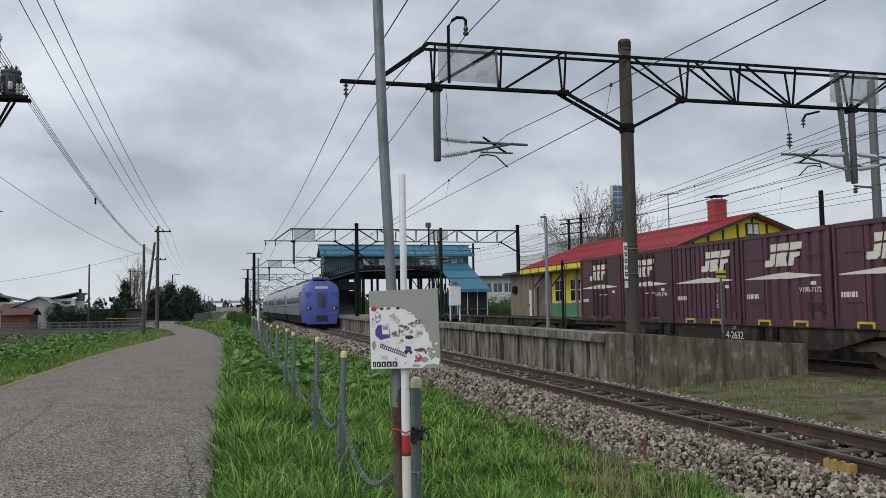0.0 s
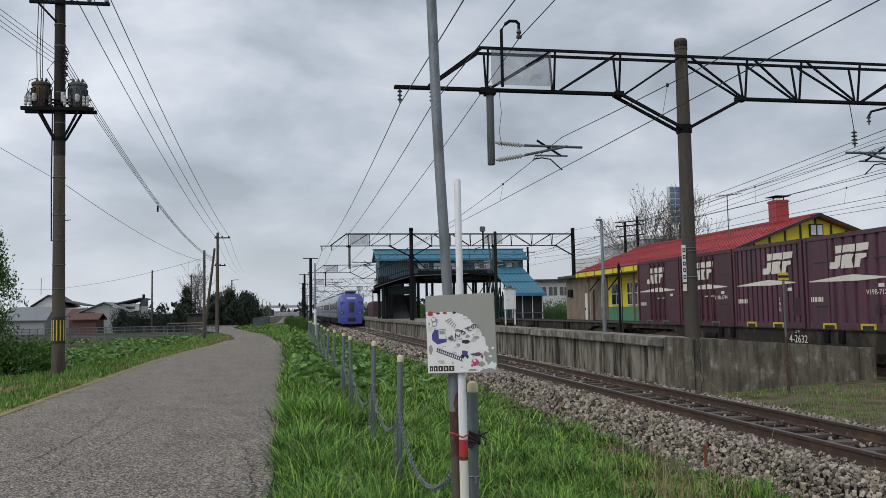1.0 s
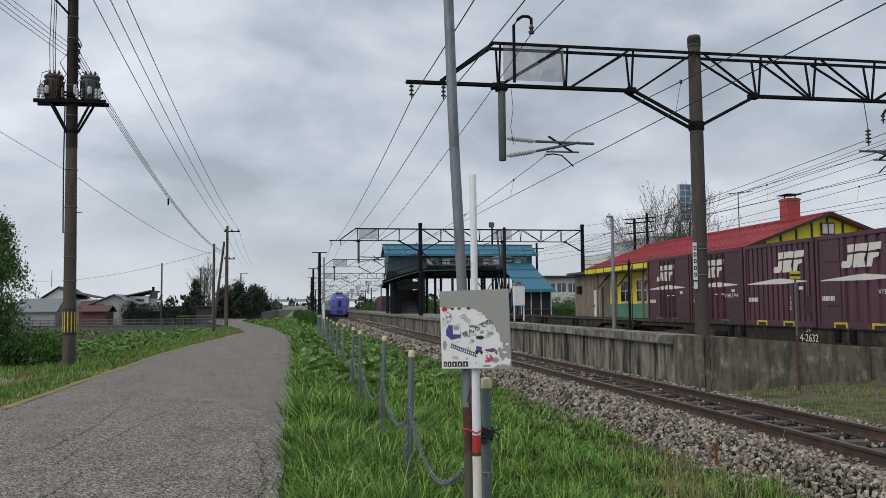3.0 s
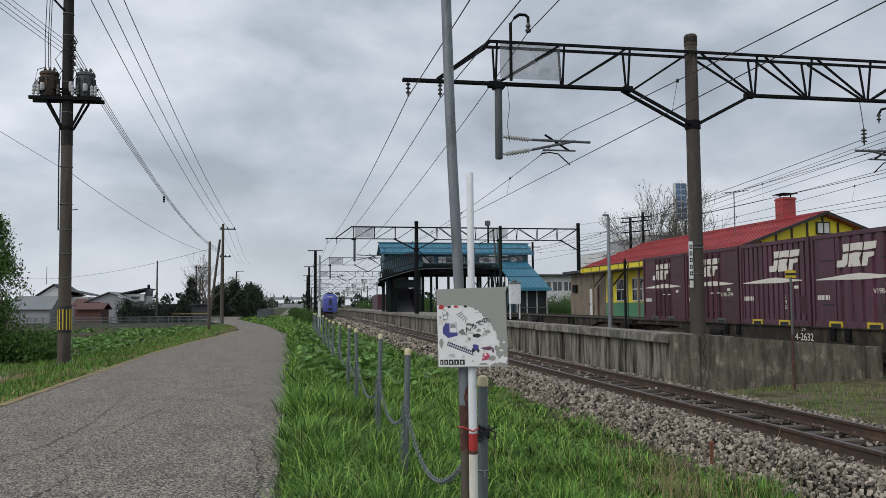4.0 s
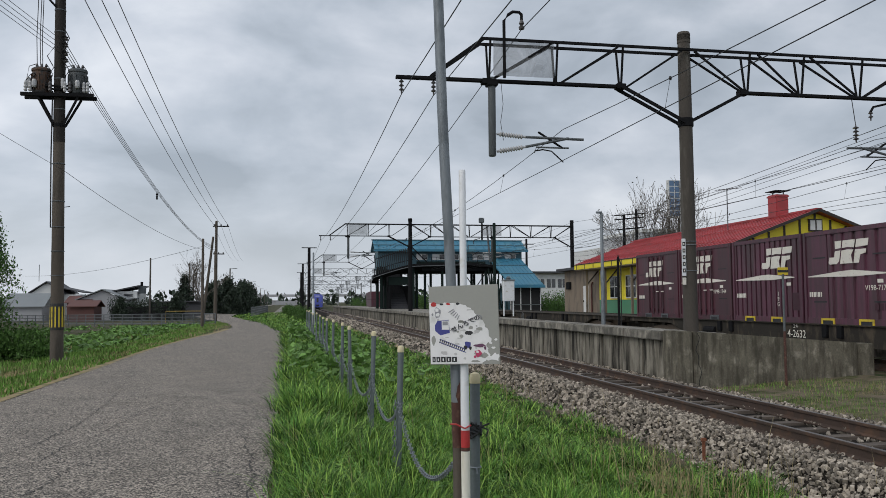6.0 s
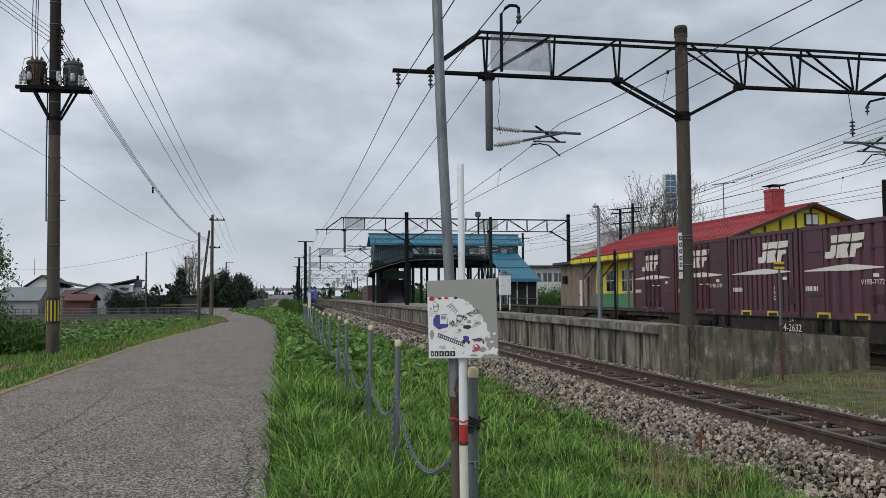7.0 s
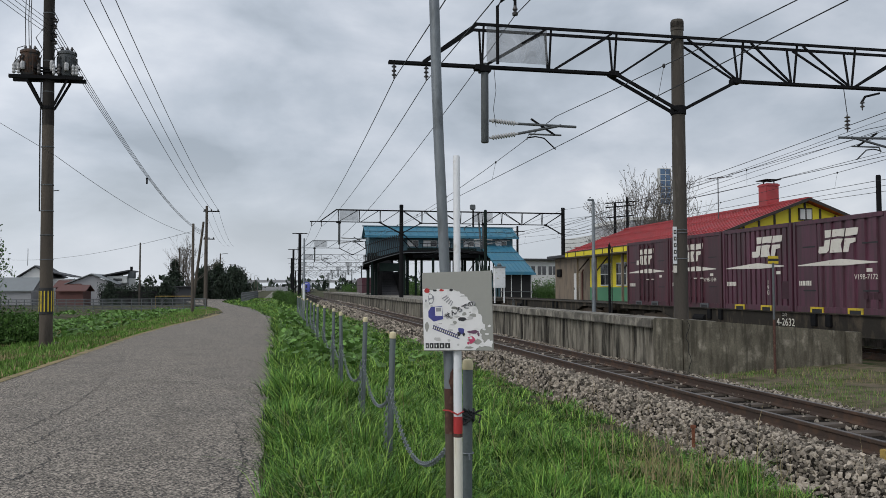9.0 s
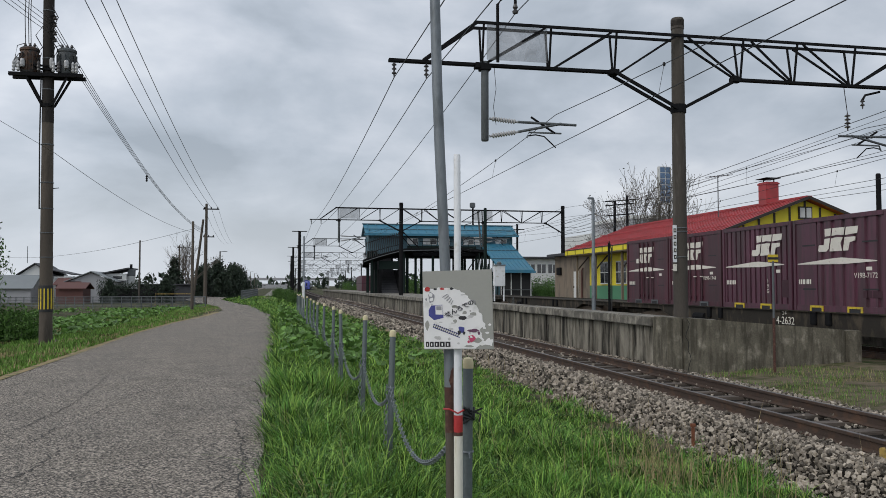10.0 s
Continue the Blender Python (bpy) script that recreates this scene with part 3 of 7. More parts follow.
def scatter_stones(name, prof, ranges, label):
    # angular lumps: cubes with every corner pulled about
    bv = np.array([(x, y, z) for x in (-0.75, 0.75) for y in (-0.75, 0.75) for z in (-0.75, 0.75)])
    bf = np.array([(0, 1, 3, 2), (4, 6, 7, 5), (0, 4, 5, 1), (2, 3, 7, 6), (0, 2, 6, 4), (1, 5, 7, 3)])
    rng = np.random.default_rng(11)
    vs, fs, at = [], [], 0
    xs, zs = [p[0] for p in prof], [p[1] for p in prof]
    for y0, y1, per, size in ranges:
        count = int((xs[-1] - xs[0]) * (y1 - y0) * per)
        for _ in range(count):
            x, y = rng.uniform(xs[0], xs[-1]), rng.uniform(y0, y1)
            if abs(x - (xs[3] + xs[4]) / 2) < 0.52 and rng.random() < 0.98:
                continue
            z = float(np.interp(x, xs, zs)) + 0.02 * noise.noise(Vector((x * 3, y * 3, 0)))
            q = bv * rng.uniform(0.38, 1.32, (len(bv), 3)) * (size * rng.uniform(0.55, 1.4) * np.array((1.15, 0.9, 0.72)))
            m = np.array(Euler(rng.uniform(0, 6.28, 3)).to_matrix())
            vs.append(q @ m.T + (x, y, z + rng.uniform(-0.025, 0.055)))
            fs.append(bf + at)
            at += len(bv)
    me = bpy.data.meshes.new(name)
    V, F = np.concatenate(vs), np.concatenate(fs)
    me.from_pydata(V.tolist(), [], F.tolist())
    me.materials.append(M["ballast"])
    tagged(new(name, me), label, "stones", kind="stuff")


# ---- platform ----
def make_platform():
    p = thing("platform", pose(0, 0, 0), "long concrete railway platform with stained panel walls and pale coping", "platform", kind="structure")
    plan = [(8.32, 16.3), (9.25, 16.3), (9.6, 44), (12.6, 62), (12.6, 150), (8.32, 150)]
    part("core", slab(plan, -0.5, 0.76), "concrete", p)
    part("surface", slab([(x + (0.18 if x < 9 else 0.1), y) for x, y in plan], 0.76, 0.865), "concrete_top", p, "worn pale platform surface")
    panel = mesh_of("wall_panel", box(-0.07, 0.07, 0.022, 1.228, -0.45, 0.70, 0.012), "concrete")
    cop = mesh_of("coping_block", box(-0.32, 0.32, 0.008, 1.992, 0.72, 0.925, 0.018), "concrete_top")
    part("joint_backing", box(8.25, 8.31, 16.75, 148, -0.45, 0.70), "dark", p, "dark gaps between the wall panels")
    y = 16.75
    while y < 148:
        o = new("wall_panel", panel)
        o.parent, o.matrix_basis = p, pose(8.25 + random.uniform(-0.012, 0.012), y, 0)
        y += 1.25
    y = 16.75
    while y < 148:
        o = new("coping_block", cop)
        o.parent, o.matrix_basis = p, pose(8.36 + random.uniform(-0.012, 0.012), y, random.uniform(-0.012, 0.008), 0, 0, random.uniform(-0.15, 0.15))
        y += 2.0
    # end wall across the platform, its top falling towards the yard
    part("end_pier", box(8.08, 8.42, 16.02, 16.74, -0.5, 0.93, 0.02), "concrete_end", p, "dark mottled end pier")
    bm = bmesh.new()
    pts = [(8.43, -0.5), (8.43, 0.925), (9.5, 0.845), (10.6, 0.76), (12.3, 0.63), (12.3, -0.5)]
    a = [bm.verts.new((x, 16.0, z)) for x, z in pts]
    b = [bm.verts.new((x, 16.3, z)) for x, z in pts]
    for i in range(len(pts)):
        bm.faces.new((a[i], a[(i + 1) % len(pts)], b[(i + 1) % len(pts)], b[i]))
    bm.faces.new(a[::-1])
    bm.faces.new(b)
    bmesh.ops.bevel(bm, geom=bm.edges[:], offset=0.018, segments=2, affect="EDGES")
    part("end_wall", bm, "concrete_end", p, "mottled concrete end wall with pale blotches")
    part("end_post", box(12.31, 12.68, 15.96, 16.36, -0.5, 0.61, 0.02), "concrete_end", p)
    bm = bmesh.new()
    last, x = None, 8.5
    for i in range(15):
        z = 0.9 - i * 0.095
        x = 8.50 + 0.10 * noise.noise(Vector((i * 0.4, 0, 0))) + 0.005 * i
        v = (bm.verts.new((x - 0.006, 15.997, z)), bm.verts.new((x + 0.009, 15.997, z)))
        if last:
            bm.faces.new((last[0], last[1], v[1], v[0]))
        last = v
    part("crack", bm, "dark", p, "crooked crack")


# ---- overhead line ----
def insulator(x, z, parent, n=3, mat="ceramic_dark", r=0.055):
    prof = [(0.012, 0.0)]
    for i in range(n):
        z0 = -0.04 - i * 0.09
        prof += [(0.02, z0), (r, z0 - 0.03), (r * 0.95, z0 - 0.045), (0.022, z0 - 0.05)]
    prof += [(0.012, -0.08 - n * 0.09)]
    return part("insulator", lathe(prof[::-1], 10, (x, 0, z)), mat, parent)


def lying_insulator(x0, z0, x1, z1, parent):
    bm = bmesh.new()
    a, b = Vector((x0, 0, z0)), Vector((x1, 0, z1))
    pts = [a + (b - a) * i / 22 for i in range(23)]
    d = (b - a).normalized()
    u, v = Vector((0, 1, 0)), d.cross(Vector((0, 1, 0)))
    rings = []
    for i, p in enumerate(pts):
        r = 0.062 if i % 2 and 2 < i < 20 else 0.028
        rings.append([bm.verts.new(p + (u * math.cos(t) + v * math.sin(t)) * r) for t in (2 * math.pi * k / 10 for k in range(10))])
    for p, q in zip(rings, rings[1:]):
        for k in range(10):
            bm.faces.new((p[k], p[(k + 1) % 10], q[(k + 1) % 10], q[k]))
    bm.faces.new(rings[0])
    bm.faces.new(rings[-1])
    return part("bracket_insulator", bm, "ceramic", parent, "ribbed pale porcelain insulator")


def make_gantry(y, left_pole=False, pole_mat="pole_concrete", neck=True):
    g = thing("overhead_line_gantry", pose(0, y, 0), "dark steel lattice gantry on concrete poles carrying the overhead line", "gantry", "gantries over the tracks")
    prof = [(0.165, -0.4), (0.165, 0.0), (0.15, 5.6), (0.138, 7.55), (0.15, 7.56), (0.15, 7.72), (0.13, 7.76)]
    if left_pole:
        part("pole", lathe([(0.2, -0.4), (0.17, 8.0), (0.17, 8.1)], 12, (2.65, 0, 0)), pole_mat, g)
        part("crossarm", box(1.75, 3.55, -0.05, 0.05, 8.1, 8.2), "steel_dark", g)
    else:
        pl = part("pole", lathe(prof, 16, (9.0, 0, 0)), pole_mat, g, "weathered concrete pole", True)
        part("band", lathe([(0.165, 5.55), (0.175, 5.56), (0.175, 5.74), (0.165, 5.75)], 16, (9.0, 0, 0)), "steel_dark", pl)
        part("pole_cap", lathe([(0.145, 7.5), (0.150, 7.51), (0.150, 7.70), (0.10, 7.76)], 16, (9.0, 0, 0)), pole_mat, pl, "weathered pole cap")
    part("pole", lathe(prof, 12, (21.6, 0, 0)), pole_mat, g, "", True)
    for s, q in ((-0.05, -0.2), (0.05, 0.2)):
        part("top_chord", bar((4.15, q, 7.3), (21.6, q, 7.3), 0.06, 0.045), "steel_dark", g)
        part("bottom_chord", bar((2.3, s, 6.42), (7.45, s, 6.42), 0.06, 0.045), "steel_dark", g)
        part("bottom_chord", bar((10.4, s, 6.4), (20.2, s, 6.4), 0.06, 0.045), "steel_dark", g)
        part("end_brace", bar((3.05, s, 6.45), (4.2, q, 7.3), 0.07, 0.05), "steel_dark", g)
        part("knee_brace", bar((7.4, q * 0.7, 6.40), (8.92, q * 0.7, 5.64), 0.07, 0.045), "steel_dark", g)
        part("knee_brace", bar((9.08, s * 0.7, 5.66), (10.45, s, 6.38), 0.07, 0.05), "steel_dark", g)
        part("knee_brace", bar((20.2, s, 6.4), (21.55, s * 0.7, 5.66), 0.07, 0.05), "steel_dark", g)
        ups = [4.35, 5.88, 7.42, 10.55, 11.95, 13.5, 15.2, 16.7, 18.3, 19.9]
        for x in ups:
            part("upright", bar((x, s, 6.42), (x, q, 7.28), 0.042, 0.035), "steel_dark", g)
        for a, b, up in ((4.4, 5.75, True), (6.0, 7.3, True), (7.6, 8.85, True), (9.15, 10.45, False), (10.75, 11.85, False), (12.1, 13.4, False),
                         (13.65, 15.05, True), (15.35, 16.6, True), (16.85, 18.2, False), (18.4, 19.8, True), (20.2, 21.5, True)):
            z0, z1, s0, s1 = (6.44, 7.27, s, q) if up else (7.27, 6.44, q, s)
            part("diagonal", bar((a, s0, z0), (b, s1, z1), 0.045, 0.035), "steel_dark", g)
    for x, z in ((7.42, 6.42), (10.45, 6.4), (8.95, 5.64), (4.3, 6.4), (9.0, 7.3), (20.2, 6.4)):
        part("gusset_plate", box(x - 0.11, x + 0.11, -0.10, 0.10, z - 0.06, z + 0.06, 0.01), "steel_dark", g)
    for a, b in ((4.42, 5.8), (14.5, 15.95)):
        bm = bmesh.new()
        n = 10
        rows = [[bm.verts.new((a + (b - a) * i / n, -0.17 - 0.03 * noise.noise(Vector((i * 0.6, j * 0.8, 2))), z)) for i in range(n + 1)] for j, z in enumerate((6.5, 6.8, 7.1, 7.27))]
        for p, q in zip(rows, rows[1:]):
            for i in range(n):
                bm.faces.new((p[i], p[i + 1], q[i + 1], q[i]))
        part("netting", bm, "net", g, "torn grey plastic netting")
    # drop tubes with the bracket arms
    for x, z0 in ((4.42, 4.75), (15.25, 4.5)):
        tb = part("drop_tube", lathe([(0.07, z0), (0.085, z0 + 0.02), (0.085, 6.5)], 12, (x, 0, 0)), "galv_dark", g, "grey steel drop tube", True)
        part("clamp", box(x - 0.12, x + 0.12, -0.12, 0.12, 6.3, 6.44, 0.01), "steel_dark", tb)
        for d in ((1,) if x < 9 else (-1, 1)):
            lying_insulator(x + 0.1 * d, 5.25, x + 0.75 * d, 5.2, g)
            lying_insulator(x + 0.1 * d, 4.86, x + 0.75 * d, 4.98, g)
            part("bracket_arm", tube([(x + 0.75 * d, 0, 5.2), (x + 2.1 * d, 0, 5.18)], 0.03), "galv_dark", g)
            part("bracket_stay", tube([(x + 0.75 * d, 0, 4.98), (x + 1.75 * d, 0, 5.2)], 0.03), "galv_dark", g)
            part("bracket_stay", tube([(x + 1.05 * d, 0, 5.32), (x + 1.6 * d, 0, 4.98)], 0.025), "steel_dark", g)
            part("registration_arm", tube([(x + 0.95 * d, 0, 4.86), (x + 1.0 * d, 0, 4.98), (x + 1.75 * d, 0, 4.98)], 0.02), "galv_dark", g)
            part("steady_arm", tube([(x + 0.98 * d, 0, 4.9), (x + 1.15 * d, 0, 4.93), (x + 1.35 * d, 0, 4.9), (x + 1.62 * d, 0, 4.66)], 0.015), "steel_dark", g)
    part("drop_tube", tube([(14.85, 0.0, 7.3), (15.08, 0.0, 4.55)], 0.07, 12), "galv_dark", g, "slanting grey steel tube")
    for x in (2.42, 3.12):
        insulator(x, 6.40, g, 3)
    insulator(13.4, 5.75, g, 4, "ceramic_dark", 0.07)
    part("hanger_rod", tube([(13.32, 0, 6.36), (13.4, 0, 5.75)], 0.01, 5), "wire", g)
    part("jumper_bracket", tube([(14.3, 0, 6.3), (13.9, 0, 6.2), (13.8, 0, 6.05)], 0.03, 6), "steel_dark", g)
    insulator(13.82, 6.12, g, 2)
    # bent conduit over the top chord
    if not neck:
        return g
    part("goose_neck", tube([(4.66, -0.2, 6.45), (4.66, -0.2, 7.72), (4.76, -0.2, 7.86), (4.86, -0.2, 7.93), (5.0, -0.2, 7.93), (5.06, -0.2, 7.88), (5.06, -0.2, 7.76)], 0.035, 8), "steel_dark", g)
    part("neck_insulator", lathe([(0.06, 7.55), (0.07, 7.6), (0.03, 7.63), (0.06, 7.68), (0.03, 7.76)], 10, (5.06, -0.2, 0)), "ceramic_dark", g)
    part("drop_wire", tube([(4.62, -0.05, 6.36), (4.66, -0.05, 5.9), (4.6, -0.05, 5.5), (4.66, -0.05, 5.1)], 0.006, 4), "wire", g)
    return g


def wire(pts, r=0.008, label="thin black overhead wire", name="overhead_wire", n=4):
    return whole(name, tube(pts, r, n), "wire", label, "wire", "overhead wires")


def span(a, b, sag, n=14):
    a, b = Vector(a), Vector(b)
    return [a + (b - a) * (i / n) - Vector((0, 0, 4 * sag * (i / n) * (1 - i / n))) for i in range(n + 1)]


GANTRIES = [17.2, 60.0, 100.0, 142.0, 184.0, 226.0, 270.0, 315.0, 360.0]


def make_overhead():
    first = make_gantry(GANTRIES[0])
    make_gantry(GANTRIES[1], False, "steel_dark", False)
    far = make_gantry(GANTRIES[2], True, "steel_dark", False)
    for y in GANTRIES[3:]:
        copy_thing(far, pose(bend(y), y, 0))
    ys = [-26.0] + GANTRIES
    for cx, mx in ((5.95, 6.05), (13.9, 13.9), (16.9, 17.0)):
        pts, hang = [], []
        contact = []
        for i, (a, b) in enumerate(zip(ys, ys[1:])):
            s = 0.28 if i % 2 else -0.28
            seg = span((mx + bend(a), a, 5.4), (mx + bend(b), b, 5.4), 0.6)
            pts += seg if not pts else seg[1:]
            contact += [(cx, a, 4.66)] if not contact else []
            contact += [(cx + bend(b), b, 4.66)]
            for k in (0.12, 0.28, 0.43, 0.57, 0.72, 0.88):
                y = a + (b - a) * k
                hang.append((mx + (cx - mx) * 0.5, y, 5.4 - 4 * 0.6 * k * (1 - k)))
        wire(pts, 0.008, "messenger wire over the track", n=5)
        wire(contact, 0.008, "contact wire over the track", n=5)
        for x, y, z in hang:
            if y < 110:
                d = whole("dropper", tube([(mx, y, z), (cx, y, 4.66)], 0.004, 4), "wire", "thin dropper wire with a small clip", "wire", "dropper wires")
                part("clip", lathe([(0.02, -0.03), (0.028, 0.0), (0.02, 0.03)], 6, (mx, y, z)), "wire", d)
    for x, z, sag in ((2.42, 6.05, 0.42), (3.12, 6.05, 0.42), (21.6, 7.6, 0.5), (21.9, 6.9, 0.5)):
        pts = []
        for a, b in zip(ys, ys[1:]):
            seg = span((x + bend(a), a, z), (x + bend(b), b, z), sag)
            pts += seg if not pts else seg[1:]
        wire(pts, 0.010, "feeder wire hung between the gantries", n=5)

    # feeders that fall towards the far pole beside the station, and the yard's own wires
    for near, far, sag, r in (((21.6, 17.0, 8.45), (21.6, 60, 6.35), 0.12, 0.014), ((21.6, 17.0, 8.25), (21.62, 60, 6.0), 0.12, 0.009), ((21.6, 17.0, 7.75), (21.6, 60, 5.75), 0.0, 0.010),
                              ((21.6, 17.0, 7.55), (21.58, 60, 5.5), 0.05, 0.010), ((25.0, 17.0, 5.9), (25.0, 60, 6.1), 0.1, 0.010), ((25.0, 17.0, 5.45), (25.0, 60, 6.05), 0.0, 0.011)):
        wire(span(near, far, sag), r, "feeder wire behind the freight train", n=5)
    for k, (za, zb) in enumerate(((6.1, 8.8), (5.7, 8.2), (5.3, 8.0), (5.0, 7.6), (4.7, 6.9))):
        wire(span((21.6, 60, za), (31.6 + 0.3 * k, 75, zb), 0.5, 8), 0.014, "wire from the gantry to the paired poles", n=5)
    wire(span((5.06, 17.0, 7.55), (4.6, 60, 5.35), 0.4), 0.011, "feeder wire falling to the next gantry", n=5)
    wire(span((5.06, 17.0, 7.55), (5.1, -26, 7.6), 0.4), 0.011, "feeder wire over the near track", n=5)


make_ground()
make_road()
make_yard()
make_track("track_near", 6.75, -15, 480, 0.0, 120)
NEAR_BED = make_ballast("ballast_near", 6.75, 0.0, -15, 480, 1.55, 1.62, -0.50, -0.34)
make_track("track_freight", 15.33, -25, 480, -0.06, 60)
make_ballast("ballast_freight", 15.33, -0.06, -25, 480, 2.4, 2.2, -0.30, -0.28)
make_platform()
make_overhead()

# ---- freight train ----
def corrugated(u0, u1, v0, v1, pitch, depth, flat=0.55):
    """A pressed-steel sheet in x, y with upright ribs, its front at z = 0."""
    bm = bmesh.new()
    n = max(1, round((u1 - u0) / pitch))
    p = (u1 - u0) / n
    line = [(u0, 0.0)]
    for i in range(n):
        a = u0 + i * p
        g = (1 - flat) * p
        m = a + p / 2
        line += [(m - g / 2, 0.0), (m - g * 0.38, -depth), (m + g * 0.38, -depth), (m + g / 2, 0.0)]
    line.append((u1, 0.0))
    lo = [bm.verts.new((u, v0, w)) for u, w in line]
    hi = [bm.verts.new((u, v1, w)) for u, w in line]
    for i in range(len(line) - 1):
        bm.faces.new((lo[i], lo[i + 1], hi[i + 1], hi[i]))
    return bm


def plate2(outline, z0=0.0, z1=0.004):
    return slab(outline, z0, z1)


def logo_parts(parent, u, v, s, w):
    """Three slanted block shapes side by side, cut by one level gap."""
    k = 0.22 * s
    shapes = (((0.0, 0.06), (0.06, 0.0), (0.40, 0.0), (0.50, 0.12), (0.50, 0.58), (0.24, 0.56), (0.24, 0.30), (0.0, 0.30)), ((0.24, 0.66), (0.50, 0.68), (0.50, 1.0), (0.18, 1.0)),
              ((0.56, 0.0), (1.14, 0.0), (1.02, 0.34), (1.10, 0.57), (0.84, 0.60), (0.56, 0.57)), ((0.56, 0.67), (0.84, 0.70), (1.12, 0.66), (1.12, 1.0), (0.56, 1.0)),
              ((1.18, 0.0), (1.42, 0.0), (1.44, 0.34), (1.68, 0.40), (1.66, 0.57), (1.18, 0.57)), ((1.18, 0.66), (1.72, 0.70), (1.72, 1.0), (1.18, 1.0)))
    for one in shapes:
        bm = plate2([(u + a * s * 1.38 + k * b, v + b * s) for a, b in one], w, w + 0.004)
        bm.transform(SIDE)
        part("logo_block", bm, "white_mark", parent, "cream slanted emblem block")


def bars_text(parent, u, v, h, widths, w, mat="white_mark"):
    x = u
    for k in widths:
        bm = plate2([(x, v - h / 2), (x + k, v - h / 2), (x + k, v + h / 2), (x, v + h / 2)], w, w + 0.003)
        bm.transform(SIDE)
        part("lettering_bar", bm, mat, parent)
        x += k + h * 0.22


def make_container(kind, y, number, z=0.92):
    """A twelve-foot box; its long side faces the platform. u runs from the far end to the near end."""
    L, W, H = 3.63, 2.42, 2.5
    c = thing("freight_container", pose(15.33, y, z), {"door": "maroon steel freight container with double side doors", "ribbed": "maroon steel freight container with an all-ribbed side",
              "panel": "maroon steel freight container with a flat panel beside a ribbed panel"}[kind], "container", "containers on the wagon")
    h = W / 2
    skin = "maroon" if kind == "door" else "plum"
    part("body", box(-h + 0.115, h - 0.02, -L / 2 + 0.03, L / 2 - 0.03, 0.12, H - 0.03, 0.01), "maroon_dark", c)
    part("roof", box(-h + 0.02, h - 0.02, -L / 2 + 0.02, L / 2 - 0.02, H - 0.03, H, 0.01), skin, c)
    for a in (-L / 2 + 0.06, L / 2 - 0.06):
        part("corner_post", box(-h, -h + 0.12, a - 0.06, a + 0.06, 0.0, H - 0.01, 0.012), skin, c)
        part("corner_post", box(h - 0.12, h, a - 0.06, a + 0.06, 0.0, H - 0.01, 0.012), skin, c)
    part("top_rail", box(-h + 0.004, -h + 0.1, -L / 2 + 0.12, L / 2 - 0.12, H - 0.12, H - 0.012, 0.008), skin, c)
    part("bottom_rail", box(-h + 0.004, -h + 0.1, -L / 2 + 0.12, L / 2 - 0.12, 0.0, 0.16, 0.008), skin, c)
    part("end_panel", box(-h + 0.05, h - 0.05, -L / 2, -L / 2 + 0.03, 0.05, H - 0.05), skin, c)
    e = L / 2 - 0.12
    lo, hi = 0.16, H - 0.12

    def sheet(name, bm, w=h - 0.03, mat=None, label=""):
        bm.transform(Matrix.Translation((0, 0, w)))
        bm.transform(SIDE)
        return part(name, bm, mat or skin, c, label)

    if kind == "ribbed":
        sheet("ribbed_side", corrugated(-e, e, lo, hi, 0.262, 0.085, 0.70))
    elif kind == "panel":
        sheet("flat_panel", plate2([(-e, lo), (-0.83, lo), (-0.83, hi), (-e, hi)], -0.02, 0.0))
        sheet("ribbed_panel", corrugated(-0.79, e, lo, hi, 0.42, 0.05, 0.62))
        sheet("panel_joint", plate2([(-0.83, lo), (-0.79, lo), (-0.79, hi), (-0.83, hi)], -0.03, -0.02), mat="maroon_dark")
        for u, v in ((-1.16, 1.77), (1.18, 1.77), (-1.16, 0.59), (1.18, 0.59)):
            sheet("slot", plate2([(u - 0.27, v - 0.02), (u + 0.27, v - 0.02), (u + 0.27, v + 0.02), (u - 0.27, v + 0.02)], 0.001, 0.004), mat="ink")
    else:
        for a, b in ((-e, -0.42), (-0.40, 0.38), (0.40, e)):
            sheet("door_leaf", plate2([(a + 0.008, lo), (b - 0.008, lo), (b - 0.008, hi), (a + 0.008, hi)], -0.02, 0.0))
        for u in (-0.62, -0.25, 0.12, 0.55):
            sheet("rod_keeper", slab([(u - 0.05, 2.2), (u + 0.05, 2.2), (u + 0.05, 2.3), (u - 0.05, 2.3)], 0.0, 0.05), mat="maroon_dark")
            sheet("rod_keeper", slab([(u - 0.05, 0.24), (u + 0.05, 0.24), (u + 0.05, 0.34), (u - 0.05, 0.34)], 0.0, 0.05), mat="maroon_dark")
            bm = tube([(u, lo - 0.05, 0.03), (u, hi, 0.03)], 0.022, 6)
            sheet("lock_rod", bm, mat="maroon_dark")
            sheet("rod_handle", slab([(u - 0.1, 0.98), (u + 0.1, 0.98), (u + 0.1, 1.01), (u - 0.1, 1.01)], 0.03, 0.05), mat="white_mark" if u > 0 else "maroon_dark")
        for u, v in ((-1.3, 1.68), (1.2, 1.68), (-1.3, 0.7), (1.2, 0.7)):
            sheet("slot", plate2([(u - 0.25, v - 0.015), (u + 0.25, v - 0.015), (u + 0.25, v + 0.015), (u - 0.25, v + 0.015)], 0.001, 0.004), mat="ink")
    w = h - 0.024
    logo_parts(c, {"ribbed": -0.19, "panel": -0.76, "door": -0.95}[kind], 1.575, 0.60, w)
    d = plate2([(-1.64, 1.262), (0.25, 1.235), (1.43, 1.275), (1.43, 1.298), (0.15, 1.405), (-0.3, 1.385), (-1.64, 1.285)], w, w + 0.004)
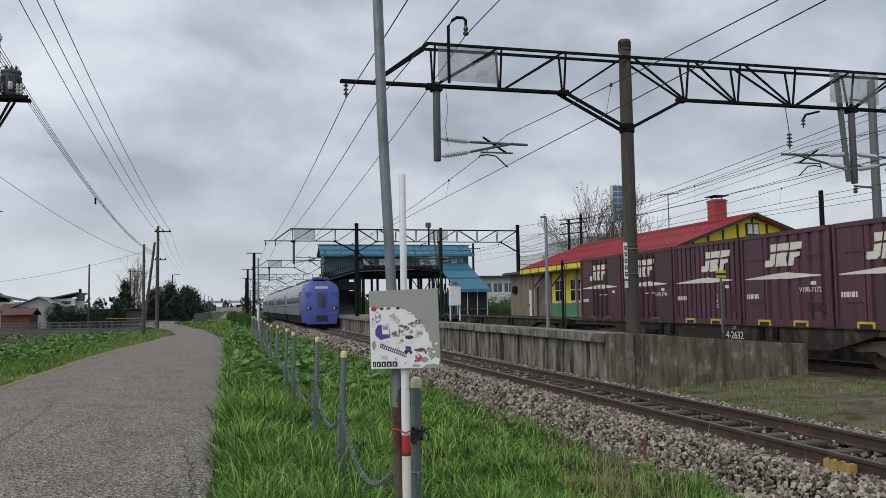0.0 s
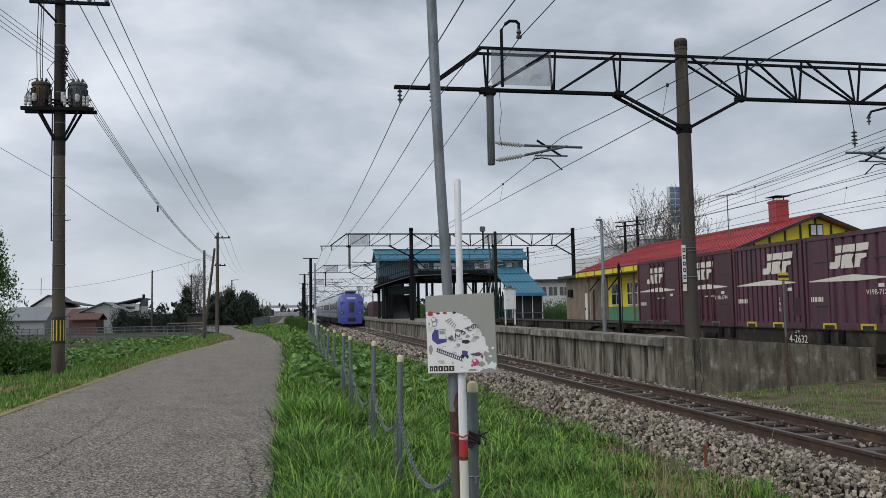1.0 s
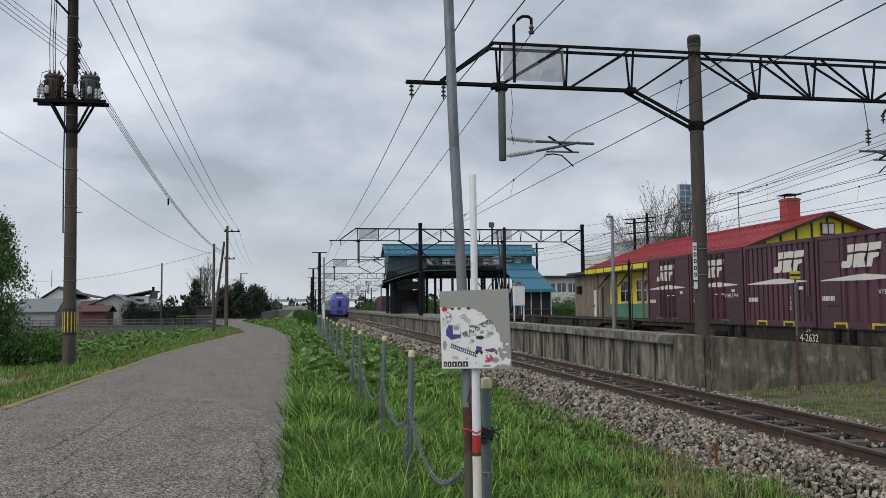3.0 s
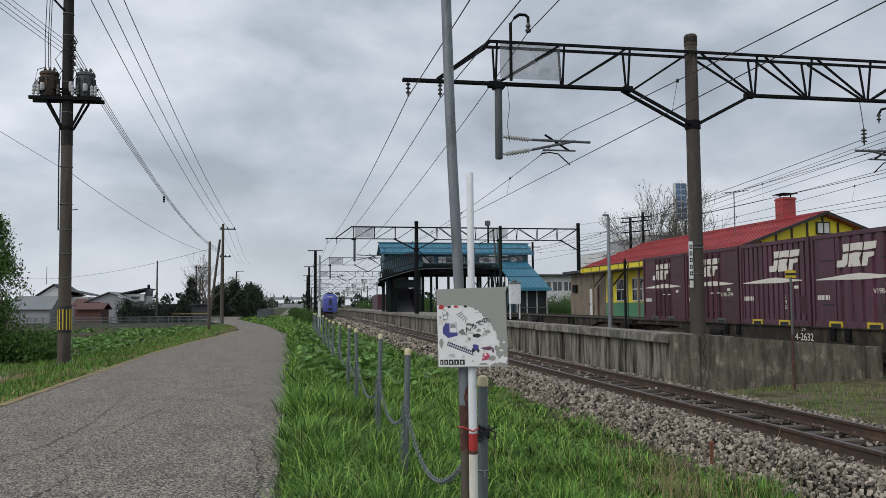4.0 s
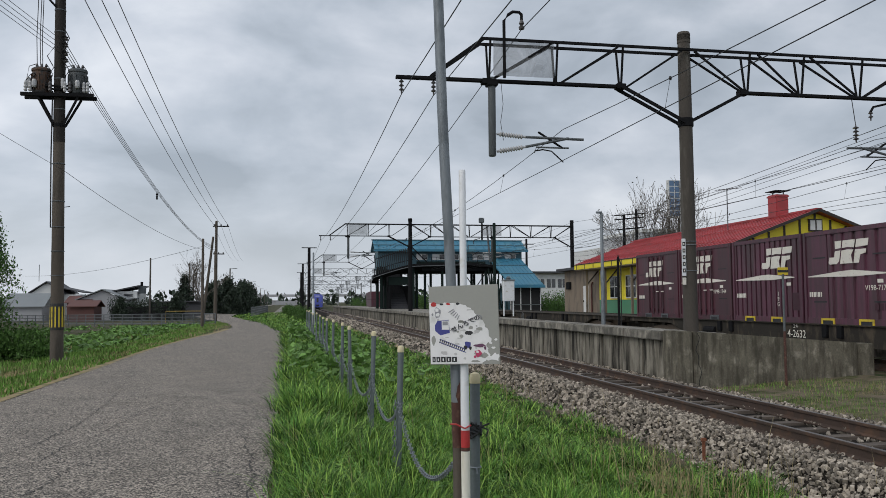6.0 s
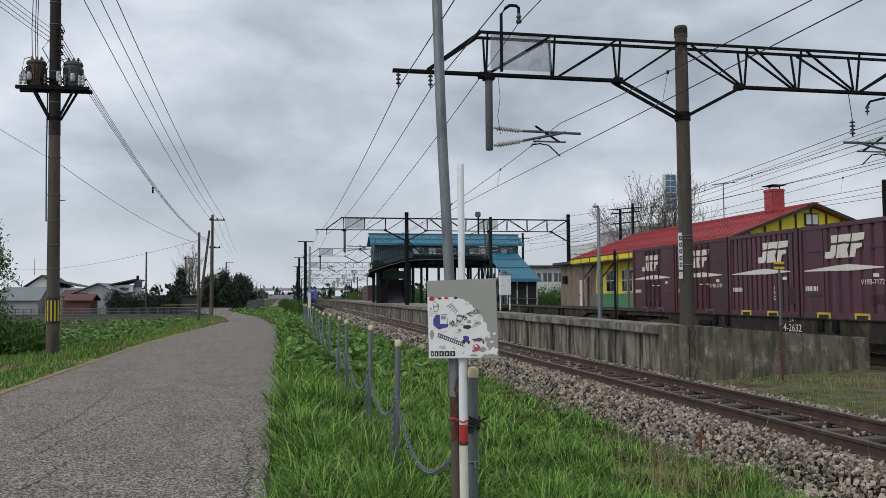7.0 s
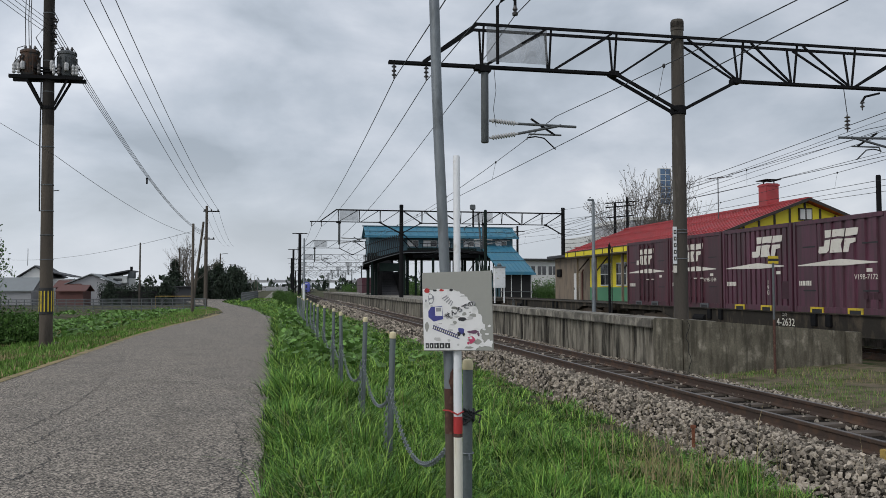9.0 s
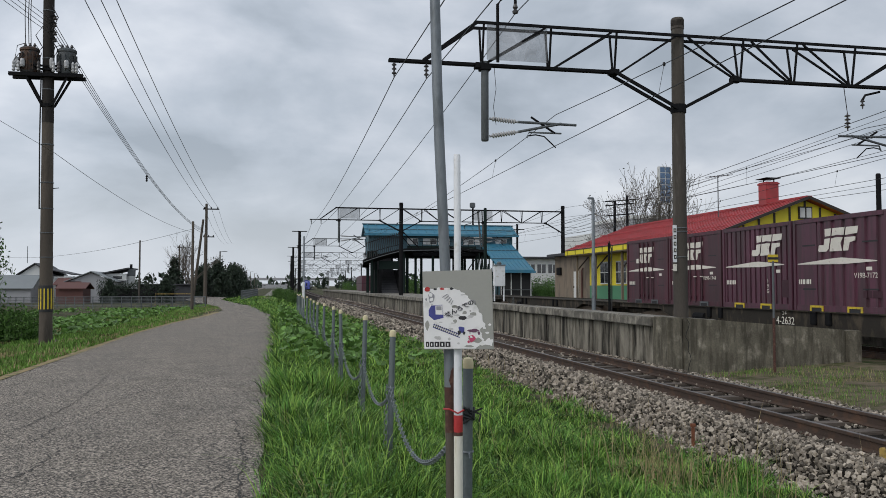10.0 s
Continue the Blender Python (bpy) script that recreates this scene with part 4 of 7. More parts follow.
    d.transform(SIDE)
    part("stripe", d, "white_mark", c, "cream tapering stripe")
    bars_text(c, -1.6, 0.79, 0.13, (0.05, 0.06, 0.10, 0.03, 0.09, 0.05), w)
    if number:
        writing("number", number, 0.185, "white_mark", c, SIDE @ Matrix.Translation((1.02, 0.93, w)), "small white number")
    bars_text(c, 1.05, 1.1, 0.09, (0.2,), w)
    if kind == "ribbed":
        for i, ch in enumerate("19G"):
            writing("number", ch, 0.17, "white_mark", c, SIDE @ Matrix.Translation((0.63, 0.82 - i * 0.15, w)))
    if kind == "panel":
        for i in range(4):
            sheet("stencil", plate2([(0.92 + i * 0.17, 0.38), (1.06 + i * 0.17, 0.38), (1.06 + i * 0.17, 0.55), (0.92 + i * 0.17, 0.55)], 0.001, 0.003), mat="maroon_dark")
    if kind == "ribbed":
        sheet("stencil", plate2([(1.3, 0.35), (1.62, 0.35), (1.62, 0.85), (1.3, 0.85)], 0.001, 0.003), mat="maroon_dark")
    # fork pockets
    for u in {"panel": (-0.82, 0.66), "ribbed": (-0.84, 0.57), "door": (-0.70, 0.70)}[kind]:
        fr = bmesh.new()
        for q in ([(u - 0.27, 0.0), (u - 0.21, 0.0), (u - 0.21, 0.10), (u - 0.27, 0.10)], [(u + 0.21, 0.0), (u + 0.27, 0.0), (u + 0.27, 0.10), (u + 0.21, 0.10)], [(u - 0.27, 0.10), (u + 0.27, 0.10), (u + 0.27, 0.155), (u - 0.27, 0.155)]):
            slab(q, -0.01, 0.02, fr)
        sheet("fork_pocket", fr, h + 0.0, "yellow" if kind == "panel" else "galv_dark" if kind == "door" else "yellow", "worn painted fork pocket frame")
        sheet("pocket_opening", plate2([(u - 0.21, 0.0), (u + 0.21, 0.0), (u + 0.21, 0.10), (u - 0.21, 0.10)], -0.004, 0.008), h, "ink")
    return c


def wheel_part(bogie, x, y, z):
    bm = lathe([(0.10, -0.07), (0.36, -0.05), (0.43, -0.06), (0.45, -0.03), (0.43, 0.06), (0.40, 0.065), (0.37, 0.03), (0.14, 0.02), (0.12, 0.08)], 20)
    bm.transform(pose(x, y, z, 0, 90, 0))
    w = part("wheel", bm, "bogie", bogie, "", True)
    ax = lathe([(0.11, -0.09), (0.13, -0.07), (0.13, 0.05), (0.08, 0.07)], 12)
    ax.transform(pose(x - 0.24, y, z, 0, 90, 0))
    part("axle_box", ax, "bogie", w)


def make_wagon(y0, y1, number, loaded=True):
    mid = (y0 + y1) / 2
    w = thing("container_wagon", pose(15.33, mid, -0.06), "dusty dark container flat wagon" + (" under maroon containers" if loaded else ", empty"), "wagon", "wagons of the freight train")
    half = (y1 - y0) / 2
    for s in (-1, 1):
        x = s * 1.18
        pts = [(-half, 0.98), (half, 0.98), (half, 0.80), (half - 3.6, 0.80), (half - 5.0, 0.42), (-half + 5.0, 0.42), (-half + 3.6, 0.80), (-half, 0.80)]
        bm = bmesh.new()
        a = [bm.verts.new((x - 0.05, y, z)) for y, z in pts]
        b = [bm.verts.new((x + 0.05, y, z)) for y, z in pts]
        for i in range(len(pts)):
            bm.faces.new((a[i], a[(i + 1) % len(pts)], b[(i + 1) % len(pts)], b[i]))
        bm.faces.new(a)
        bm.faces.new(b[::-1])
        sl = part("side_sill", bm, "wagon", w, "fish-bellied side sill")
        part("flange", box(x - 0.11, x + 0.11, -half, half, 0.955, 0.985), "wagon", sl)
    for i in range(9):
        y = -half + 0.4 + i * (2 * half - 0.8) / 8
        part("cross_member", box(-1.13, 1.13, y - 0.12, y + 0.12, 0.7, 0.95), "wagon", w)
    part("centre_sill", box(-0.25, 0.25, -half, half, 0.5, 0.93), "wagon", w)
    part("deck_plate", box(-0.9, 0.9, -half, half, 0.945, 0.96), "wagon", w)
    for s in (-1, 1):
        b = part("bogie", box(-1.05, 1.05, s * (half - 3.1) - 0.28, s * (half - 3.1) + 0.28, 0.42, 0.66, 0.03), "bogie", w, "rusty brown bogie")
        for x in (-0.98, 0.98):
            bm = bmesh.new()
            cy = s * (half - 3.1)
            pr = [(-1.3, 0.42), (-1.3, 0.62), (-0.75, 0.68), (-0.4, 0.72), (0.4, 0.72), (0.75, 0.68), (1.3, 0.62), (1.3, 0.42), (0.7, 0.45), (0.35, 0.28), (-0.35, 0.28), (-0.7, 0.45)]
            q0 = [bm.verts.new((x - 0.06, cy + a, z)) for a, z in pr]
            q1 = [bm.verts.new((x + 0.06, cy + a, z)) for a, z in pr]
            for i in range(len(pr)):
                bm.faces.new((q0[i], q0[(i + 1) % len(pr)], q1[(i + 1) % len(pr)], q1[i]))
            bm.faces.new(q0)
            bm.faces.new(q1[::-1])
            part("side_frame", bm, "bogie", b)
            for k in range(2):
                part("spring", lathe([(0.07, 0.3), (0.09, 0.34), (0.07, 0.38), (0.09, 0.42), (0.07, 0.46), (0.09, 0.5), (0.07, 0.54)], 10, (x - 0.1, cy - 0.16 + 0.32 * k, 0)), "bogie", b)
        for d in (-0.95, 0.95):
            for x in (-0.57, 0.57):
                wheel_part(b, x, s * (half - 3.1) + d, 0.44)
    # brake gear hung on the sill: boxes, cylinder and hand wheel
    part("brake_cylinder", tube([(-1.2, 3.2, 0.62), (-1.2, 3.9, 0.62)], 0.14, 12), "steel_dark", w)
    for y in (-3.1, -2.5, 2.2, 2.9):
        part("tie_down", box(-1.3, -1.2, y - 0.11, y + 0.11, 0.62, 0.95, 0.015), "steel_dark", w)
    bm = bmesh.new()
    ring = [(-1.33, 4.6 + 0.22 * math.cos(a), 0.72 + 0.22 * math.sin(a)) for a in (2 * math.pi * k / 18 for k in range(19))]
    tube(ring, 0.016, 6, bm, cap=False)
    for k in range(4):
        a = math.pi * k / 4
        tube([(-1.33, 4.6 - 0.22 * math.cos(a), 0.72 - 0.22 * math.sin(a)), (-1.33, 4.6 + 0.22 * math.cos(a), 0.72 + 0.22 * math.sin(a))], 0.008, 5, bm)
    part("hand_wheel", bm, "galv_dark", w, "grey spoked brake hand wheel")
    if number:
        writing("wagon_number", "4-2632", 0.30, "white_mark", w, SIDE @ Matrix.Translation((1.22, 0.67, 1.24)), "white stencilled number")
        writing("wagon_code", "コキ", 0.13, "white_mark", w, SIDE @ Matrix.Translation((1.18, 0.88, 1.24)))
    return w


make_wagon(11.9, 32.2, True)
for kind, yc, num in (("door", 29.75, None), ("door", 26.05, "V19B-1744"), ("ribbed", 22.35, None), ("panel", 18.65, "V19B-7172"), ("panel", 14.95, None)):
    make_container(kind, yc, num)
make_wagon(33.0, 53.3, False, False)
make_wagon(54.1, 74.4, False, False)


# ---- footpath sign, poles and chain fence at the roadside ----
def make_sign():
    z0 = ground_height(1.02)
    s = thing("leaning_steel_pole", pose(1.035, 4.86, z0), "leaning round galvanised steel pole with a rusted foot", "pole")
    line = ((0.008, -0.3), (0.0, 0.74), (-0.002, 1.03), (-0.014, 1.50), (-0.039, 2.05), (-0.054, 2.39), (-0.071, 2.74), (-0.085, 3.09), (-0.105, 3.80), (-0.145, 5.2))

    def at(z):
        for (xa, za), (xb, zb) in zip(line, line[1:]):
            if z <= zb:
                return (xa + (xb - xa) * (z - za) / (zb - za), 0, z)

    part("shaft", tube([(x, 0, z) for x, z in line], 0.0315, 18), "galv", s, "", True)
    part("rust_band", tube([at(z) for z in (1.02, 1.10, 1.20, 1.29)], 0.0324, 18), "rust", s, "dark rust band", True)
    blot = lathe([(0.0, -0.075), (0.045, -0.05), (0.062, 0.0), (0.05, 0.055), (0.0, 0.08)], 14)
    blot.transform(Matrix.Translation((at(1.355)[0] + 0.015, -0.0265, 1.33)) @ Matrix.Diagonal((0.42, 0.13, 1.0, 1.0)))
    part("rust_patch", blot, "rust", s, "rust patch creeping up the pole", True)
    part("foot_stain", tube([at(z) for z in (-0.2, 0.5, 0.74, 1.02)], 0.0321, 18), "pole_wood", s, "brown weathered foot", True)
    p = thing("white_marker_pole", pose(1.0695, 4.80, z0, 0, -0.22, 0), "slim white plastic pole with a red band", "pole")
    part("shaft", lathe([(0.0262, -0.3), (0.0262, 1.3), (0.0215, 1.75), (0.0208, 2.682), (0.018, 2.69)], 16), "white_paint", p, "", True)
    part("dirty_foot", lathe([(0.0266, 0.2), (0.0266, 1.0), (0.0264, 1.01)], 16), "stained_white", p, "cream yellowed lower half", True)
    part("red_band", lathe([(0.0270, 1.03), (0.0274, 1.035), (0.0274, 1.125), (0.0270, 1.13)], 16), "red_paint", p, "faded red band", True)
    part("tape", lathe([(0.0268, 1.008), (0.0274, 1.011), (0.0274, 1.027), (0.0268, 1.03)], 16), "rust", p, "dark worn tape edge")
    part("wire_tie", tube([(0.03, -0.02, 1.16), (-0.01, -0.04, 1.145), (-0.06, -0.03, 1.17), (-0.085, 0.02, 1.165)], 0.005, 5), "red_paint", p, "red wire tie")
    # the board, turned a little towards the road
    b = thing("warning_sign", pose(1.052, 4.752, 1.458, 0, -1.5, -30.0), "square grey sign board with a torn, faded sticker", "sign")
    b.scale = (1.09, 1, 0.915)
    part("board", box(-0.198, 0.198, -0.004, 0.004, -0.255, 0.255, 0.0015), "plate", b)
    F = pose(0, -0.0045, 0) @ FRONT
    rnd = random.Random(4)
    base = [(-0.196, -0.25), (0.10, -0.25), (0.12, -0.225), (0.19, -0.235), (0.193, -0.19), (0.165, -0.185), (0.15, -0.205), (0.135, -0.17), (0.125, -0.13), (0.155, -0.10), (0.14, -0.06), (0.12, 0.0), (0.095, 0.045), (0.06, 0.09), (0.015, 0.128), (-0.03, 0.142), (-0.09, 0.145), (-0.15, 0.14), (-0.196, 0.15)]
    pts = []
    for (x, y), (x2, y2) in zip(base, base[1:] + base[:1]):
        straight = (x < -0.19 and x2 < -0.19) or (y < -0.24 and y2 < -0.24)
        for i in range(1 if straight else 4):
            t = i / 4
            j = 0 if i == 0 else 0.006
            pts.append((x + (x2 - x) * t + rnd.uniform(-j, j), y + (y2 - y) * t + rnd.uniform(-j, j)))
    st = plate2(pts, 0, 0.0012)
    st.transform(F)
    st = part("sticker", st, "sticker", b, "torn white sticker with faded print")

    def ink(name, outline, mat, z=0.0022, label=""):
        bm = plate2(outline, z, z + 0.0006)
        bm.transform(F)
        return part(name, bm, mat, st, label)

    def blob(cx, cy, rx, ry, n=12):
        return [(cx + rx * math.cos(2 * math.pi * k / n) * rnd.uniform(0.6, 1.2), cy + ry * math.sin(2 * math.pi * k / n) * rnd.uniform(0.6, 1.2)) for k in range(n)]

    # torn patches show the board again, and scraps of paper cling to it
    for k in range(15):
        cx, cy = rnd.uniform(-0.06, 0.09), rnd.uniform(-0.22, 0.05)
        ink("torn_patch", blob(cx, cy, rnd.uniform(0.004, 0.022), rnd.uniform(0.003, 0.014), 8), "plate" if k % 3 else "sticker_grey", 0.0016)
    for k in range(12):
        cx, cy = rnd.uniform(-0.17, 0.07), rnd.uniform(-0.20, 0.11)
        ink("faded_patch", blob(cx, cy, rnd.uniform(0.005, 0.018), rnd.uniform(0.004, 0.014), 9), "sticker_grey", 0.0014)
    for cx, cy in ((0.165, -0.15), (0.15, -0.12), (0.18, -0.10)):
        ink("paper_scrap", blob(cx, cy, 0.012, 0.009, 8), "sticker", 0.0010)
    for cx, cy, rx, ry in ((0.112, -0.20, 0.02, 0.022), (-0.175, -0.10, 0.012, 0.03), (0.06, -0.235, 0.03, 0.008)):
        ink("torn_patch", blob(cx, cy, rx, ry), "plate", 0.0016)
    # small train picture
    ink("train_body", [(-0.165, 0.0), (-0.15, 0.03), (-0.085, 0.035), (-0.08, -0.05), (-0.135, -0.065), (-0.165, -0.035)], "ink_blue")
    ink("train_front", [(-0.125, 0.03), (-0.085, 0.03), (-0.084, -0.03), (-0.125, -0.028)], "sticker", 0.0030)
    ink("train_window", [(-0.12, 0.025), (-0.09, 0.025), (-0.09, 0.0), (-0.12, 0.0)], "ink_grey", 0.0038)
    # rails drawn as a ladder
    for k in range(13):
        x = -0.135 + 0.0115 * k
        y = -0.088 - 0.0052 * k
        ink("drawn_sleeper", [(x, y), (x + 0.005, y), (x - 0.004, y - 0.026), (x - 0.009, y - 0.026)], "ink")
    for d in (0, -0.02):
        ink("drawn_rail", [(-0.14, -0.088 + d), (0.01, -0.156 + d), (0.01, -0.161 + d), (-0.14, -0.093 + d)], "ink_blue")
    # plain shapes in place of the drawn figures
    for cx, cy, rx, ry, m in ((0.028, -0.055, 0.022, 0.016, "ink"), (0.026, -0.078, 0.017, 0.018, "sticker"), (0.02, -0.125, 0.018, 0.024, "ink_blue"), (0.008, -0.145, 0.010, 0.014, "ink"), (0.034, -0.150, 0.008, 0.012, "ink"),
                              (0.078, -0.185, 0.020, 0.028, "ink_pink"), (0.088, -0.135, 0.032, 0.013, "ink_plum"), (0.075, -0.175, 0.009, 0.010, "sticker"), (0.060, -0.205, 0.007, 0.010, "ink_pink"), (0.118, -0.150, 0.007, 0.012, "ink_plum"),
                              (-0.15, 0.085, 0.020, 0.040, "ink_grey"), (-0.15, 0.100, 0.012, 0.014, "sticker"), (-0.146, 0.068, 0.012, 0.014, "sticker"), (-0.178, 0.072, 0.006, 0.010, "ink_grey")):
        ink("figure_shape", blob(cx, cy, rx, ry), m, 0.0024 if m != "sticker" else 0.0032)
    ink("red_blot", blob(-0.172, 0.137, 0.020, 0.014), "ink_red", 0.003)
    for x, m in ((-0.125, "ink"), (-0.085, "ink_red"), (-0.03, "ink")):
        ink("print_rest", blob(x, 0.137, 0.014, 0.008), m)
    for k in range(5):
        ink("pen_stroke", [(-0.085 + 0.012 * k, 0.085 - 0.012 * k), (-0.055 + 0.008 * k, 0.105 - 0.010 * k), (-0.053 + 0.008 * k, 0.100 - 0.010 * k), (-0.083 + 0.012 * k, 0.080 - 0.012 * k)], "ink_grey", 0.0026)
    writing("caption_edge", "せんろでの", 0.041, "ink_grey", st, F @ pose(0.016, 0.006, 0.0022, 0, 0, 28), "pale grey edge of the lettering")
    writing("caption", "せんろでの", 0.037, "ink", st, F @ pose(0.013, 0.008, 0.0034, 0, 0, 28), "slanting faded lettering")
    x = -0.185
    for k in (0.018, 0.022, 0.026, 0.027, 0.028):
        ink("lettering_bar", [(x, -0.238), (x + k, -0.238), (x + k, -0.205), (x, -0.205)], "ink", 0.003)
        ink("lettering_gap", [(x + k * 0.35, -0.232), (x + k * 0.6, -0.232), (x + k * 0.6, -0.215), (x + k * 0.35, -0.215)], "sticker", 0.0038)
        x += k + 0.005


POSTS = [(1.17, 5.02), (1.14, 8.35), (1.16, 11.2), (1.13, 14.6), (1.16, 17.3), (1.15, 20.6), (1.12, 23.3), (1.15, 26.4), (1.16, 29.3), (1.15, 32.4), (1.13, 35.5), (1.15, 38.6), (1.15, 41.7), (1.15, 44.8), (1.15, 47.9)]


def chain(a, b, sag, big):
    """Links threaded one through the next along a hanging curve."""
    a, b = Vector(a), Vector(b)
    curve = span(a, b, sag, 60)
    total = sum((q - p).length for p, q in zip(curve, curve[1:]))
    step = 0.05 if big else 0.09
    vs, fs, at, s, i, k = [], [], 0, 0.0, 0, 0
    run = 0.0
    pts = []
    for p, q in zip(curve, curve[1:]):
        l = (q - p).length
        while run <= l:
            pts.append((p + (q - p) * (run / l), (q - p).normalized()))
            run += step
        run -= l
    for k, (p, d) in enumerate(pts):
        u = d.cross(Vector((1, 0, 0.2))).normalized()
        v = d.cross(u)
        if k % 2:
            u, v = v, u
        n, m = (10, 5) if big else (6, 3)
        lh, lw, r = (0.031, 0.019, 0.0046) if big else (0.055, 0.016, 0.006)
        for i in range(n):
            t = 2 * math.pi * i / n
            c = p + d * (lh * math.cos(t)) + u * (lw * math.sin(t))
            rad = (d * math.cos(t) + u * math.sin(t))
            for j in range(m):
                f = 2 * math.pi * j / m
                vs.append(tuple(c + rad * (r * math.cos(f)) + v * (r * math.sin(f))))
        for i in range(n):
            for j in range(m):
                fs.append((at + i * m + j, at + (i + 1) % n * m + j, at + (i + 1) % n * m + (j + 1) % m, at + i * m + (j + 1) % m))
        at += n * m
    return raw("chain", vs, fs, "galv", big)


def make_fence():
    master = None
    for i, (x, y) in enumerate(POSTS):
        lean = random.uniform(-1.0, 1.0)
        if master is None:
            master = thing("chain_post", pose(x, y, 0, 0, 0.4, 0), "round grey steel fence post with a cream cap", "post", "chain fence posts")
            part("tube", lathe([(0.031, -0.75), (0.031, 1.10), (0.029, 1.105)], 16), "post", master, "", True)
            part("cap", lathe([(0.033, 1.085), (0.0345, 1.09), (0.0345, 1.125), (0.028, 1.145), (0.012, 1.152)], 16), "cap", master, "rounded cream cap", True)
            ring = [(0.036 * math.cos(a), 0.036 * math.sin(a), 0.57) for a in (2 * math.pi * k / 12 for k in range(13))]
            part("chain_ring", tube(ring, 0.006, 5, cap=False), "galv", master)
            part("eye_bolt", tube([(0, -0.02, 0.57), (0.0, -0.055, 0.56), (0.0, -0.06, 0.54)], 0.007, 5), "galv", master)
        else:
            copy_thing(master, pose(x, y, random.uniform(-0.03, 0.05), lean, random.uniform(-1.5, 1.5), 0))
    for i, ((x, y), (x2, y2)) in enumerate(zip(POSTS, POSTS[1:])):
        o = new("fence_chain", chain((x + 0.03, y, 0.57) if i else (x - 0.09, y, 0.66), (x2, y2 - 0.04, 0.57), 0.30 + 0.05 * (i % 3) if i else 0.40, i < 3))
        tagged(o, "sagging galvanised steel chain between the posts", "chain", "fence chains")
        if i > 0 and i < 8:
            o = new("fence_chain", chain((x - 0.035, y - 0.03, 0.57), (x - 0.05, y - 0.05, 0.02), 0.0, i < 3))
            tagged(o, "loose end of a steel chain hanging by a post", "chain", "fence chains")
    # black twine knotted round the nearest post
    bm = bmesh.new()
    rnd = random.Random(8)
    for k in range(7):
        a0 = rnd.uniform(0, 6)
        pts = [(1.17 + (0.036 + 0.02 * rnd.random()) * math.cos(a0 + t * 0.9), 5.02 + 0.045 * math.sin(a0 + t * 0.9), 0.80 + 0.05 * rnd.uniform(-1, 1)) for t in range(7)]
        tube(pts, 0.007, 5, bm)
    tube([(1.21, 4.99, 0.82), (1.25, 4.98, 0.80), (1.235, 4.97, 0.76)], 0.006, 5, bm)
    tube([(1.21, 4.99, 0.82), (1.26, 4.98, 0.84)], 0.006, 5, bm)
    whole("knotted_twine", bm, "rubber", "black twine knotted round a fence post", "twine")


make_sign()
make_fence()

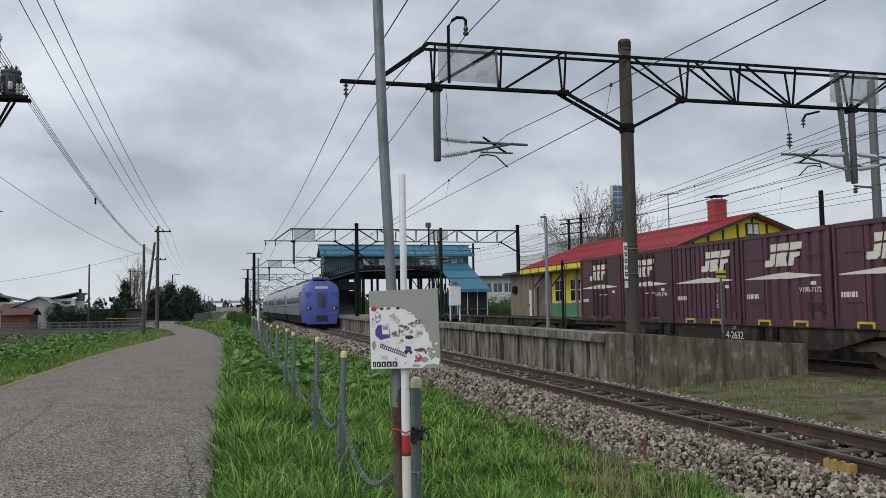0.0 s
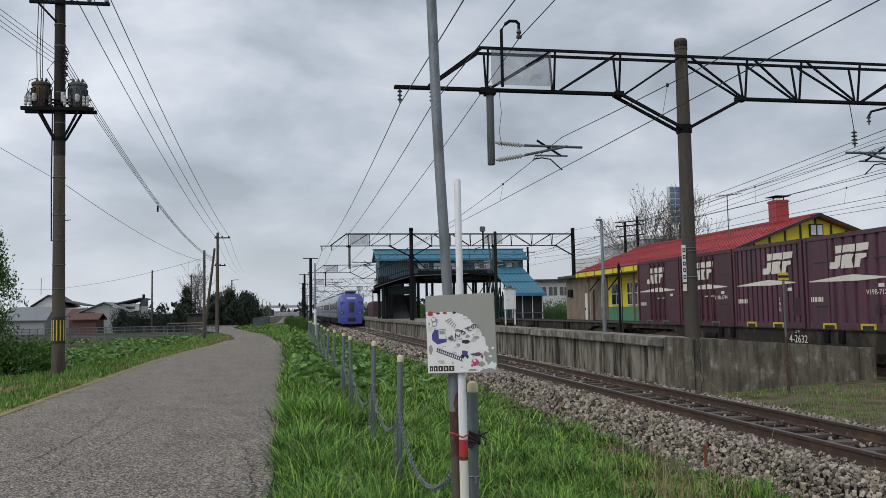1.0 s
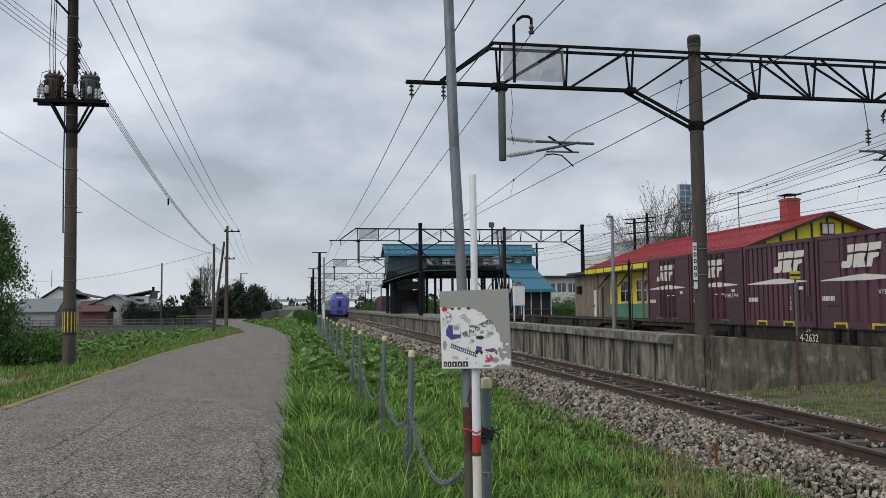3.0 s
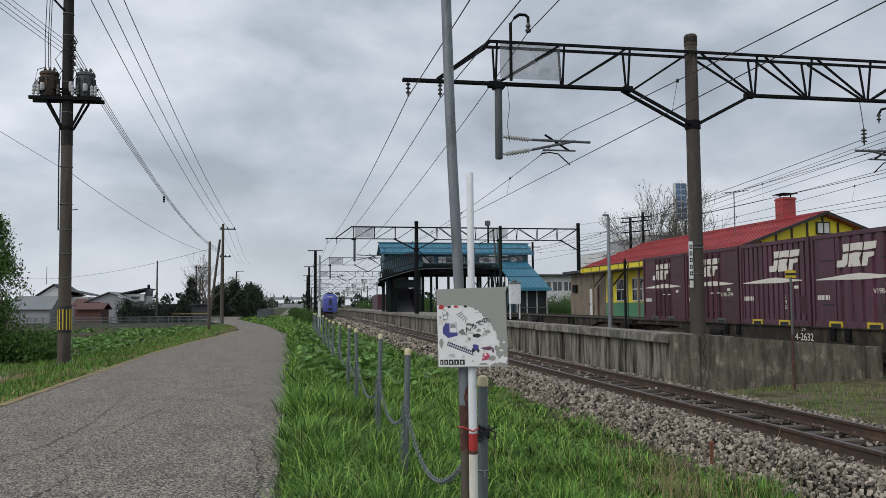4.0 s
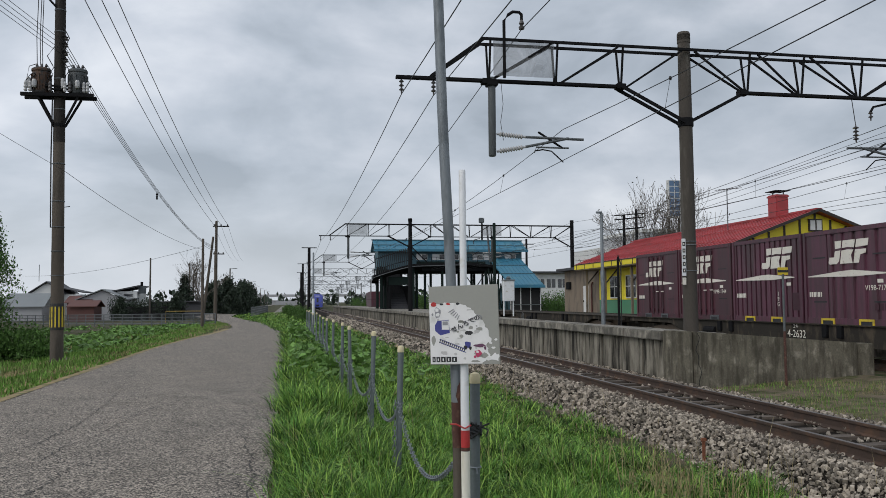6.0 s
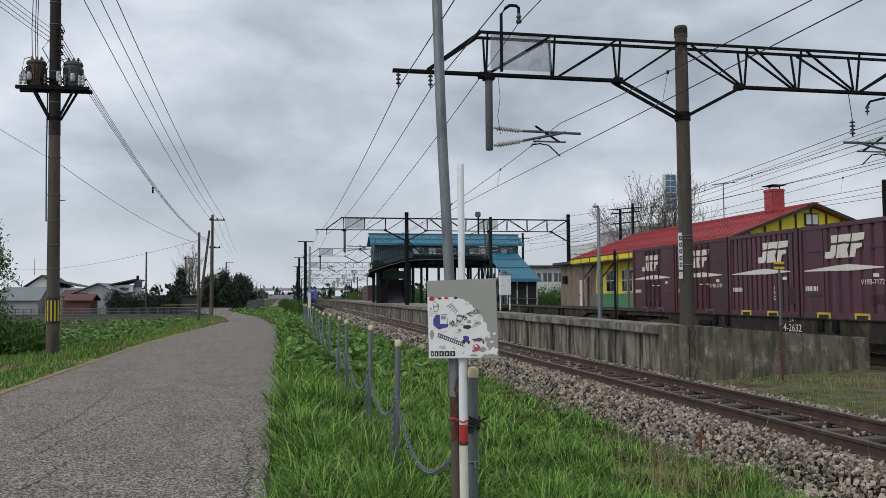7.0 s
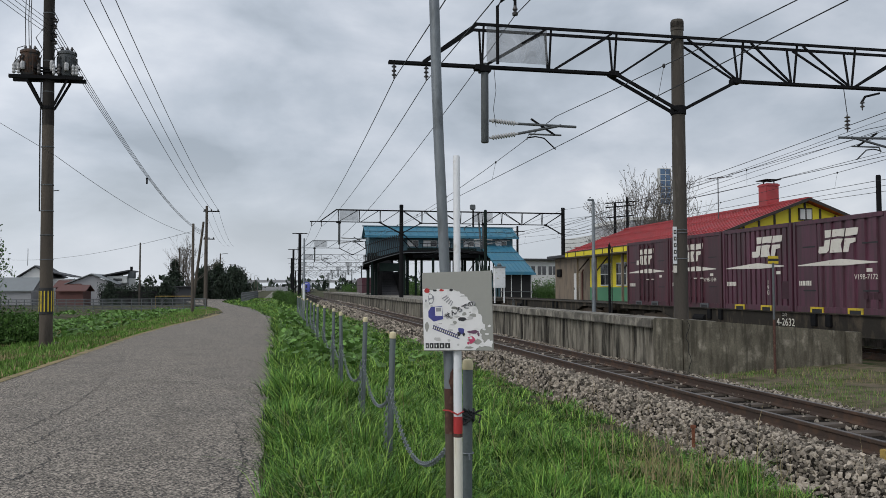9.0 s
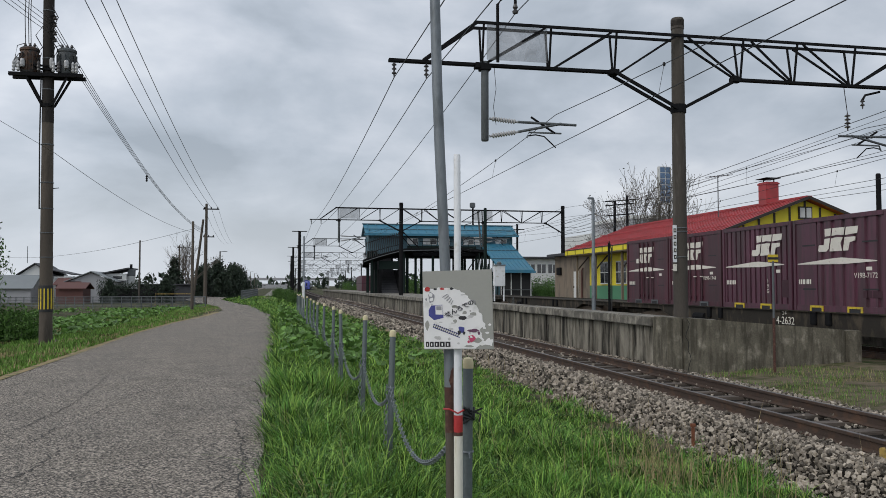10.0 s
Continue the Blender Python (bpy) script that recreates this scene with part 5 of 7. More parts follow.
# ---- platform furniture ----
def make_platform_things():
    p = thing("platform_lamp", pose(8.75, 21.8, 0.9), "slim galvanised grey lamp post with a small head", "lamp post")
    part("post", lathe([(0.06, 0.0), (0.06, 1.5), (0.045, 1.55), (0.045, 3.1), (0.03, 3.15)], 12), "galv", p, "", True)
    part("lamp_head", box(-0.16, 0.02, -0.035, 0.035, 3.14, 3.2, 0.012), "galv", p)
    p = thing("cable_post", pose(9.05, 21.4, 0.9), "dark round steel cable post", "post")
    part("post", lathe([(0.036, 0), (0.036, 1.85), (0.02, 1.9)], 10), "steel_dark", p)
    part("cable", tube([(0.07, 0, 0), (0.08, 0, 1.7), (0.0, 0, 1.95)], 0.015, 6), "rubber", p)
    p = thing("platform_cabinet", pose(9.9, 36.0, 0.9), "white painted sign cabinet on two thin legs", "cabinet")
    part("cabinet_box", box(-0.25, 0.25, -0.14, 0.14, 0.68, 1.6, 0.02), "white_paint", p)
    part("hood", box(-0.28, 0.28, -0.17, 0.17, 1.6, 1.66, 0.01), "grey_roof", p)
    for x in (-0.22, 0.22):
        part("leg", box(x - 0.025, x + 0.025, -0.03, 0.03, 0, 0.68), "white_paint", p)
    part("finial", lathe([(0.1, 1.66), (0.12, 1.72), (0.06, 1.8)], 10), "galv_dark", p)
    # striped marker in the yard before the end wall
    p = thing("stop_marker", pose(10.12, 15.35, -0.27), "thin rusty marker post with a yellow and black plate", "marker")
    part("post", lathe([(0.028, -0.2), (0.028, 1.15), (0.022, 1.16), (0.022, 2.35)], 10), "rust", p)
    part("upper_post", lathe([(0.0235, 1.2), (0.0235, 2.38)], 10), "galv_dark", p, "grey upper tube")
    part("plate", box(-0.12, 0.12, -0.012, 0.0, 2.36, 2.52, 0.004), "yellow", p, "yellow plate")
    part("black_stripe", box(-0.12, 0.12, -0.015, -0.012, 2.415, 2.465), "ink", p)
    # upright name plate strapped to the gantry pole
    p = thing("name_plate", pose(8.83, 17.08, 2.55), "narrow upright white plate with black lettering strapped to the pole", "sign")
    part("board", box(-0.075, 0.02, -0.02, 0.0, -0.42, 0.42, 0.004), "white_paint", p)
    for i in range(5):
        z = 0.30 - i * 0.15
        part("lettering_bar", box(-0.06, 0.005, -0.024, -0.02, z - 0.045, z + 0.045), "ink", p)
        part("lettering_gap", box(-0.04, -0.015, -0.027, -0.024, z - 0.02, z + 0.02), "white_mark", p)
    for z in (-0.3, 0.28, 0.36):
        ring = [(0.17 + 0.172 * math.cos(a), 0.12 + 0.172 * math.sin(a), z) for a in (2 * math.pi * k / 16 for k in range(17))]
        part("strap", tube(ring, 0.008, 5, cap=False), "galv", p)
    part("foot_plate", box(-0.07, 0.015, -0.02, 0.0, -0.62, -0.46, 0.004), "white_mark", p)
    # yellow clamp on the near rail
    p = thing("rail_marker", pose(6.1, 7.2, -0.2), "worn yellow wooden rail block with dark holes", "block")
    part("block", box(-0.06, 0.03, -0.20, 0.20, 0.02, 0.15, 0.01), "old_yellow", p)
    for y in (-0.12, 0.0, 0.12):
        part("bolt", lathe([(0.02, 0), (0.02, 0.02)], 8, (-0.02, y, 0.15)), "ink", p)
    # small orange stake among the stones
    p = thing("survey_stake", pose(5.22, 9.7, -0.42), "short faded red-brown stake in the stones", "stake")
    part("stake", box(-0.018, 0.018, -0.018, 0.018, -0.1, 0.22, 0.006), "orange_rust", p)
    part("stake_head", box(-0.034, 0.034, -0.022, 0.022, 0.22, 0.265, 0.008), "orange_rust", p)
    # tall post behind the wagon
    for x, y, h in ((22.3, 27.0, 6.0), (27.5, 34.0, 5.2), (30.5, 36.0, 4.9)):
        p = thing("signal_post", pose(x, y, -0.2), "plain dark steel post behind the freight train", "post", "posts in the yard")
        part("post", lathe([(0.10, 0), (0.09, h), (0.07, h + 0.05)], 10), "steel_dark", p)
    p = thing("signal_post", pose(15.32, 59.6, -0.2), "plain dark steel post beside the gantry", "post", "posts in the yard")
    part("post", lathe([(0.13, 0), (0.12, 7.6), (0.08, 7.65)], 12), "steel_green", p)
    p = thing("pale_post", pose(2.22, 70, ground_height(2.22)), "slim pale grey steel post beside the line", "post")
    part("post", lathe([(0.075, -0.2), (0.07, 6.2), (0.04, 6.25)], 10), "galv", p, "", True)
    part("foot_sleeve", lathe([(0.11, -0.2), (0.11, 2.3), (0.08, 2.35)], 10), "white_paint", p, "white lower sleeve")
    p = thing("yard_lamp", pose(21.7, 90, -0.2), "tall dark lamp post behind the footbridge", "lamp post")
    part("post", lathe([(0.14, 0), (0.10, 10.6), (0.08, 10.7)], 10), "steel_dark", p)
    part("lamp_head", box(-0.35, 0.25, -0.2, 0.2, 10.6, 11.2, 0.08), "galv_dark", p)
    p = thing("utility_pole", pose(28.4, 95, -0.2), "dark utility pole behind the footbridge stairs", "utility pole")
    part("shaft", lathe([(0.17, 0), (0.13, 9.2), (0.1, 9.25)], 10), "steel_dark", p)
    part("crossarm", bar((-0.9, 0, 8.6), (0.9, 0, 8.6), 0.1, 0.1), "steel_dark", p)
    p = thing("trackside_pole", pose(21.5, 23.3, -0.2), "tall grey concrete pole with side arms behind the wagons", "utility pole")
    part("shaft", lathe([(0.17, 0), (0.13, 9.3), (0.1, 9.35)], 12), "galv_dark", p, "", True)
    for z in (8.6, 6.3, 5.6):
        part("side_arm", tube([(-0.1, 0, z), (-0.9, 0, z + 0.05)], 0.035, 6), "galv_dark", p)
        part("spool", lathe([(0.05, z - 0.2), (0.08, z - 0.15), (0.05, z - 0.1), (0.08, z - 0.05), (0.04, z)], 8, (-0.85, 0, 0)), "ceramic_dark", p)


# ---- footbridge ----
def make_footbridge():
    y = 80.0
    b = thing("footbridge", pose(0, 0, 0), "covered railway footbridge with blue metal roofs over dark steel", "footbridge")
    # roof over the span
    r = part("roof", extrude_roof(8.4, 23.8, y - 0.6, y + 3.6, 6.65, 7.75), "blue_roof", b, "blue standing-seam roof")
    for i in range(19):
        x = 8.8 + i * 0.82
        part("seam", bar((x, y - 0.6, 6.70), (x, y + 1.5, 7.80), 0.05, 0.05), "blue_roof", r)
    part("roof_fascia", box(8.3, 23.9, y - 0.66, y - 0.58, 6.5, 6.72), "blue_roof", r)
    part("ridge_cap", box(8.3, 23.9, y + 1.35, y + 1.65, 7.72, 7.82), "blue_wall", r)
    part("roof_band", bar((8.35, y + 0.4, 7.18), (23.85, y + 0.4, 7.18), 0.1, 0.12), "blue_wall", r)
    part("span_wall", box(8.9, 23.4, y, y + 0.12, 4.75, 6.62), "blue_wall", b)
    part("back_wall", box(8.9, 23.4, y + 3.0, y + 3.12, 4.75, 6.62), "blue_wall", b)
    part("end_wall", box(8.8, 8.92, y, y + 3.1, 4.75, 7.2), "blue_wall", b)
    part("deck", box(8.9, 23.4, y, y + 3.1, 4.4, 4.75), "steel_dark", b)
    for x0, x1 in ((12.6, 13.7), (14.2, 15.6), (15.7, 16.9), (18.3, 19.4), (19.5, 20.6), (21.6, 22.8)):
        w = part("window", box(x0, x1, y - 0.03, y + 0.0, 5.7, 6.3), "white_wall", b, "pale window band")
        part("pane", box(x0 + 0.06, (x0 + x1) / 2 - 0.03, y - 0.045, y - 0.03, 5.76, 6.24), "headlight", w)
        part("pane", box((x0 + x1) / 2 + 0.03, x1 - 0.06, y - 0.045, y - 0.03, 5.76, 6.24), "glass_dark", w)
    # arched lower girder
    bm = bmesh.new()
    xs = [8.2 + 0.7 * i for i in range(23)]

    def low(x):
        if x < 11.9:
            return 3.98 + (x - 8.2) * 0.36 - (x - 8.2) ** 2 * 0.018
        return 5.06 + 0.03 * (x - 11.9) if x < 17.5 else 5.22 - 0.10 * (x - 17.5)

    up = [bm.verts.new((x, y - 1.6, low(x) + 0.16)) for x in xs] + [bm.verts.new((x, y - 0.1, low(x) + 0.16)) for x in xs]
    dn = [bm.verts.new((x, y - 1.6, low(x) - 0.10)) for x in xs] + [bm.verts.new((x, y - 0.1, low(x) - 0.45)) for x in xs]
    n = len(xs)
    for i in range(n - 1):
        bm.faces.new((up[i], up[i + 1], up[n + i + 1], up[n + i]))
        bm.faces.new((dn[i], dn[n + i], dn[n + i + 1], dn[i + 1]))
        bm.faces.new((up[i], dn[i], dn[i + 1], up[i + 1]))
    bm.faces.new((up[0], up[n], dn[n], dn[0]))
    bm.faces.new((up[n - 1], dn[n - 1], dn[2 * n - 1], up[2 * n - 1]))
    part("canopy", bm, "steel_dark", b, "dark curved canopy")
    part("canopy_edge", tube([(x, y - 1.63, low(x) - 0.08) for x in xs[:14]], 0.045, 6), "galv_dark", b, "pale canopy edge")
    # slatted snow fence on the canopy's falling end, and plain rails beyond
    for i in range(18):
        x = 8.25 + i * 0.205
        lean = 0.18
        part("slat", bar((x, y - 1.62, low(x) + 0.1), (x + lean, y - 1.62, low(x) + 1.85), 0.075, 0.03), "ink", b)
    part("fence_rail", tube([(x, y - 1.58, low(x) + 0.6) for x in (8.2, 9.5, 10.8, 12.0)], 0.04, 6), "steel_dark", b)
    part("fence_rail", tube([(x, y - 1.58, low(x) + 1.62) for x in (8.35, 9.5, 10.8, 12.1)], 0.04, 6), "steel_dark", b)
    part("raking_rail", bar((11.9, y - 1.6, low(11.9) + 1.8), (13.6, y - 1.0, low(13.6) + 0.2), 0.1, 0.06), "steel_dark", b)
    part("raking_rail", bar((11.5, y - 1.6, low(11.5) + 1.75), (12.9, y - 1.0, low(13) + 0.2), 0.08, 0.06), "steel_dark", b)
    part("back_panel", box(12.6, 19.6, y - 0.12, y - 0.05, 4.7, 5.55), "steel_green", b)
    part("hand_rail", bar((13.6, y - 1.5, 5.9), (18.5, y - 1.5, 5.9), 0.06, 0.06), "steel_dark", b)
    for i in range(12):
        x = 13.4 + i * 0.46
        part("baluster", bar((x, y - 1.5, low(x) + 0.1), (x, y - 1.5, 5.9), 0.04, 0.04), "steel_dark", b)
    # columns
    for x, yy in ((8.75, y), (8.95, y - 1.2), (9.15, y), (9.5, y), (9.4, y + 2), (11.95, y + 1), (12.9, y + 2), (14.2, y + 1), (16.2, y), (18.4, y + 1), (18.9, y + 2), (12.15, y - 1.0), (12.6, y - 0.2), (13.45, y), (15.0, y - 1.0), (17.4, y), (17.4, y + 2.6), (9.0, y + 3.0), (12.4, y + 2.6), (19.4, y - 1)):
        c = part("column", box(x - 0.11, x + 0.11, yy - 0.11, yy + 0.11, 0.1, 5.0, 0.015), "steel_green", b)
        part("base_plate", box(x - 0.2, x + 0.2, yy - 0.2, yy + 0.2, 0.88, 0.93), "steel_dark", c)
    for i in range(6):
        x = 19.55 + 0.02 * i
        part("lattice_bar", bar((x, y - 0.4 - i * 1.1, 0.9), (x, y - 1.5 - i * 1.1, 4.9 - i * 0.42), 0.09, 0.07), "steel_green", b)
        part("lattice_bar", bar((x, y - 1.5 - i * 1.1, 0.9), (x, y - 0.4 - i * 1.1, 5.2 - i * 0.42), 0.09, 0.07), "steel_green", b)
    part("deck_beam", box(13.0, 19.8, y - 1.2, y - 1.05, 4.55, 4.9), "steel_dark", b)
    part("cross_brace", bar((17.4, y, 1.2), (19.4, y - 1, 4.4), 0.08, 0.08), "steel_green", b)
    part("cross_brace", bar((19.4, y - 1, 1.2), (17.4, y, 4.4), 0.08, 0.08), "steel_green", b)
    # stairs from the platform behind a dark portal
    s = part("stair_portal", box(9.7, 11.9, y - 1.0, y - 0.85, 3.2, 4.0, 0.02), "steel_green", b, "dark portal over the stairs")
    part("jamb", box(9.7, 9.95, y - 1.0, y + 5, 0.9, 3.2), "steel_dark", s)
    part("jamb", box(11.65, 11.9, y - 1.0, y + 5, 0.9, 3.2), "steel_dark", s)
    for i in range(22):
        part("step", box(9.95, 11.65, y - 0.7 + i * 0.28, y - 0.42 + i * 0.28, 0.9 + i * 0.17, 1.05 + i * 0.17), "dark_roof", s)
    part("back_screen", box(9.7, 11.9, y + 5.0, y + 5.1, 0.9, 5), "steel_dark", s)
    for z in (2.2, 2.6):
        part("hanging_lamp", box(8.05, 8.7, y - 1.2, y - 1.1, 3.3 + z * 0.02, 3.62), "steel_dark", s)
    # stairs to the station under their own sloping roof
    w = part("stair_roof", tilted_roof(20.0, 23.25, y, 5.75, y - 7.6, 2.95), "blue_roof", b, "sloping blue stair roof")
    for i in range(9):
        x = 20.05 + i * 0.39
        part("seam", bar((x, y, 5.90), (x, y - 7.6, 3.10), 0.04, 0.04), "blue_roof", w)
    for k in (0.3, 0.62):
        yy, zz = y - 7.6 * k, 5.88 - 2.8 * k
        part("roof_band", bar((19.95, yy, zz + 0.03), (23.3, yy, zz + 0.03), 0.1, 0.06), "blue_wall", w)
    part("eave", box(19.9, 23.35, y - 7.8, y - 7.55, 2.78, 2.98), "blue_roof", w)
    q = part("stair_house", box(20.15, 23.1, y - 7.1, y - 7.0, 0.1, 2.8), "dark", b, "dark glazed stair foot")
    for i in range(4):
        x = 20.2 + i * 0.95
        part("mullion", box(x, x + 0.07, y - 7.16, y - 7.1, 0.1, 2.8), "white_wall", q)
    part("rail", box(20.1, 23.2, y - 7.3, y - 7.24, 1.2, 1.26), "galv_dark", q)
    for x in (20.15, 23.1):
        part("side_wall", box(x - 0.05, x + 0.05, y - 7.0, y, 0.1, 2.75), "blue_wall", b)
    for i in range(5):
        yy = y - 1.0 - i * 1.45
        part("side_post", box(19.9, 20.0, yy - 0.05, yy + 0.05, 0.1, 5.5 - i * 0.53), "steel_green", b)


def extrude_roof(x0, x1, y0, y1, ze, zr):
    bm = bmesh.new()
    ym = (y0 + y1) / 2
    prof = [(y0, ze), (ym, zr), (y1, ze), (y1, ze - 0.1), (ym, zr - 0.12), (y0, ze - 0.1)]
    a = [bm.verts.new((x0, y, z)) for y, z in prof]
    b = [bm.verts.new((x1, y, z)) for y, z in prof]
    for i in range(6):
        bm.faces.new((a[i], a[(i + 1) % 6], b[(i + 1) % 6], b[i]))
    bm.faces.new((a[0], a[1], a[4], a[5]))
    bm.faces.new((a[1], a[2], a[3], a[4]))
    bm.faces.new((b[0], b[1], b[4], b[5]))
    bm.faces.new((b[1], b[2], b[3], b[4]))
    return bm


def tilted_roof(x0, x1, ya, za, yb, zb):
    bm = bmesh.new()
    v = [bm.verts.new((x, y, z + d)) for x in (x0, x1) for y, z in ((ya, za), (yb, zb)) for d in (0, 0.12)]
    for f in ((0, 1, 3, 2), (4, 6, 7, 5), (0, 4, 5, 1), (2, 3, 7, 6), (0, 2, 6, 4), (1, 5, 7, 3)):
        bm.faces.new([v[i] for i in f])
    return bm


def plane_roof(y0, y1, xa, za, xb, zb, t=0.10):
    """A roof slope that runs along y and falls across x."""
    bm = bmesh.new()
    v = [bm.verts.new((x, y, z + d)) for y in (y0, y1) for x, z in ((xa, za), (xb, zb)) for d in (-t, 0)]
    for f in ((0, 1, 3, 2), (4, 6, 7, 5), (0, 4, 5, 1), (2, 3, 7, 6), (0, 2, 6, 4), (1, 5, 7, 3)):
        bm.faces.new([v[i] for i in f])
    return bm


# ---- station ----
def make_station():
    XE, XR, XF = 19.0, 23.4, 27.8
    ZE, ZR = 3.98, 5.60
    Y0, Y1 = 33.0, 52.3
    s = thing("station_building", pose(0, 0, 0), "low station with red metal roof and timbered yellow gable", "station")
    r = part("roof", plane_roof(Y0 - 0.35, Y1, XE, ZE, XR, ZR), "red_roof", s, "bright red standing-seam roof")
    part("back_slope", plane_roof(Y0 - 0.35, Y1, XF, ZE, XR, ZR), "red_roof", r)
    y = Y0 - 0.3
    while y < Y1:
        part("seam", bar((XE, y, ZE + 0.012), (XR, y, ZR + 0.012), 0.03, 0.035), "red_roof", r)
        y += 0.46
    part("ridge_cap", box(XR - 0.15, XR + 0.15, Y0 - 0.36, Y1, ZR - 0.03, ZR + 0.05, 0.01), "red_roof", r)
    for k in (0.12, 0.55, 0.9):
        x, z = XE + (XR - XE) * k, ZE + (ZR - ZE) * k
        part("snow_guard", bar((x, Y0, z + 0.09), (x, Y1 - 0.2, z + 0.09), 0.05, 0.04), "red_roof", r, "red snow guard rail")
    part("fascia", box(XE - 0.04, XE + 0.02, Y0 - 0.35, Y1, ZE - 0.36, ZE - 0.06), "yellow_wall", s, "yellow eave board")
    for i in range(13):
        part("fascia_joint", box(XE - 0.055, XE - 0.04, Y0 + 0.8 + i * 1.5, Y0 + 0.88 + i * 1.5, ZE - 0.36, ZE - 0.06), "brown_trim", s)
    part("fascia_trim", box(XE - 0.06, XE + 0.02, Y0 - 0.35, Y1, ZE - 0.075, ZE - 0.02), "brown_trim", s)
    part("soffit", box(XE, XE + 1.6, Y0, Y1, ZE - 0.42, ZE - 0.37), "tan_wall", s)
    # yellow gable
    bm = bmesh.new()
    pts = [(XE + 1.2, -0.2), (XE + 1.2, ZE + 0.35), (XR, ZR - 0.14), (XF - 1.2, ZE + 0.35), (XF - 1.2, -0.2)]
    a = [bm.verts.new((x, Y0, z)) for x, z in pts]
    b = [bm.verts.new((x, Y0 + 0.2, z)) for x, z in pts]
    for i in range(5):
        bm.faces.new((a[i], a[(i + 1) % 5], b[(i + 1) % 5], b[i]))
    bm.faces.new(a[::-1])
    bm.faces.new(b)
    g = part("gable_wall", bm, "yellow_wall", s, "yellow gable wall")
    for i in range(11):
        x = XE + 0.55 + i * 0.77
        top = ZR - 0.16 - abs(x - XR) * (ZR - ZE) / (XR - XE)
        part("timber", box(x - 0.05, x + 0.05, Y0 - 0.03, Y0, 3.0, top), "brown_trim", g)
    for sgn in (-1, 1):
        part("barge_board", bar((XR, Y0 - 0.36, ZR - 0.03), (XR + sgn * (XR - XE), Y0 - 0.36, ZE - 0.03), 0.13, 0.05), "brown_trim", g)
    part("eave_return", bar((XE + 0.3, Y0 - 0.2, ZE - 0.05), (XE + 2.0, Y0 - 0.2, ZE + 0.02), 0.14, 0.1), "yellow_wall", g)
    w = part("vent_window", box(XR - 0.34, XR + 0.34, Y0 - 0.07, Y0, 4.62, 5.18), "brown_trim", g, "small shuttered gable window")
    for k in (-1, 1):
        part("shutter", box(XR + k * 0.16 - 0.12, XR + k * 0.16 + 0.12, Y0 - 0.09, Y0 - 0.07, 4.68, 5.12), "white_wall", w)
    # chimney
    c = part("chimney", box(XR - 0.33, XR + 0.33, 35.4, 36.1, 5.2, 6.62, 0.02), "red_roof", s, "square red chimney")
    part("chimney_band", box(XR - 0.36, XR + 0.36, 35.37, 36.13, 6.5, 6.57), "red_roof", c)
    part("cowl", box(XR - 0.4, XR + 0.4, 35.3, 36.2, 6.78, 6.81), "steel_dark", c, "dark metal rain plate")
    for x in (-0.28, 0.28):
        part("cowl_leg", box(XR + x - 0.02, XR + x + 0.02, 35.7, 35.74, 6.62, 6.78), "steel_dark", c)
    # aerial
    an = part("aerial", tube([(21.9, 37.8, 4.8), (21.9, 37.8, 7.2)], 0.025, 6), "galv_dark", s, "thin television aerial")
    part("boom", tube([(21.3, 37.8, 7.1), (22.7, 37.8, 7.25)], 0.015, 5), "galv_dark", an)
    for i in range(6):
        x = 21.35 + i * 0.24
        part("element", tube([(x, 37.5, 7.1 + i * 0.025), (x, 38.1, 7.1 + i * 0.025)], 0.01, 4), "galv_dark", an)
    # front wall under the eave
    part("front_lower", box(20.2, 20.35, Y0 + 0.2, 51.0, 0.0, 1.62), "green_wall", s, "green boarded lower wall")
    part("front_upper", box(20.2, 20.33, Y0 + 0.2, 51.0, 1.62, 3.6), "yellow_wall", s)
    y = 36.0
    while y < 50.5:
        w = part("window", box(20.12, 20.2, y - 0.75, y + 0.75, 1.7, 3.1), "white_wall", s, "white framed window")
        for k in (-0.37, 0.37):
            part("pane", box(20.10, 20.12, y + k - 0.31, y + k + 0.31, 1.78, 3.02), "glass_dark", w)
        part("glazing_bar", box(20.09, 20.10, y - 0.7, y + 0.7, 2.4, 2.45), "white_wall", w)
        y += 2.45
    for yy in (36, 40, 44, 48, 51.2):
        part("canopy_post", box(19.35, 19.47, yy - 0.06, yy + 0.06, 0, ZE - 0.38), "tan_wall", s)
        part("canopy_strut", bar((19.41, yy, 2.6), (20.2, yy, 3.5), 0.07, 0.07), "brown_trim", s)
    # tan annex at the far end
    x = thing("station_annex", pose(0, 0, 0), "tan boarded flat-roofed annex beside the station", "annex")
    part("wall", box(20.6, 26.0, 52.4, 59.0, -0.2, 3.75), "tan_wall", x)
    part("flat_roof", box(20.1, 26.4, 52.35, 59.5, 3.75, 3.95, 0.02), "dark_roof", x)
    d = part("door", box(20.54, 20.6, 54.0, 54.9, 0.5, 2.6), "white_wall", x, "pale door")
    part("handle", box(20.5, 20.54, 54.78, 54.83, 1.45, 1.6), "steel_dark", d)
    part("vent", box(20.45, 20.6, 57.5, 58.3, 2.4, 2.95, 0.02), "steel_dark", x)
    part("pipe", tube([(20.5, 53.2, 0.2), (20.5, 53.2, 2.6), (20.5, 53.0, 2.8)], 0.06, 8), "brown_red", x)
    part("step", box(20.1, 20.6, 53.9, 55.0, 0.0, 0.45), "concrete", x)
    part("end_boards", box(20.58, 20.62, 50.9, 52.4, 0.3, 3.6), "tan_wall", x)
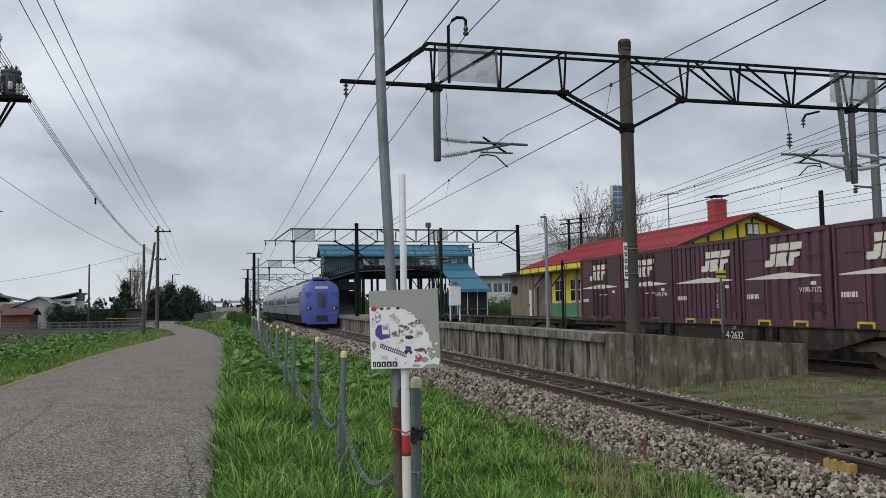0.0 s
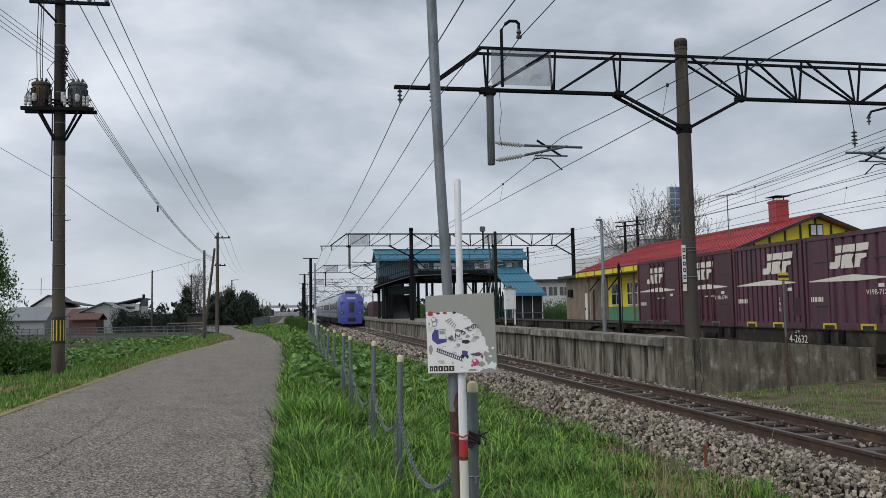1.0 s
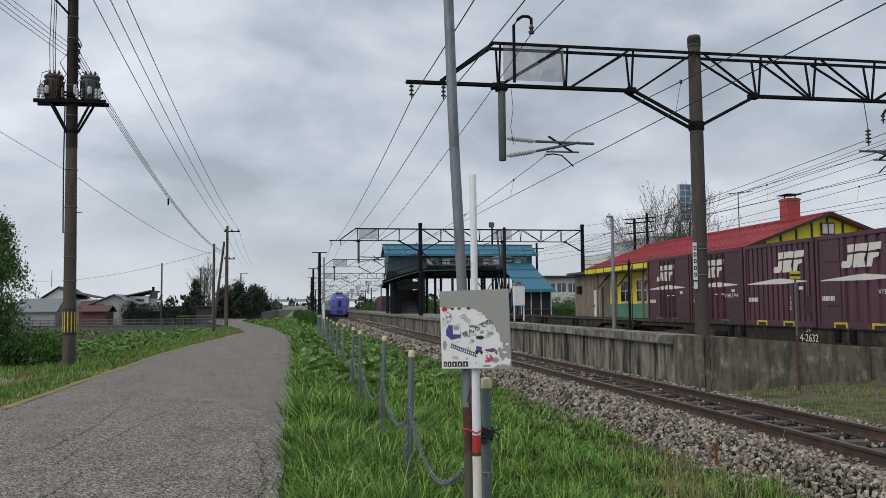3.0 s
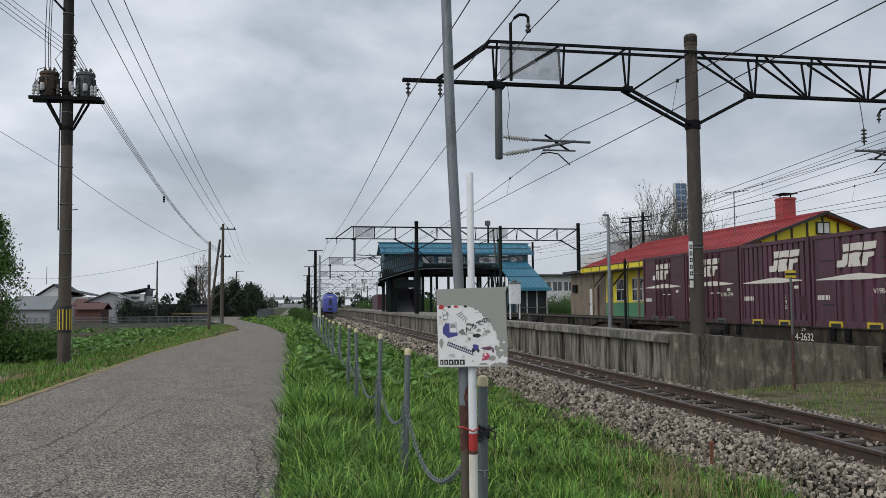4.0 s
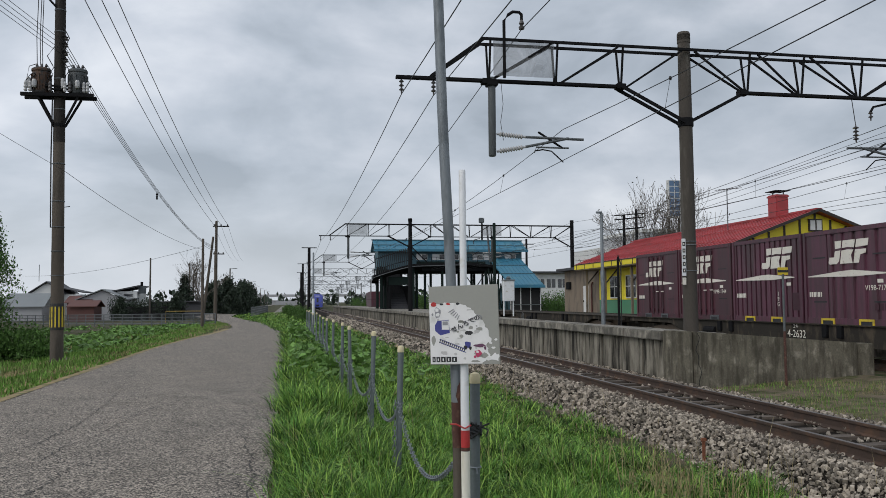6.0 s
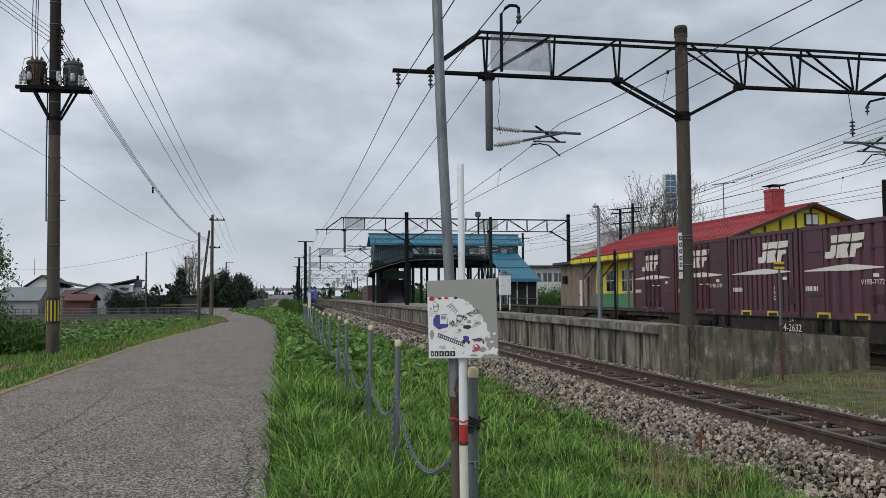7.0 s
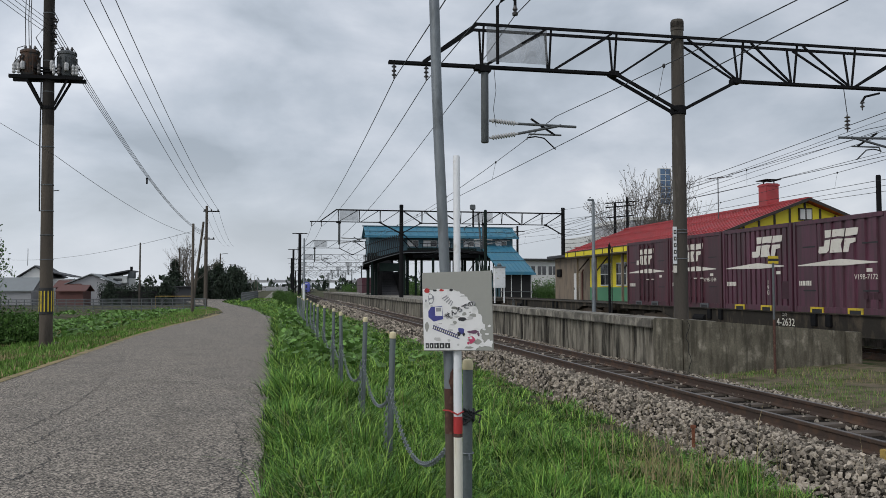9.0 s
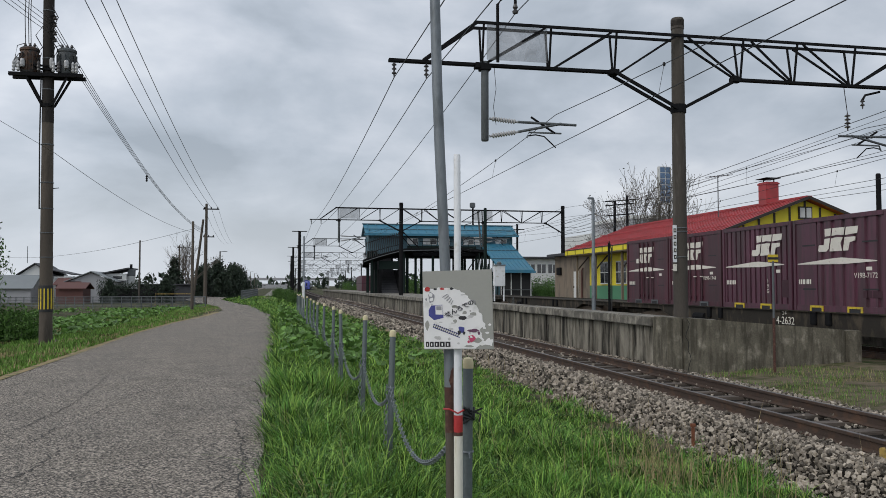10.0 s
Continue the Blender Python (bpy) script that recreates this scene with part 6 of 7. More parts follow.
    # low platform before the station
    whole("platform_station", box(17.9, 20.3, 10, 72, -0.4, 0.55, 0.02), "concrete_top", "low pale concrete platform before the station", "platform", kind="structure")


# ---- far things on the station side ----
def limb(bm, p, d, r, l, depth, rnd, tips, thin=0.0):
    n = 4
    pts = [Vector(p)]
    d = Vector(d).normalized()
    for i in range(n):
        d = (d + Vector((rnd.uniform(-0.16, 0.16), rnd.uniform(-0.16, 0.16), rnd.uniform(-0.03, 0.14)))).normalized()
        pts.append(pts[-1] + d * (l / n))
    tube(pts, max(r, thin), 5 if depth < 3 else 3, bm, r1=max(r * 0.55, thin * 0.8), cap=False)
    tips.append(pts[-1])
    if depth >= 6:
        return
    for k in range(rnd.randint(2, 3) + (depth < 3)):
        q = pts[rnd.randint(1, n)]
        a = rnd.uniform(0, 6.28)
        side = Vector((math.cos(a), math.sin(a), rnd.uniform(0.1, 0.7)))
        limb(bm, q, d * rnd.uniform(0.8, 1.3) + side * 0.75, r * rnd.uniform(0.4, 0.55), l * rnd.uniform(0.6, 0.82), depth + 1, rnd, tips, thin)


def leaf_cloud(name, points, size, mat, rng, spread, per):
    vs, fs = [], []
    for p in points:
        for _ in range(per):
            c = np.array(p) + rng.normal(0, spread, 3)
            m = np.array(Euler(rng.uniform(0, 6.28, 3)).to_matrix()) * size * rng.uniform(0.6, 1.3)
            a = len(vs)
            for q in ((-1, 0, 0), (0, -0.55, 0.1), (1, 0, 0), (0, 0.55, 0.1)):
                vs.append(tuple(c + m @ np.array(q)))
            fs.append((a, a + 1, a + 2, a + 3))
    return raw(name, vs, fs, mat)


def fan(bm, p, d, r, l, depth, rnd, tips, thin):
    """Upright forking limbs that spread like a broom."""
    n = 3
    pts, d = [Vector(p)], Vector(d).normalized()
    for i in range(n):
        d = (d + Vector((rnd.uniform(-0.10, 0.10), rnd.uniform(-0.10, 0.10), 0.05))).normalized()
        pts.append(pts[-1] + d * (l / n))
    tube(pts, max(r, thin), 5 if depth < 2 else 3, bm, r1=max(r * 0.6, thin), cap=False)
    tips.append(pts[-1])
    if depth >= 5:
        return
    for k in range(3 if depth < 4 else 2):
        a = rnd.uniform(0, 6.28)
        side = Vector((math.cos(a), math.sin(a), rnd.uniform(-0.1, 0.3)))
        q = pts[-1] if k < 2 else pts[rnd.randint(1, n - 1)]
        fan(bm, q, d + side * rnd.uniform(0.28, 0.62), r * rnd.uniform(0.5, 0.65), l * rnd.uniform(0.66, 0.86), depth + 1, rnd, tips, thin)


def make_bare_tree(x, y, z, h, seed, leaves=True, label="bare spring tree with fine twigs and few buds"):
    rnd = random.Random(seed)
    t = thing("tree", pose(x, y, z), label, "tree", "bare trees")
    bm, tips = bmesh.new(), []
    for k in range(4):
        a = k * 1.6 + rnd.uniform(0, 1)
        fan(bm, (0.2 * math.cos(a), 0.2 * math.sin(a), 0), (0.28 * math.cos(a), 0.28 * math.sin(a), 1), h * 0.011, h * 0.30, 0, rnd, tips, h * 0.0012)
    part("trunk", bm, "bark", t)
    if leaves:
        rng = np.random.default_rng(seed)
        pick = [tuple(p) for p in tips if p.z > h * 0.3]
        o = new("foliage", leaf_cloud("foliage", pick[::2], 0.085 * h / 12, "bud", rng, 0.15, 1))
        o.parent = t
    return t


def make_far_right():
    make_bare_tree(36.3, 76, -0.2, 13.2, 3)
    make_bare_tree(39.6, 79, -0.2, 10.2, 9)
    make_bare_tree(32.4, 77, -0.2, 7.6, 12)
    f = thing("utility_pole_pair", pose(33.0, 75, -0.2), "pair of dark poles joined by cross bars", "utility pole")
    for x in (-0.65, 0.65):
        part("pole", lathe([(0.16, 0), (0.13, 10.4 + x * 0.4)], 10, (x, 0, 0)), "steel_dark", f)
    for z in (8.6, 9.6):
        part("crossarm", bar((-1.6, 0, z), (1.4, 0, z + 0.3), 0.12, 0.1), "steel_dark", f)
    part("crossarm", bar((-1.6, 0, 10.0), (1.6, 0, 10.3), 0.1, 0.1), "steel_dark", f)
    b = thing("far_grey_building", pose(70, 140, -0.2), "large pale grey building far behind the station", "building")
    part("wall", box(-9, 24, -6, 12, 0, 13.6), "grey_wall", b)
    part("parapet", box(-9.2, 24.2, -6.2, 12.2, 13.6, 14.2), "white_wall", b)
    part("low_wing", box(-16, -9, -4, 10, 0, 11.0), "white_wall", b)
    for i in range(3):
        part("window", box(-14.6 + i * 2, -13.4 + i * 2, -4.06, -4.0, 8.2, 9.6), "glass_dark", b)
    t = thing("sign_tower", pose(66.2, 132, -0.2), "tall blue and white lettered sign tower", "sign tower")
    part("frame", box(-1.15, 1.15, -0.4, 0.4, 16.0, 22.6, 0.05), "white_wall", t)
    for i in range(6):
        for k in (-0.5, 0.5):
            part("panel", box(k - 0.42, k + 0.42, -0.46, -0.4, 16.3 + i * 1.05, 17.2 + i * 1.05), "blue_sign", t, "blue panel")
    for x in (-0.9, 0.9):
        part("leg", box(x - 0.1, x + 0.1, -0.2, 0.2, 0, 16), "steel_dark", t)
    h = thing("white_building", pose(36.6, 110, -0.2), "white two-storey building with a dark flat roof", "building")
    part("wall", box(-3, 8, 0, 8, 0, 5.6), "white_wall", h)
    part("roof", box(-3.6, 8.4, -0.8, 8.6, 5.6, 5.85, 0.03), "dark_roof", h)
    for i in range(5):
        w = part("window", box(-2.4 + i * 1.6, -1.2 + i * 1.6, -0.05, 0.0, 3.6, 4.8), "glass_dark", h)
        part("frame", box(-1.86 + i * 1.6, -1.76 + i * 1.6, -0.08, -0.05, 3.6, 4.8), "white_wall", w)
    for k, (x, y, s) in enumerate(((27.2, 85, 1.9), (29.0, 86, 2.1), (31, 88, 2.0), (13.0, 150, 1.8), (11.0, 104, 0.6), (10.2, 108, 0.55), (12, 112, 0.7), (18, 92, 1.6))):
        make_bush(x, y, s, 40 + k)
    for k, (x, y, s) in enumerate(((17.0, 128, 2.2), (20.5, 132, 2.4), (24.0, 130, 2.5), (28.0, 134, 2.6), (14.5, 136, 2.0), (33, 130, 2.8), (38, 128, 2.8))):
        make_bush(x, y, s, 90 + k)
    # far freight wagons
    for k in range(5):
        c = thing("far_freight_container", pose(13.0 + 0.3 * k, 118 + k * 4.2, 0.75), "dark maroon freight container far along the platform", "container", "far containers")
        part("body", box(-1.2, 1.2, -1.85, 1.85, 0, 2.3, 0.03), "maroon", c)
        part("band", box(-1.21, 1.21, -1.87, 1.87, 1.15, 1.25), "maroon_dark", c)
    whole("far_flat_wagon", box(11.9, 14.6, 115, 139, 0.2, 0.75, 0.03), "wagon", "dark flat wagon under far containers", "wagon")


def make_bush(x, y, s, seed, mat="bush", label="rounded leafy green bush"):
    rng = np.random.default_rng(seed)
    b = thing("bush", pose(x, y, ground_height(x)), label, "bush", "bushes")
    pts = []
    while len(pts) < 60:
        p = rng.uniform(-1, 1, 3)
        if np.dot(p, p) < 1 and p[2] > -0.2:
            pts.append(p * (s, s, s * 0.9) + (0, 0, 0.35 * s) + rng.normal(0, 0.12 * s, 3))
    o = new("leaves", leaf_cloud("leaves", pts, 0.06 * s ** 0.5, mat, rng, 0.17 * s, 64))
    o.parent = b
    rnd, bm, tips = random.Random(seed), bmesh.new(), []
    for k in range(5):
        a = k * 1.3
        limb(bm, (0, 0, 0), (math.cos(a) * 0.6, math.sin(a) * 0.6, 1), 0.02 * s, 0.5 * s, 3, rnd, tips)
    part("stem", bm, "bark", b)
    return b


M["blue_sign"] = material("blue_sign_face", (0.10, 0.17, 0.28), 0.5, vary=0.3, scale=3, bump=0)
make_platform_things()
make_footbridge()
make_station()
make_far_right()

# ---- departing express train ----
def train_section(scale_x, top, roundness=0.35):
    """Half-round car body section as (x, z) pairs."""
    w = 1.40 * scale_x
    return [(-w * 0.93, 0.95), (-w, 1.25), (-w, 2.5), (-w * 0.96, 3.0), (-w * 0.85, top - 0.32), (-w * 0.62, top - 0.1), (-w * 0.3, top), (w * 0.3, top), (w * 0.62, top - 0.1),
            (w * 0.85, top - 0.32), (w * 0.96, 3.0), (w, 2.5), (w, 1.25), (w * 0.93, 0.95)]


def loft(sections):
    bm = bmesh.new()
    rings = [[bm.verts.new((x, y, z)) for x, z in s] for y, s in sections]
    n = len(rings[0])
    for a, b in zip(rings, rings[1:]):
        for k in range(n):
            bm.faces.new((a[k], a[(k + 1) % n], b[(k + 1) % n], b[k]))
    bm.faces.new(rings[0])
    bm.faces.new(rings[-1][::-1])
    return bm


def make_express():
    t = thing("express_train", pose(6.75, 63.3, 0), "violet-blue and silver express train", "train")
    # blue cab end, raked and rounded
    cab = loft([(-0.30, [(x * 0.88, 0.42 + (z - 0.95) * 0.86) for x, z in train_section(0.95, 3.1)]), (-0.12, [(x * 0.95, 0.40 + (z - 0.95) * 1.0) for x, z in train_section(0.98, 3.4)]),
                (0.35, [(x, z if z > 1.0 else 0.40) for x, z in train_section(1.0, 3.62)]), (1.3, [(x, z if z > 1.0 else 0.40) for x, z in train_section(1.0, 3.72)]),
                (2.2, [(x, z if z > 1.0 else 0.42) for x, z in train_section(1.0, 3.72)])])
    c = part("cab", cab, "train_blue", t, "violet-blue rounded cab", True)
    part("end_door", box(-0.36, 0.36, -0.345, -0.28, 0.95, 2.75, 0.02), "train_blue", c)
    part("door_window", box(-0.25, 0.25, -0.36, -0.34, 1.55, 2.6, 0.01), "glass_dark", c, "tall dark end window")
    part("coupler_recess", box(-0.42, 0.42, -0.34, -0.2, 0.55, 1.0, 0.02), "ink", c)
    for x in (-0.98, 0.98):
        part("tail_lamp", box(x - 0.22, x + 0.22, -0.32, -0.2, 1.42, 1.66, 0.03), "ink", c)
        part("lamp_glass", box(x - 0.12, x + 0.0, -0.33, -0.32, 1.48, 1.6), "headlight", c)
        part("side_glass", box(x - 0.25, x + 0.25, -0.20, -0.05, 2.2, 2.75, 0.03), "train_blue", c)
    part("bumper", box(-1.15, 1.15, -0.33, -0.2, 0.30, 0.52, 0.03), "train_blue", c)
    part("stripe", box(-1.12, 1.12, -0.318, -0.29, 1.14, 1.16), "train_side", c)
    part("roof_fairing", box(-0.6, 0.6, 0.3, 1.8, 3.72, 3.92, 0.06), "galv_dark", c, "pale roof fairing")
    part("roof_lamp", box(-0.5, 0.5, -0.02, 0.1, 3.0, 3.2, 0.02), "headlight", c)
    L = 21.3
    for i in range(4):
        y0 = 2.2 if i == 0 else i * L
        y1 = (i + 1) * L - 0.5
        b = part("car_body", loft([(y0, train_section(1.0, 3.72)), (y1, train_section(1.0, 3.72))]), "train_side", t, "silver car body", True)
        part("skirt", box(-1.25, 1.25, y0 + 0.5, y1 - 0.5, 0.32, 0.95), "steel_dark", b)
        part("roof_unit", box(-0.7, 0.7, y0 + 3, y1 - 4, 3.70, 3.88, 0.04), "galv_dark", b)
        part("blue_band", box(-1.412, 1.412, y0, y1, 1.55, 1.62), "train_blue", b)
        part("blue_band", box(-1.412, 1.412, y0, y1, 1.72, 1.76), "steel_dark", b)
        for s in (-1, 1):
            y = y0 + 1.6
            while y < y1 - 2:
                part("window", box(s * 1.405 - 0.012, s * 1.405 + 0.012, y, y + 1.3, 1.95, 2.65), "glass_dark", b)
                y += 1.75
            part("side_door", box(s * 1.40 - 0.015, s * 1.40 + 0.015, y0 + 0.35, y0 + 1.2, 1.0, 2.85), "galv_dark", b)
        for yy in (y0 + 3, y1 - 3):
            for d in (-1.05, 1.05):
                for x in (-0.57, 0.57):
                    bm = lathe([(0.3, -0.06), (0.43, -0.05), (0.42, 0.06), (0.2, 0.06)], 16)
                    bm.transform(pose(x, yy + d, 0.43, 0, 90, 0))
                    part("wheel", bm, "bogie", b)
        if i < 3:
            part("gangway", box(-0.9, 0.9, y1, y1 + 0.5, 0.6, 3.4), "ink", b)
    return t


EXPRESS = make_express()


# ---- roadside poles and wires on the field side ----
def band_ring(parent, r, z, mat="steel_dark", h=0.05, at=(0, 0)):
    return part("band", lathe([(r, z), (r + 0.012, z + 0.005), (r + 0.012, z + h - 0.005), (r, z + h)], 14, (at[0], at[1], 0)), mat, parent)


def make_transformer_pole():
    p = thing("transformer_pole", pose(-6.46, 25.3, -0.2, 0, -0.6, 0), "tall brown concrete utility pole with two pole transformers", "utility pole")
    part("shaft", lathe([(0.185, -0.3), (0.178, 1.0), (0.158, 6.0), (0.125, 12.6), (0.10, 12.65)], 18), "pole_wood", p, "", True)
    part("upper_sleeve", lathe([(0.160, 6.5), (0.162, 6.55), (0.140, 12.4), (0.130, 12.5)], 18), "dark_sleeve", p, "dark upper section", True)
    # hazard band
    h = part("hazard_band", lathe([(0.186, 1.05), (0.189, 1.06), (0.187, 1.80), (0.184, 1.81)], 18), "ink", p, "black band with yellow stripes")
    for k in range(12):
        a = 2 * math.pi * k / 12
        bm = box(-0.018, 0.018, -0.193, -0.186, 1.13, 1.72)
        bm.transform(pose(0, 0, 0, 0, 0, math.degrees(a)))
        part("yellow_stripe", bm, "yellow", h)
    for z in (2.6, 3.3, 4.0, 4.75, 5.85):
        band_ring(p, 0.182 - z * 0.003, z, "galv_dark", 0.03)
    # platform arm with transformers
    for y in (-0.2, 0.2):
        part("platform_beam", bar((-1.0, y, 7.86), (0.98, y, 7.86), 0.1, 0.1), "steel_dark", p)
        for s in (-1, 1):
            part("platform_strut", bar((s * 0.55, y, 7.8), (s * 0.14, y * 0.6, 7.0), 0.06, 0.05), "steel_dark", p)
    band_ring(p, 0.17, 6.95, h=0.1)
    for x, mat, lab in ((-0.5, "copper", "rust-stained transformer can"), (0.5, "grey_box", "grey transformer can")):
        t = part("transformer", lathe([(0.22, 7.92), (0.245, 7.95), (0.245, 8.55), (0.27, 8.57), (0.27, 8.63), (0.2, 8.68)], 18, (x, 0, 0)), mat, p, lab, True)
        for k in range(12):
            a = 2 * math.pi * k / 12
            bm = box(0.24, 0.285, -0.010, 0.010, 8.0, 8.48)
            bm.transform(pose(x, 0, 0, 0, 0, math.degrees(a)))
            part("cooling_fin", bm, mat, t)
        for k in (-0.11, 0.02, 0.14):
            part("bushing", lathe([(0.03, 8.62), (0.045, 8.66), (0.025, 8.69), (0.045, 8.73), (0.02, 8.8)], 8, (x + k, -0.05, 0)), "ceramic_dark", t)
        part("cutout", lathe([(0.05, 8.05), (0.07, 8.1), (0.07, 8.3), (0.05, 8.35)], 8, (x - 0.3 if x < 0 else x - 0.36, -0.18, 0)), "ceramic", t, "white porcelain cutout")
        part("cutout", lathe([(0.05, 8.05), (0.07, 8.1), (0.07, 8.22), (0.05, 8.28)], 8, (x - 0.12 if x < 0 else x + 0.05, -0.28, 0)), "ceramic", t, "white porcelain cutout")
        part("lead", tube([(x - 0.1, -0.05, 8.8), (x - 0.3, -0.12, 8.7), (x - 0.34, -0.18, 8.35)], 0.012, 5), "rubber", t)
        part("lead", tube([(x + 0.14, -0.05, 8.8), (x + 0.28, -0.1, 8.6), (x + 0.24, -0.15, 8.2), (x, -0.2, 8.0)], 0.012, 5), "rubber", t)
    for k in (-0.62, -0.53, -0.47):
        part("riser", tube([(k, 0, 8.78), (k - 0.02, 0, 9.6), (k * 0.9, 0, 12.2)], 0.012, 5), "rubber", p)
    # crossarms and side insulators
    part("crossarm", bar((-0.8, -0.16, 11.05), (1.42, -0.16, 11.05), 0.09, 0.09), "steel_dark", p)
    part("arm_strut", bar((-0.55, -0.16, 11.0), (-0.1, -0.14, 10.5), 0.06, 0.05), "steel_dark", p)
    for x in (0.35, 0.85, 1.33):
        part("pin_insulator", lathe([(0.03, 11.1), (0.07, 11.14), (0.05, 11.2), (0.06, 11.25), (0.02, 11.3)], 8, (x, -0.16, 0)), "ceramic", p)
    for i, z in enumerate((8.95, 9.15, 9.4, 9.6)):
        part("side_bracket", tube([(0.06, -0.12, z), (0.20, -0.16, z + 0.02), (0.23, -0.16, z - 0.06)], 0.018, 5), "steel_dark", p)
        part("spool", lathe([(0.035, z - 0.12), (0.06, z - 0.09), (0.03, z - 0.05), (0.06, z - 0.02)], 8, (0.21, -0.16, 0)), "ceramic_dark", p)
    for z0, z1, side in ((9.9, 9.2, 1), (9.3, 8.7, -1), (8.9, 8.3, 1), (8.7, 8.1, -1)):
        part("loop_cable", tube([(0.12 * side, -0.12, z0), (0.30 * side, -0.18, (z0 + z1) / 2), (0.14 * side, -0.16, z1)], 0.014, 5), "rubber", p)
    for z in (7.45, 8.35, 9.75, 10.4):
        band_ring(p, 0.150, z, "galv_dark", 0.035)
    part("arm_brace", bar((-0.9, -0.2, 8.12), (0.9, -0.2, 8.12), 0.05, 0.05), "steel_dark", p)
    for x in (-0.86, -0.74, -0.2, 0.2, 0.34, 0.72, 0.82):
        part("cutout", lathe([(0.03, 7.93), (0.055, 7.97), (0.04, 8.02), (0.055, 8.07), (0.04, 8.12), (0.05, 8.18), (0.02, 8.24)], 8, (x, -0.24, 0)), "ceramic" if x not in (-0.2, 0.34) else "ceramic_dark", p, "ribbed porcelain cutout")
        part("cutout_lead", tube([(x, -0.24, 8.24), (x * 0.9 + 0.05, -0.26, 8.42), (x * 0.75, -0.16, 8.5)], 0.011, 5), "rubber", p)
    part("hanger_plate", box(-0.3, 0.3, -0.2, -0.17, 8.0, 8.06, 0.01), "steel_dark", p)
    part("down_cable", tube([(-0.17, -0.08, 8.0), (-0.2, -0.06, 6.0), (-0.19, -0.06, 4.0)], 0.02, 6), "rubber", p)
    part("step_bolt", tube([(0.15, 0, 4.6), (0.32, 0, 4.62)], 0.012, 5), "steel_dark", p)
    return p


def make_simple_pole(x, y, h, r=0.13, arms=(), mat="pole_wood", lean=0.0, label="plain brown utility pole", lamp=False):
    p = thing("utility_pole", pose(x, y, ground_height(x), 0, lean, 0), label, "utility pole", "roadside utility poles")
    part("shaft", lathe([(r, -0.3), (r * 0.72, h), (r * 0.5, h + 0.03)], 10), mat, p, "", True)
    for z, a, b in arms:
        c = part("crossarm", bar((a, 0, z), (b, 0, z), 0.1, 0.08), "steel_dark", p)
        for k in range(3):
            xx = a + (b - a) * (0.1 + 0.4 * k)
            part("pin_insulator", lathe([(0.05, z + 0.05), (0.07, z + 0.12), (0.03, z + 0.2)], 6, (xx, 0, 0)), "ceramic_dark", c)
    if lamp:
        part("lamp_arm", tube([(0, 0, h - 0.1), (0.5, 0, h), (1.1, 0, h)], 0.05, 6), "galv_dark", p)
    return p


def make_left_lines():
    make_transformer_pole()
    make_simple_pole(-6.15, 75, 9.0, 0.15, ((8.55, -0.3, 1.1),), label="tall dark utility pole with one crossarm")
    make_simple_pole(-5.55, 57.2, 6.0, 0.11, label="short bare brown pole in the grass")
    make_simple_pole(-7.1, 73.0, 7.6, 0.13, lean=6.5, label="dark strut pole leaning on its neighbour")
    make_simple_pole(-7.0, 84, 7.0, 0.1, ((6.7, -0.2, 0.9),))
    make_simple_pole(-15.9, 102, 7.4, 0.12, label="slim pale pole beside the hedge", mat="pole_concrete")
    make_simple_pole(-13.2, 118, 7.6, 0.14, ((7.3, -0.3, 1.4),))
    for y, x, h in ((132, -8.7, 7.3), (192, -10.4, 7.4), (213, -10.0, 7.4), (220, -9.0, 7.4), (258, -10.6, 7.5), (295, -10.4, 7.5), (334, -10.2, 7.6), (380, -9.9, 7.6), (430, -9.8, 7.6), (130, -14, 6.5)):
        make_simple_pole(x, y, h, 0.13, lamp=True, label="far street lamp pole beside the road")
    # three upper wires and the bundle below them
    for a, b in ((0.35, -0.2), (0.85, 0.4), (1.33, 1.0)):
        wire(span((-6.48 + a, 25.1, 11.05), (-6.15 + b, 75, 8.5), 0.55, 20), 0.015, "upper power wire along the road")
        wire(span((-6.48 + a, 25.1, 11.05), (-6.9 + a, -25, 11.2), 0.6, 12), 0.014, "upper power wire along the road")
        wire(span((-6.15 + b, 75, 8.5), (-7 + b, 118, 7.4), 0.6, 10), 0.011, "upper power wire along the road")
    for k, z in enumerate((8.85, 8.98, 9.12, 9.26)):
        wire(span((-6.36, 25.1, z - 0.06), (-6.36, 75, 6.35 + k * 0.09), 0.95 + 0.06 * k, 24), 0.011, "low-voltage wire in a bundle")
        wire(span((-6.36, 25.1, z - 0.06), (-9.0, 2, z + 0.7), 0.4, 12), 0.009, "low-voltage wire in a bundle")
    wire(span((-6.3, 25.2, 5.42), (-5.6, 57.2, 5.2), 0.35, 16), 0.009, "single thin telephone cable")
    wire(span((-6.3, 25.2, 5.42), (-6.6, -20, 6.6), 0.3, 10), 0.006, "single thin telephone cable")
    wire(span((-5.6, 57.2, 5.4), (-40, 120, 6.0), 1.2, 16), 0.011, "single thin telephone cable")
    wire(span((-5.6, 57.2, 5.6), (-6.15, 75, 6.4), 0.2, 8), 0.014, "single thin telephone cable")
    s = whole("line_insulator", lathe([(0.03, 0.0), (0.06, 0.05), (0.03, 0.09), (0.06, 0.15), (0.03, 0.2), (0.06, 0.26), (0.03, 0.32)], 8), "steel_dark", "small dark spacer clamped on the wires", "insulator", at=pose(-6.36, 42.5, 6.75))


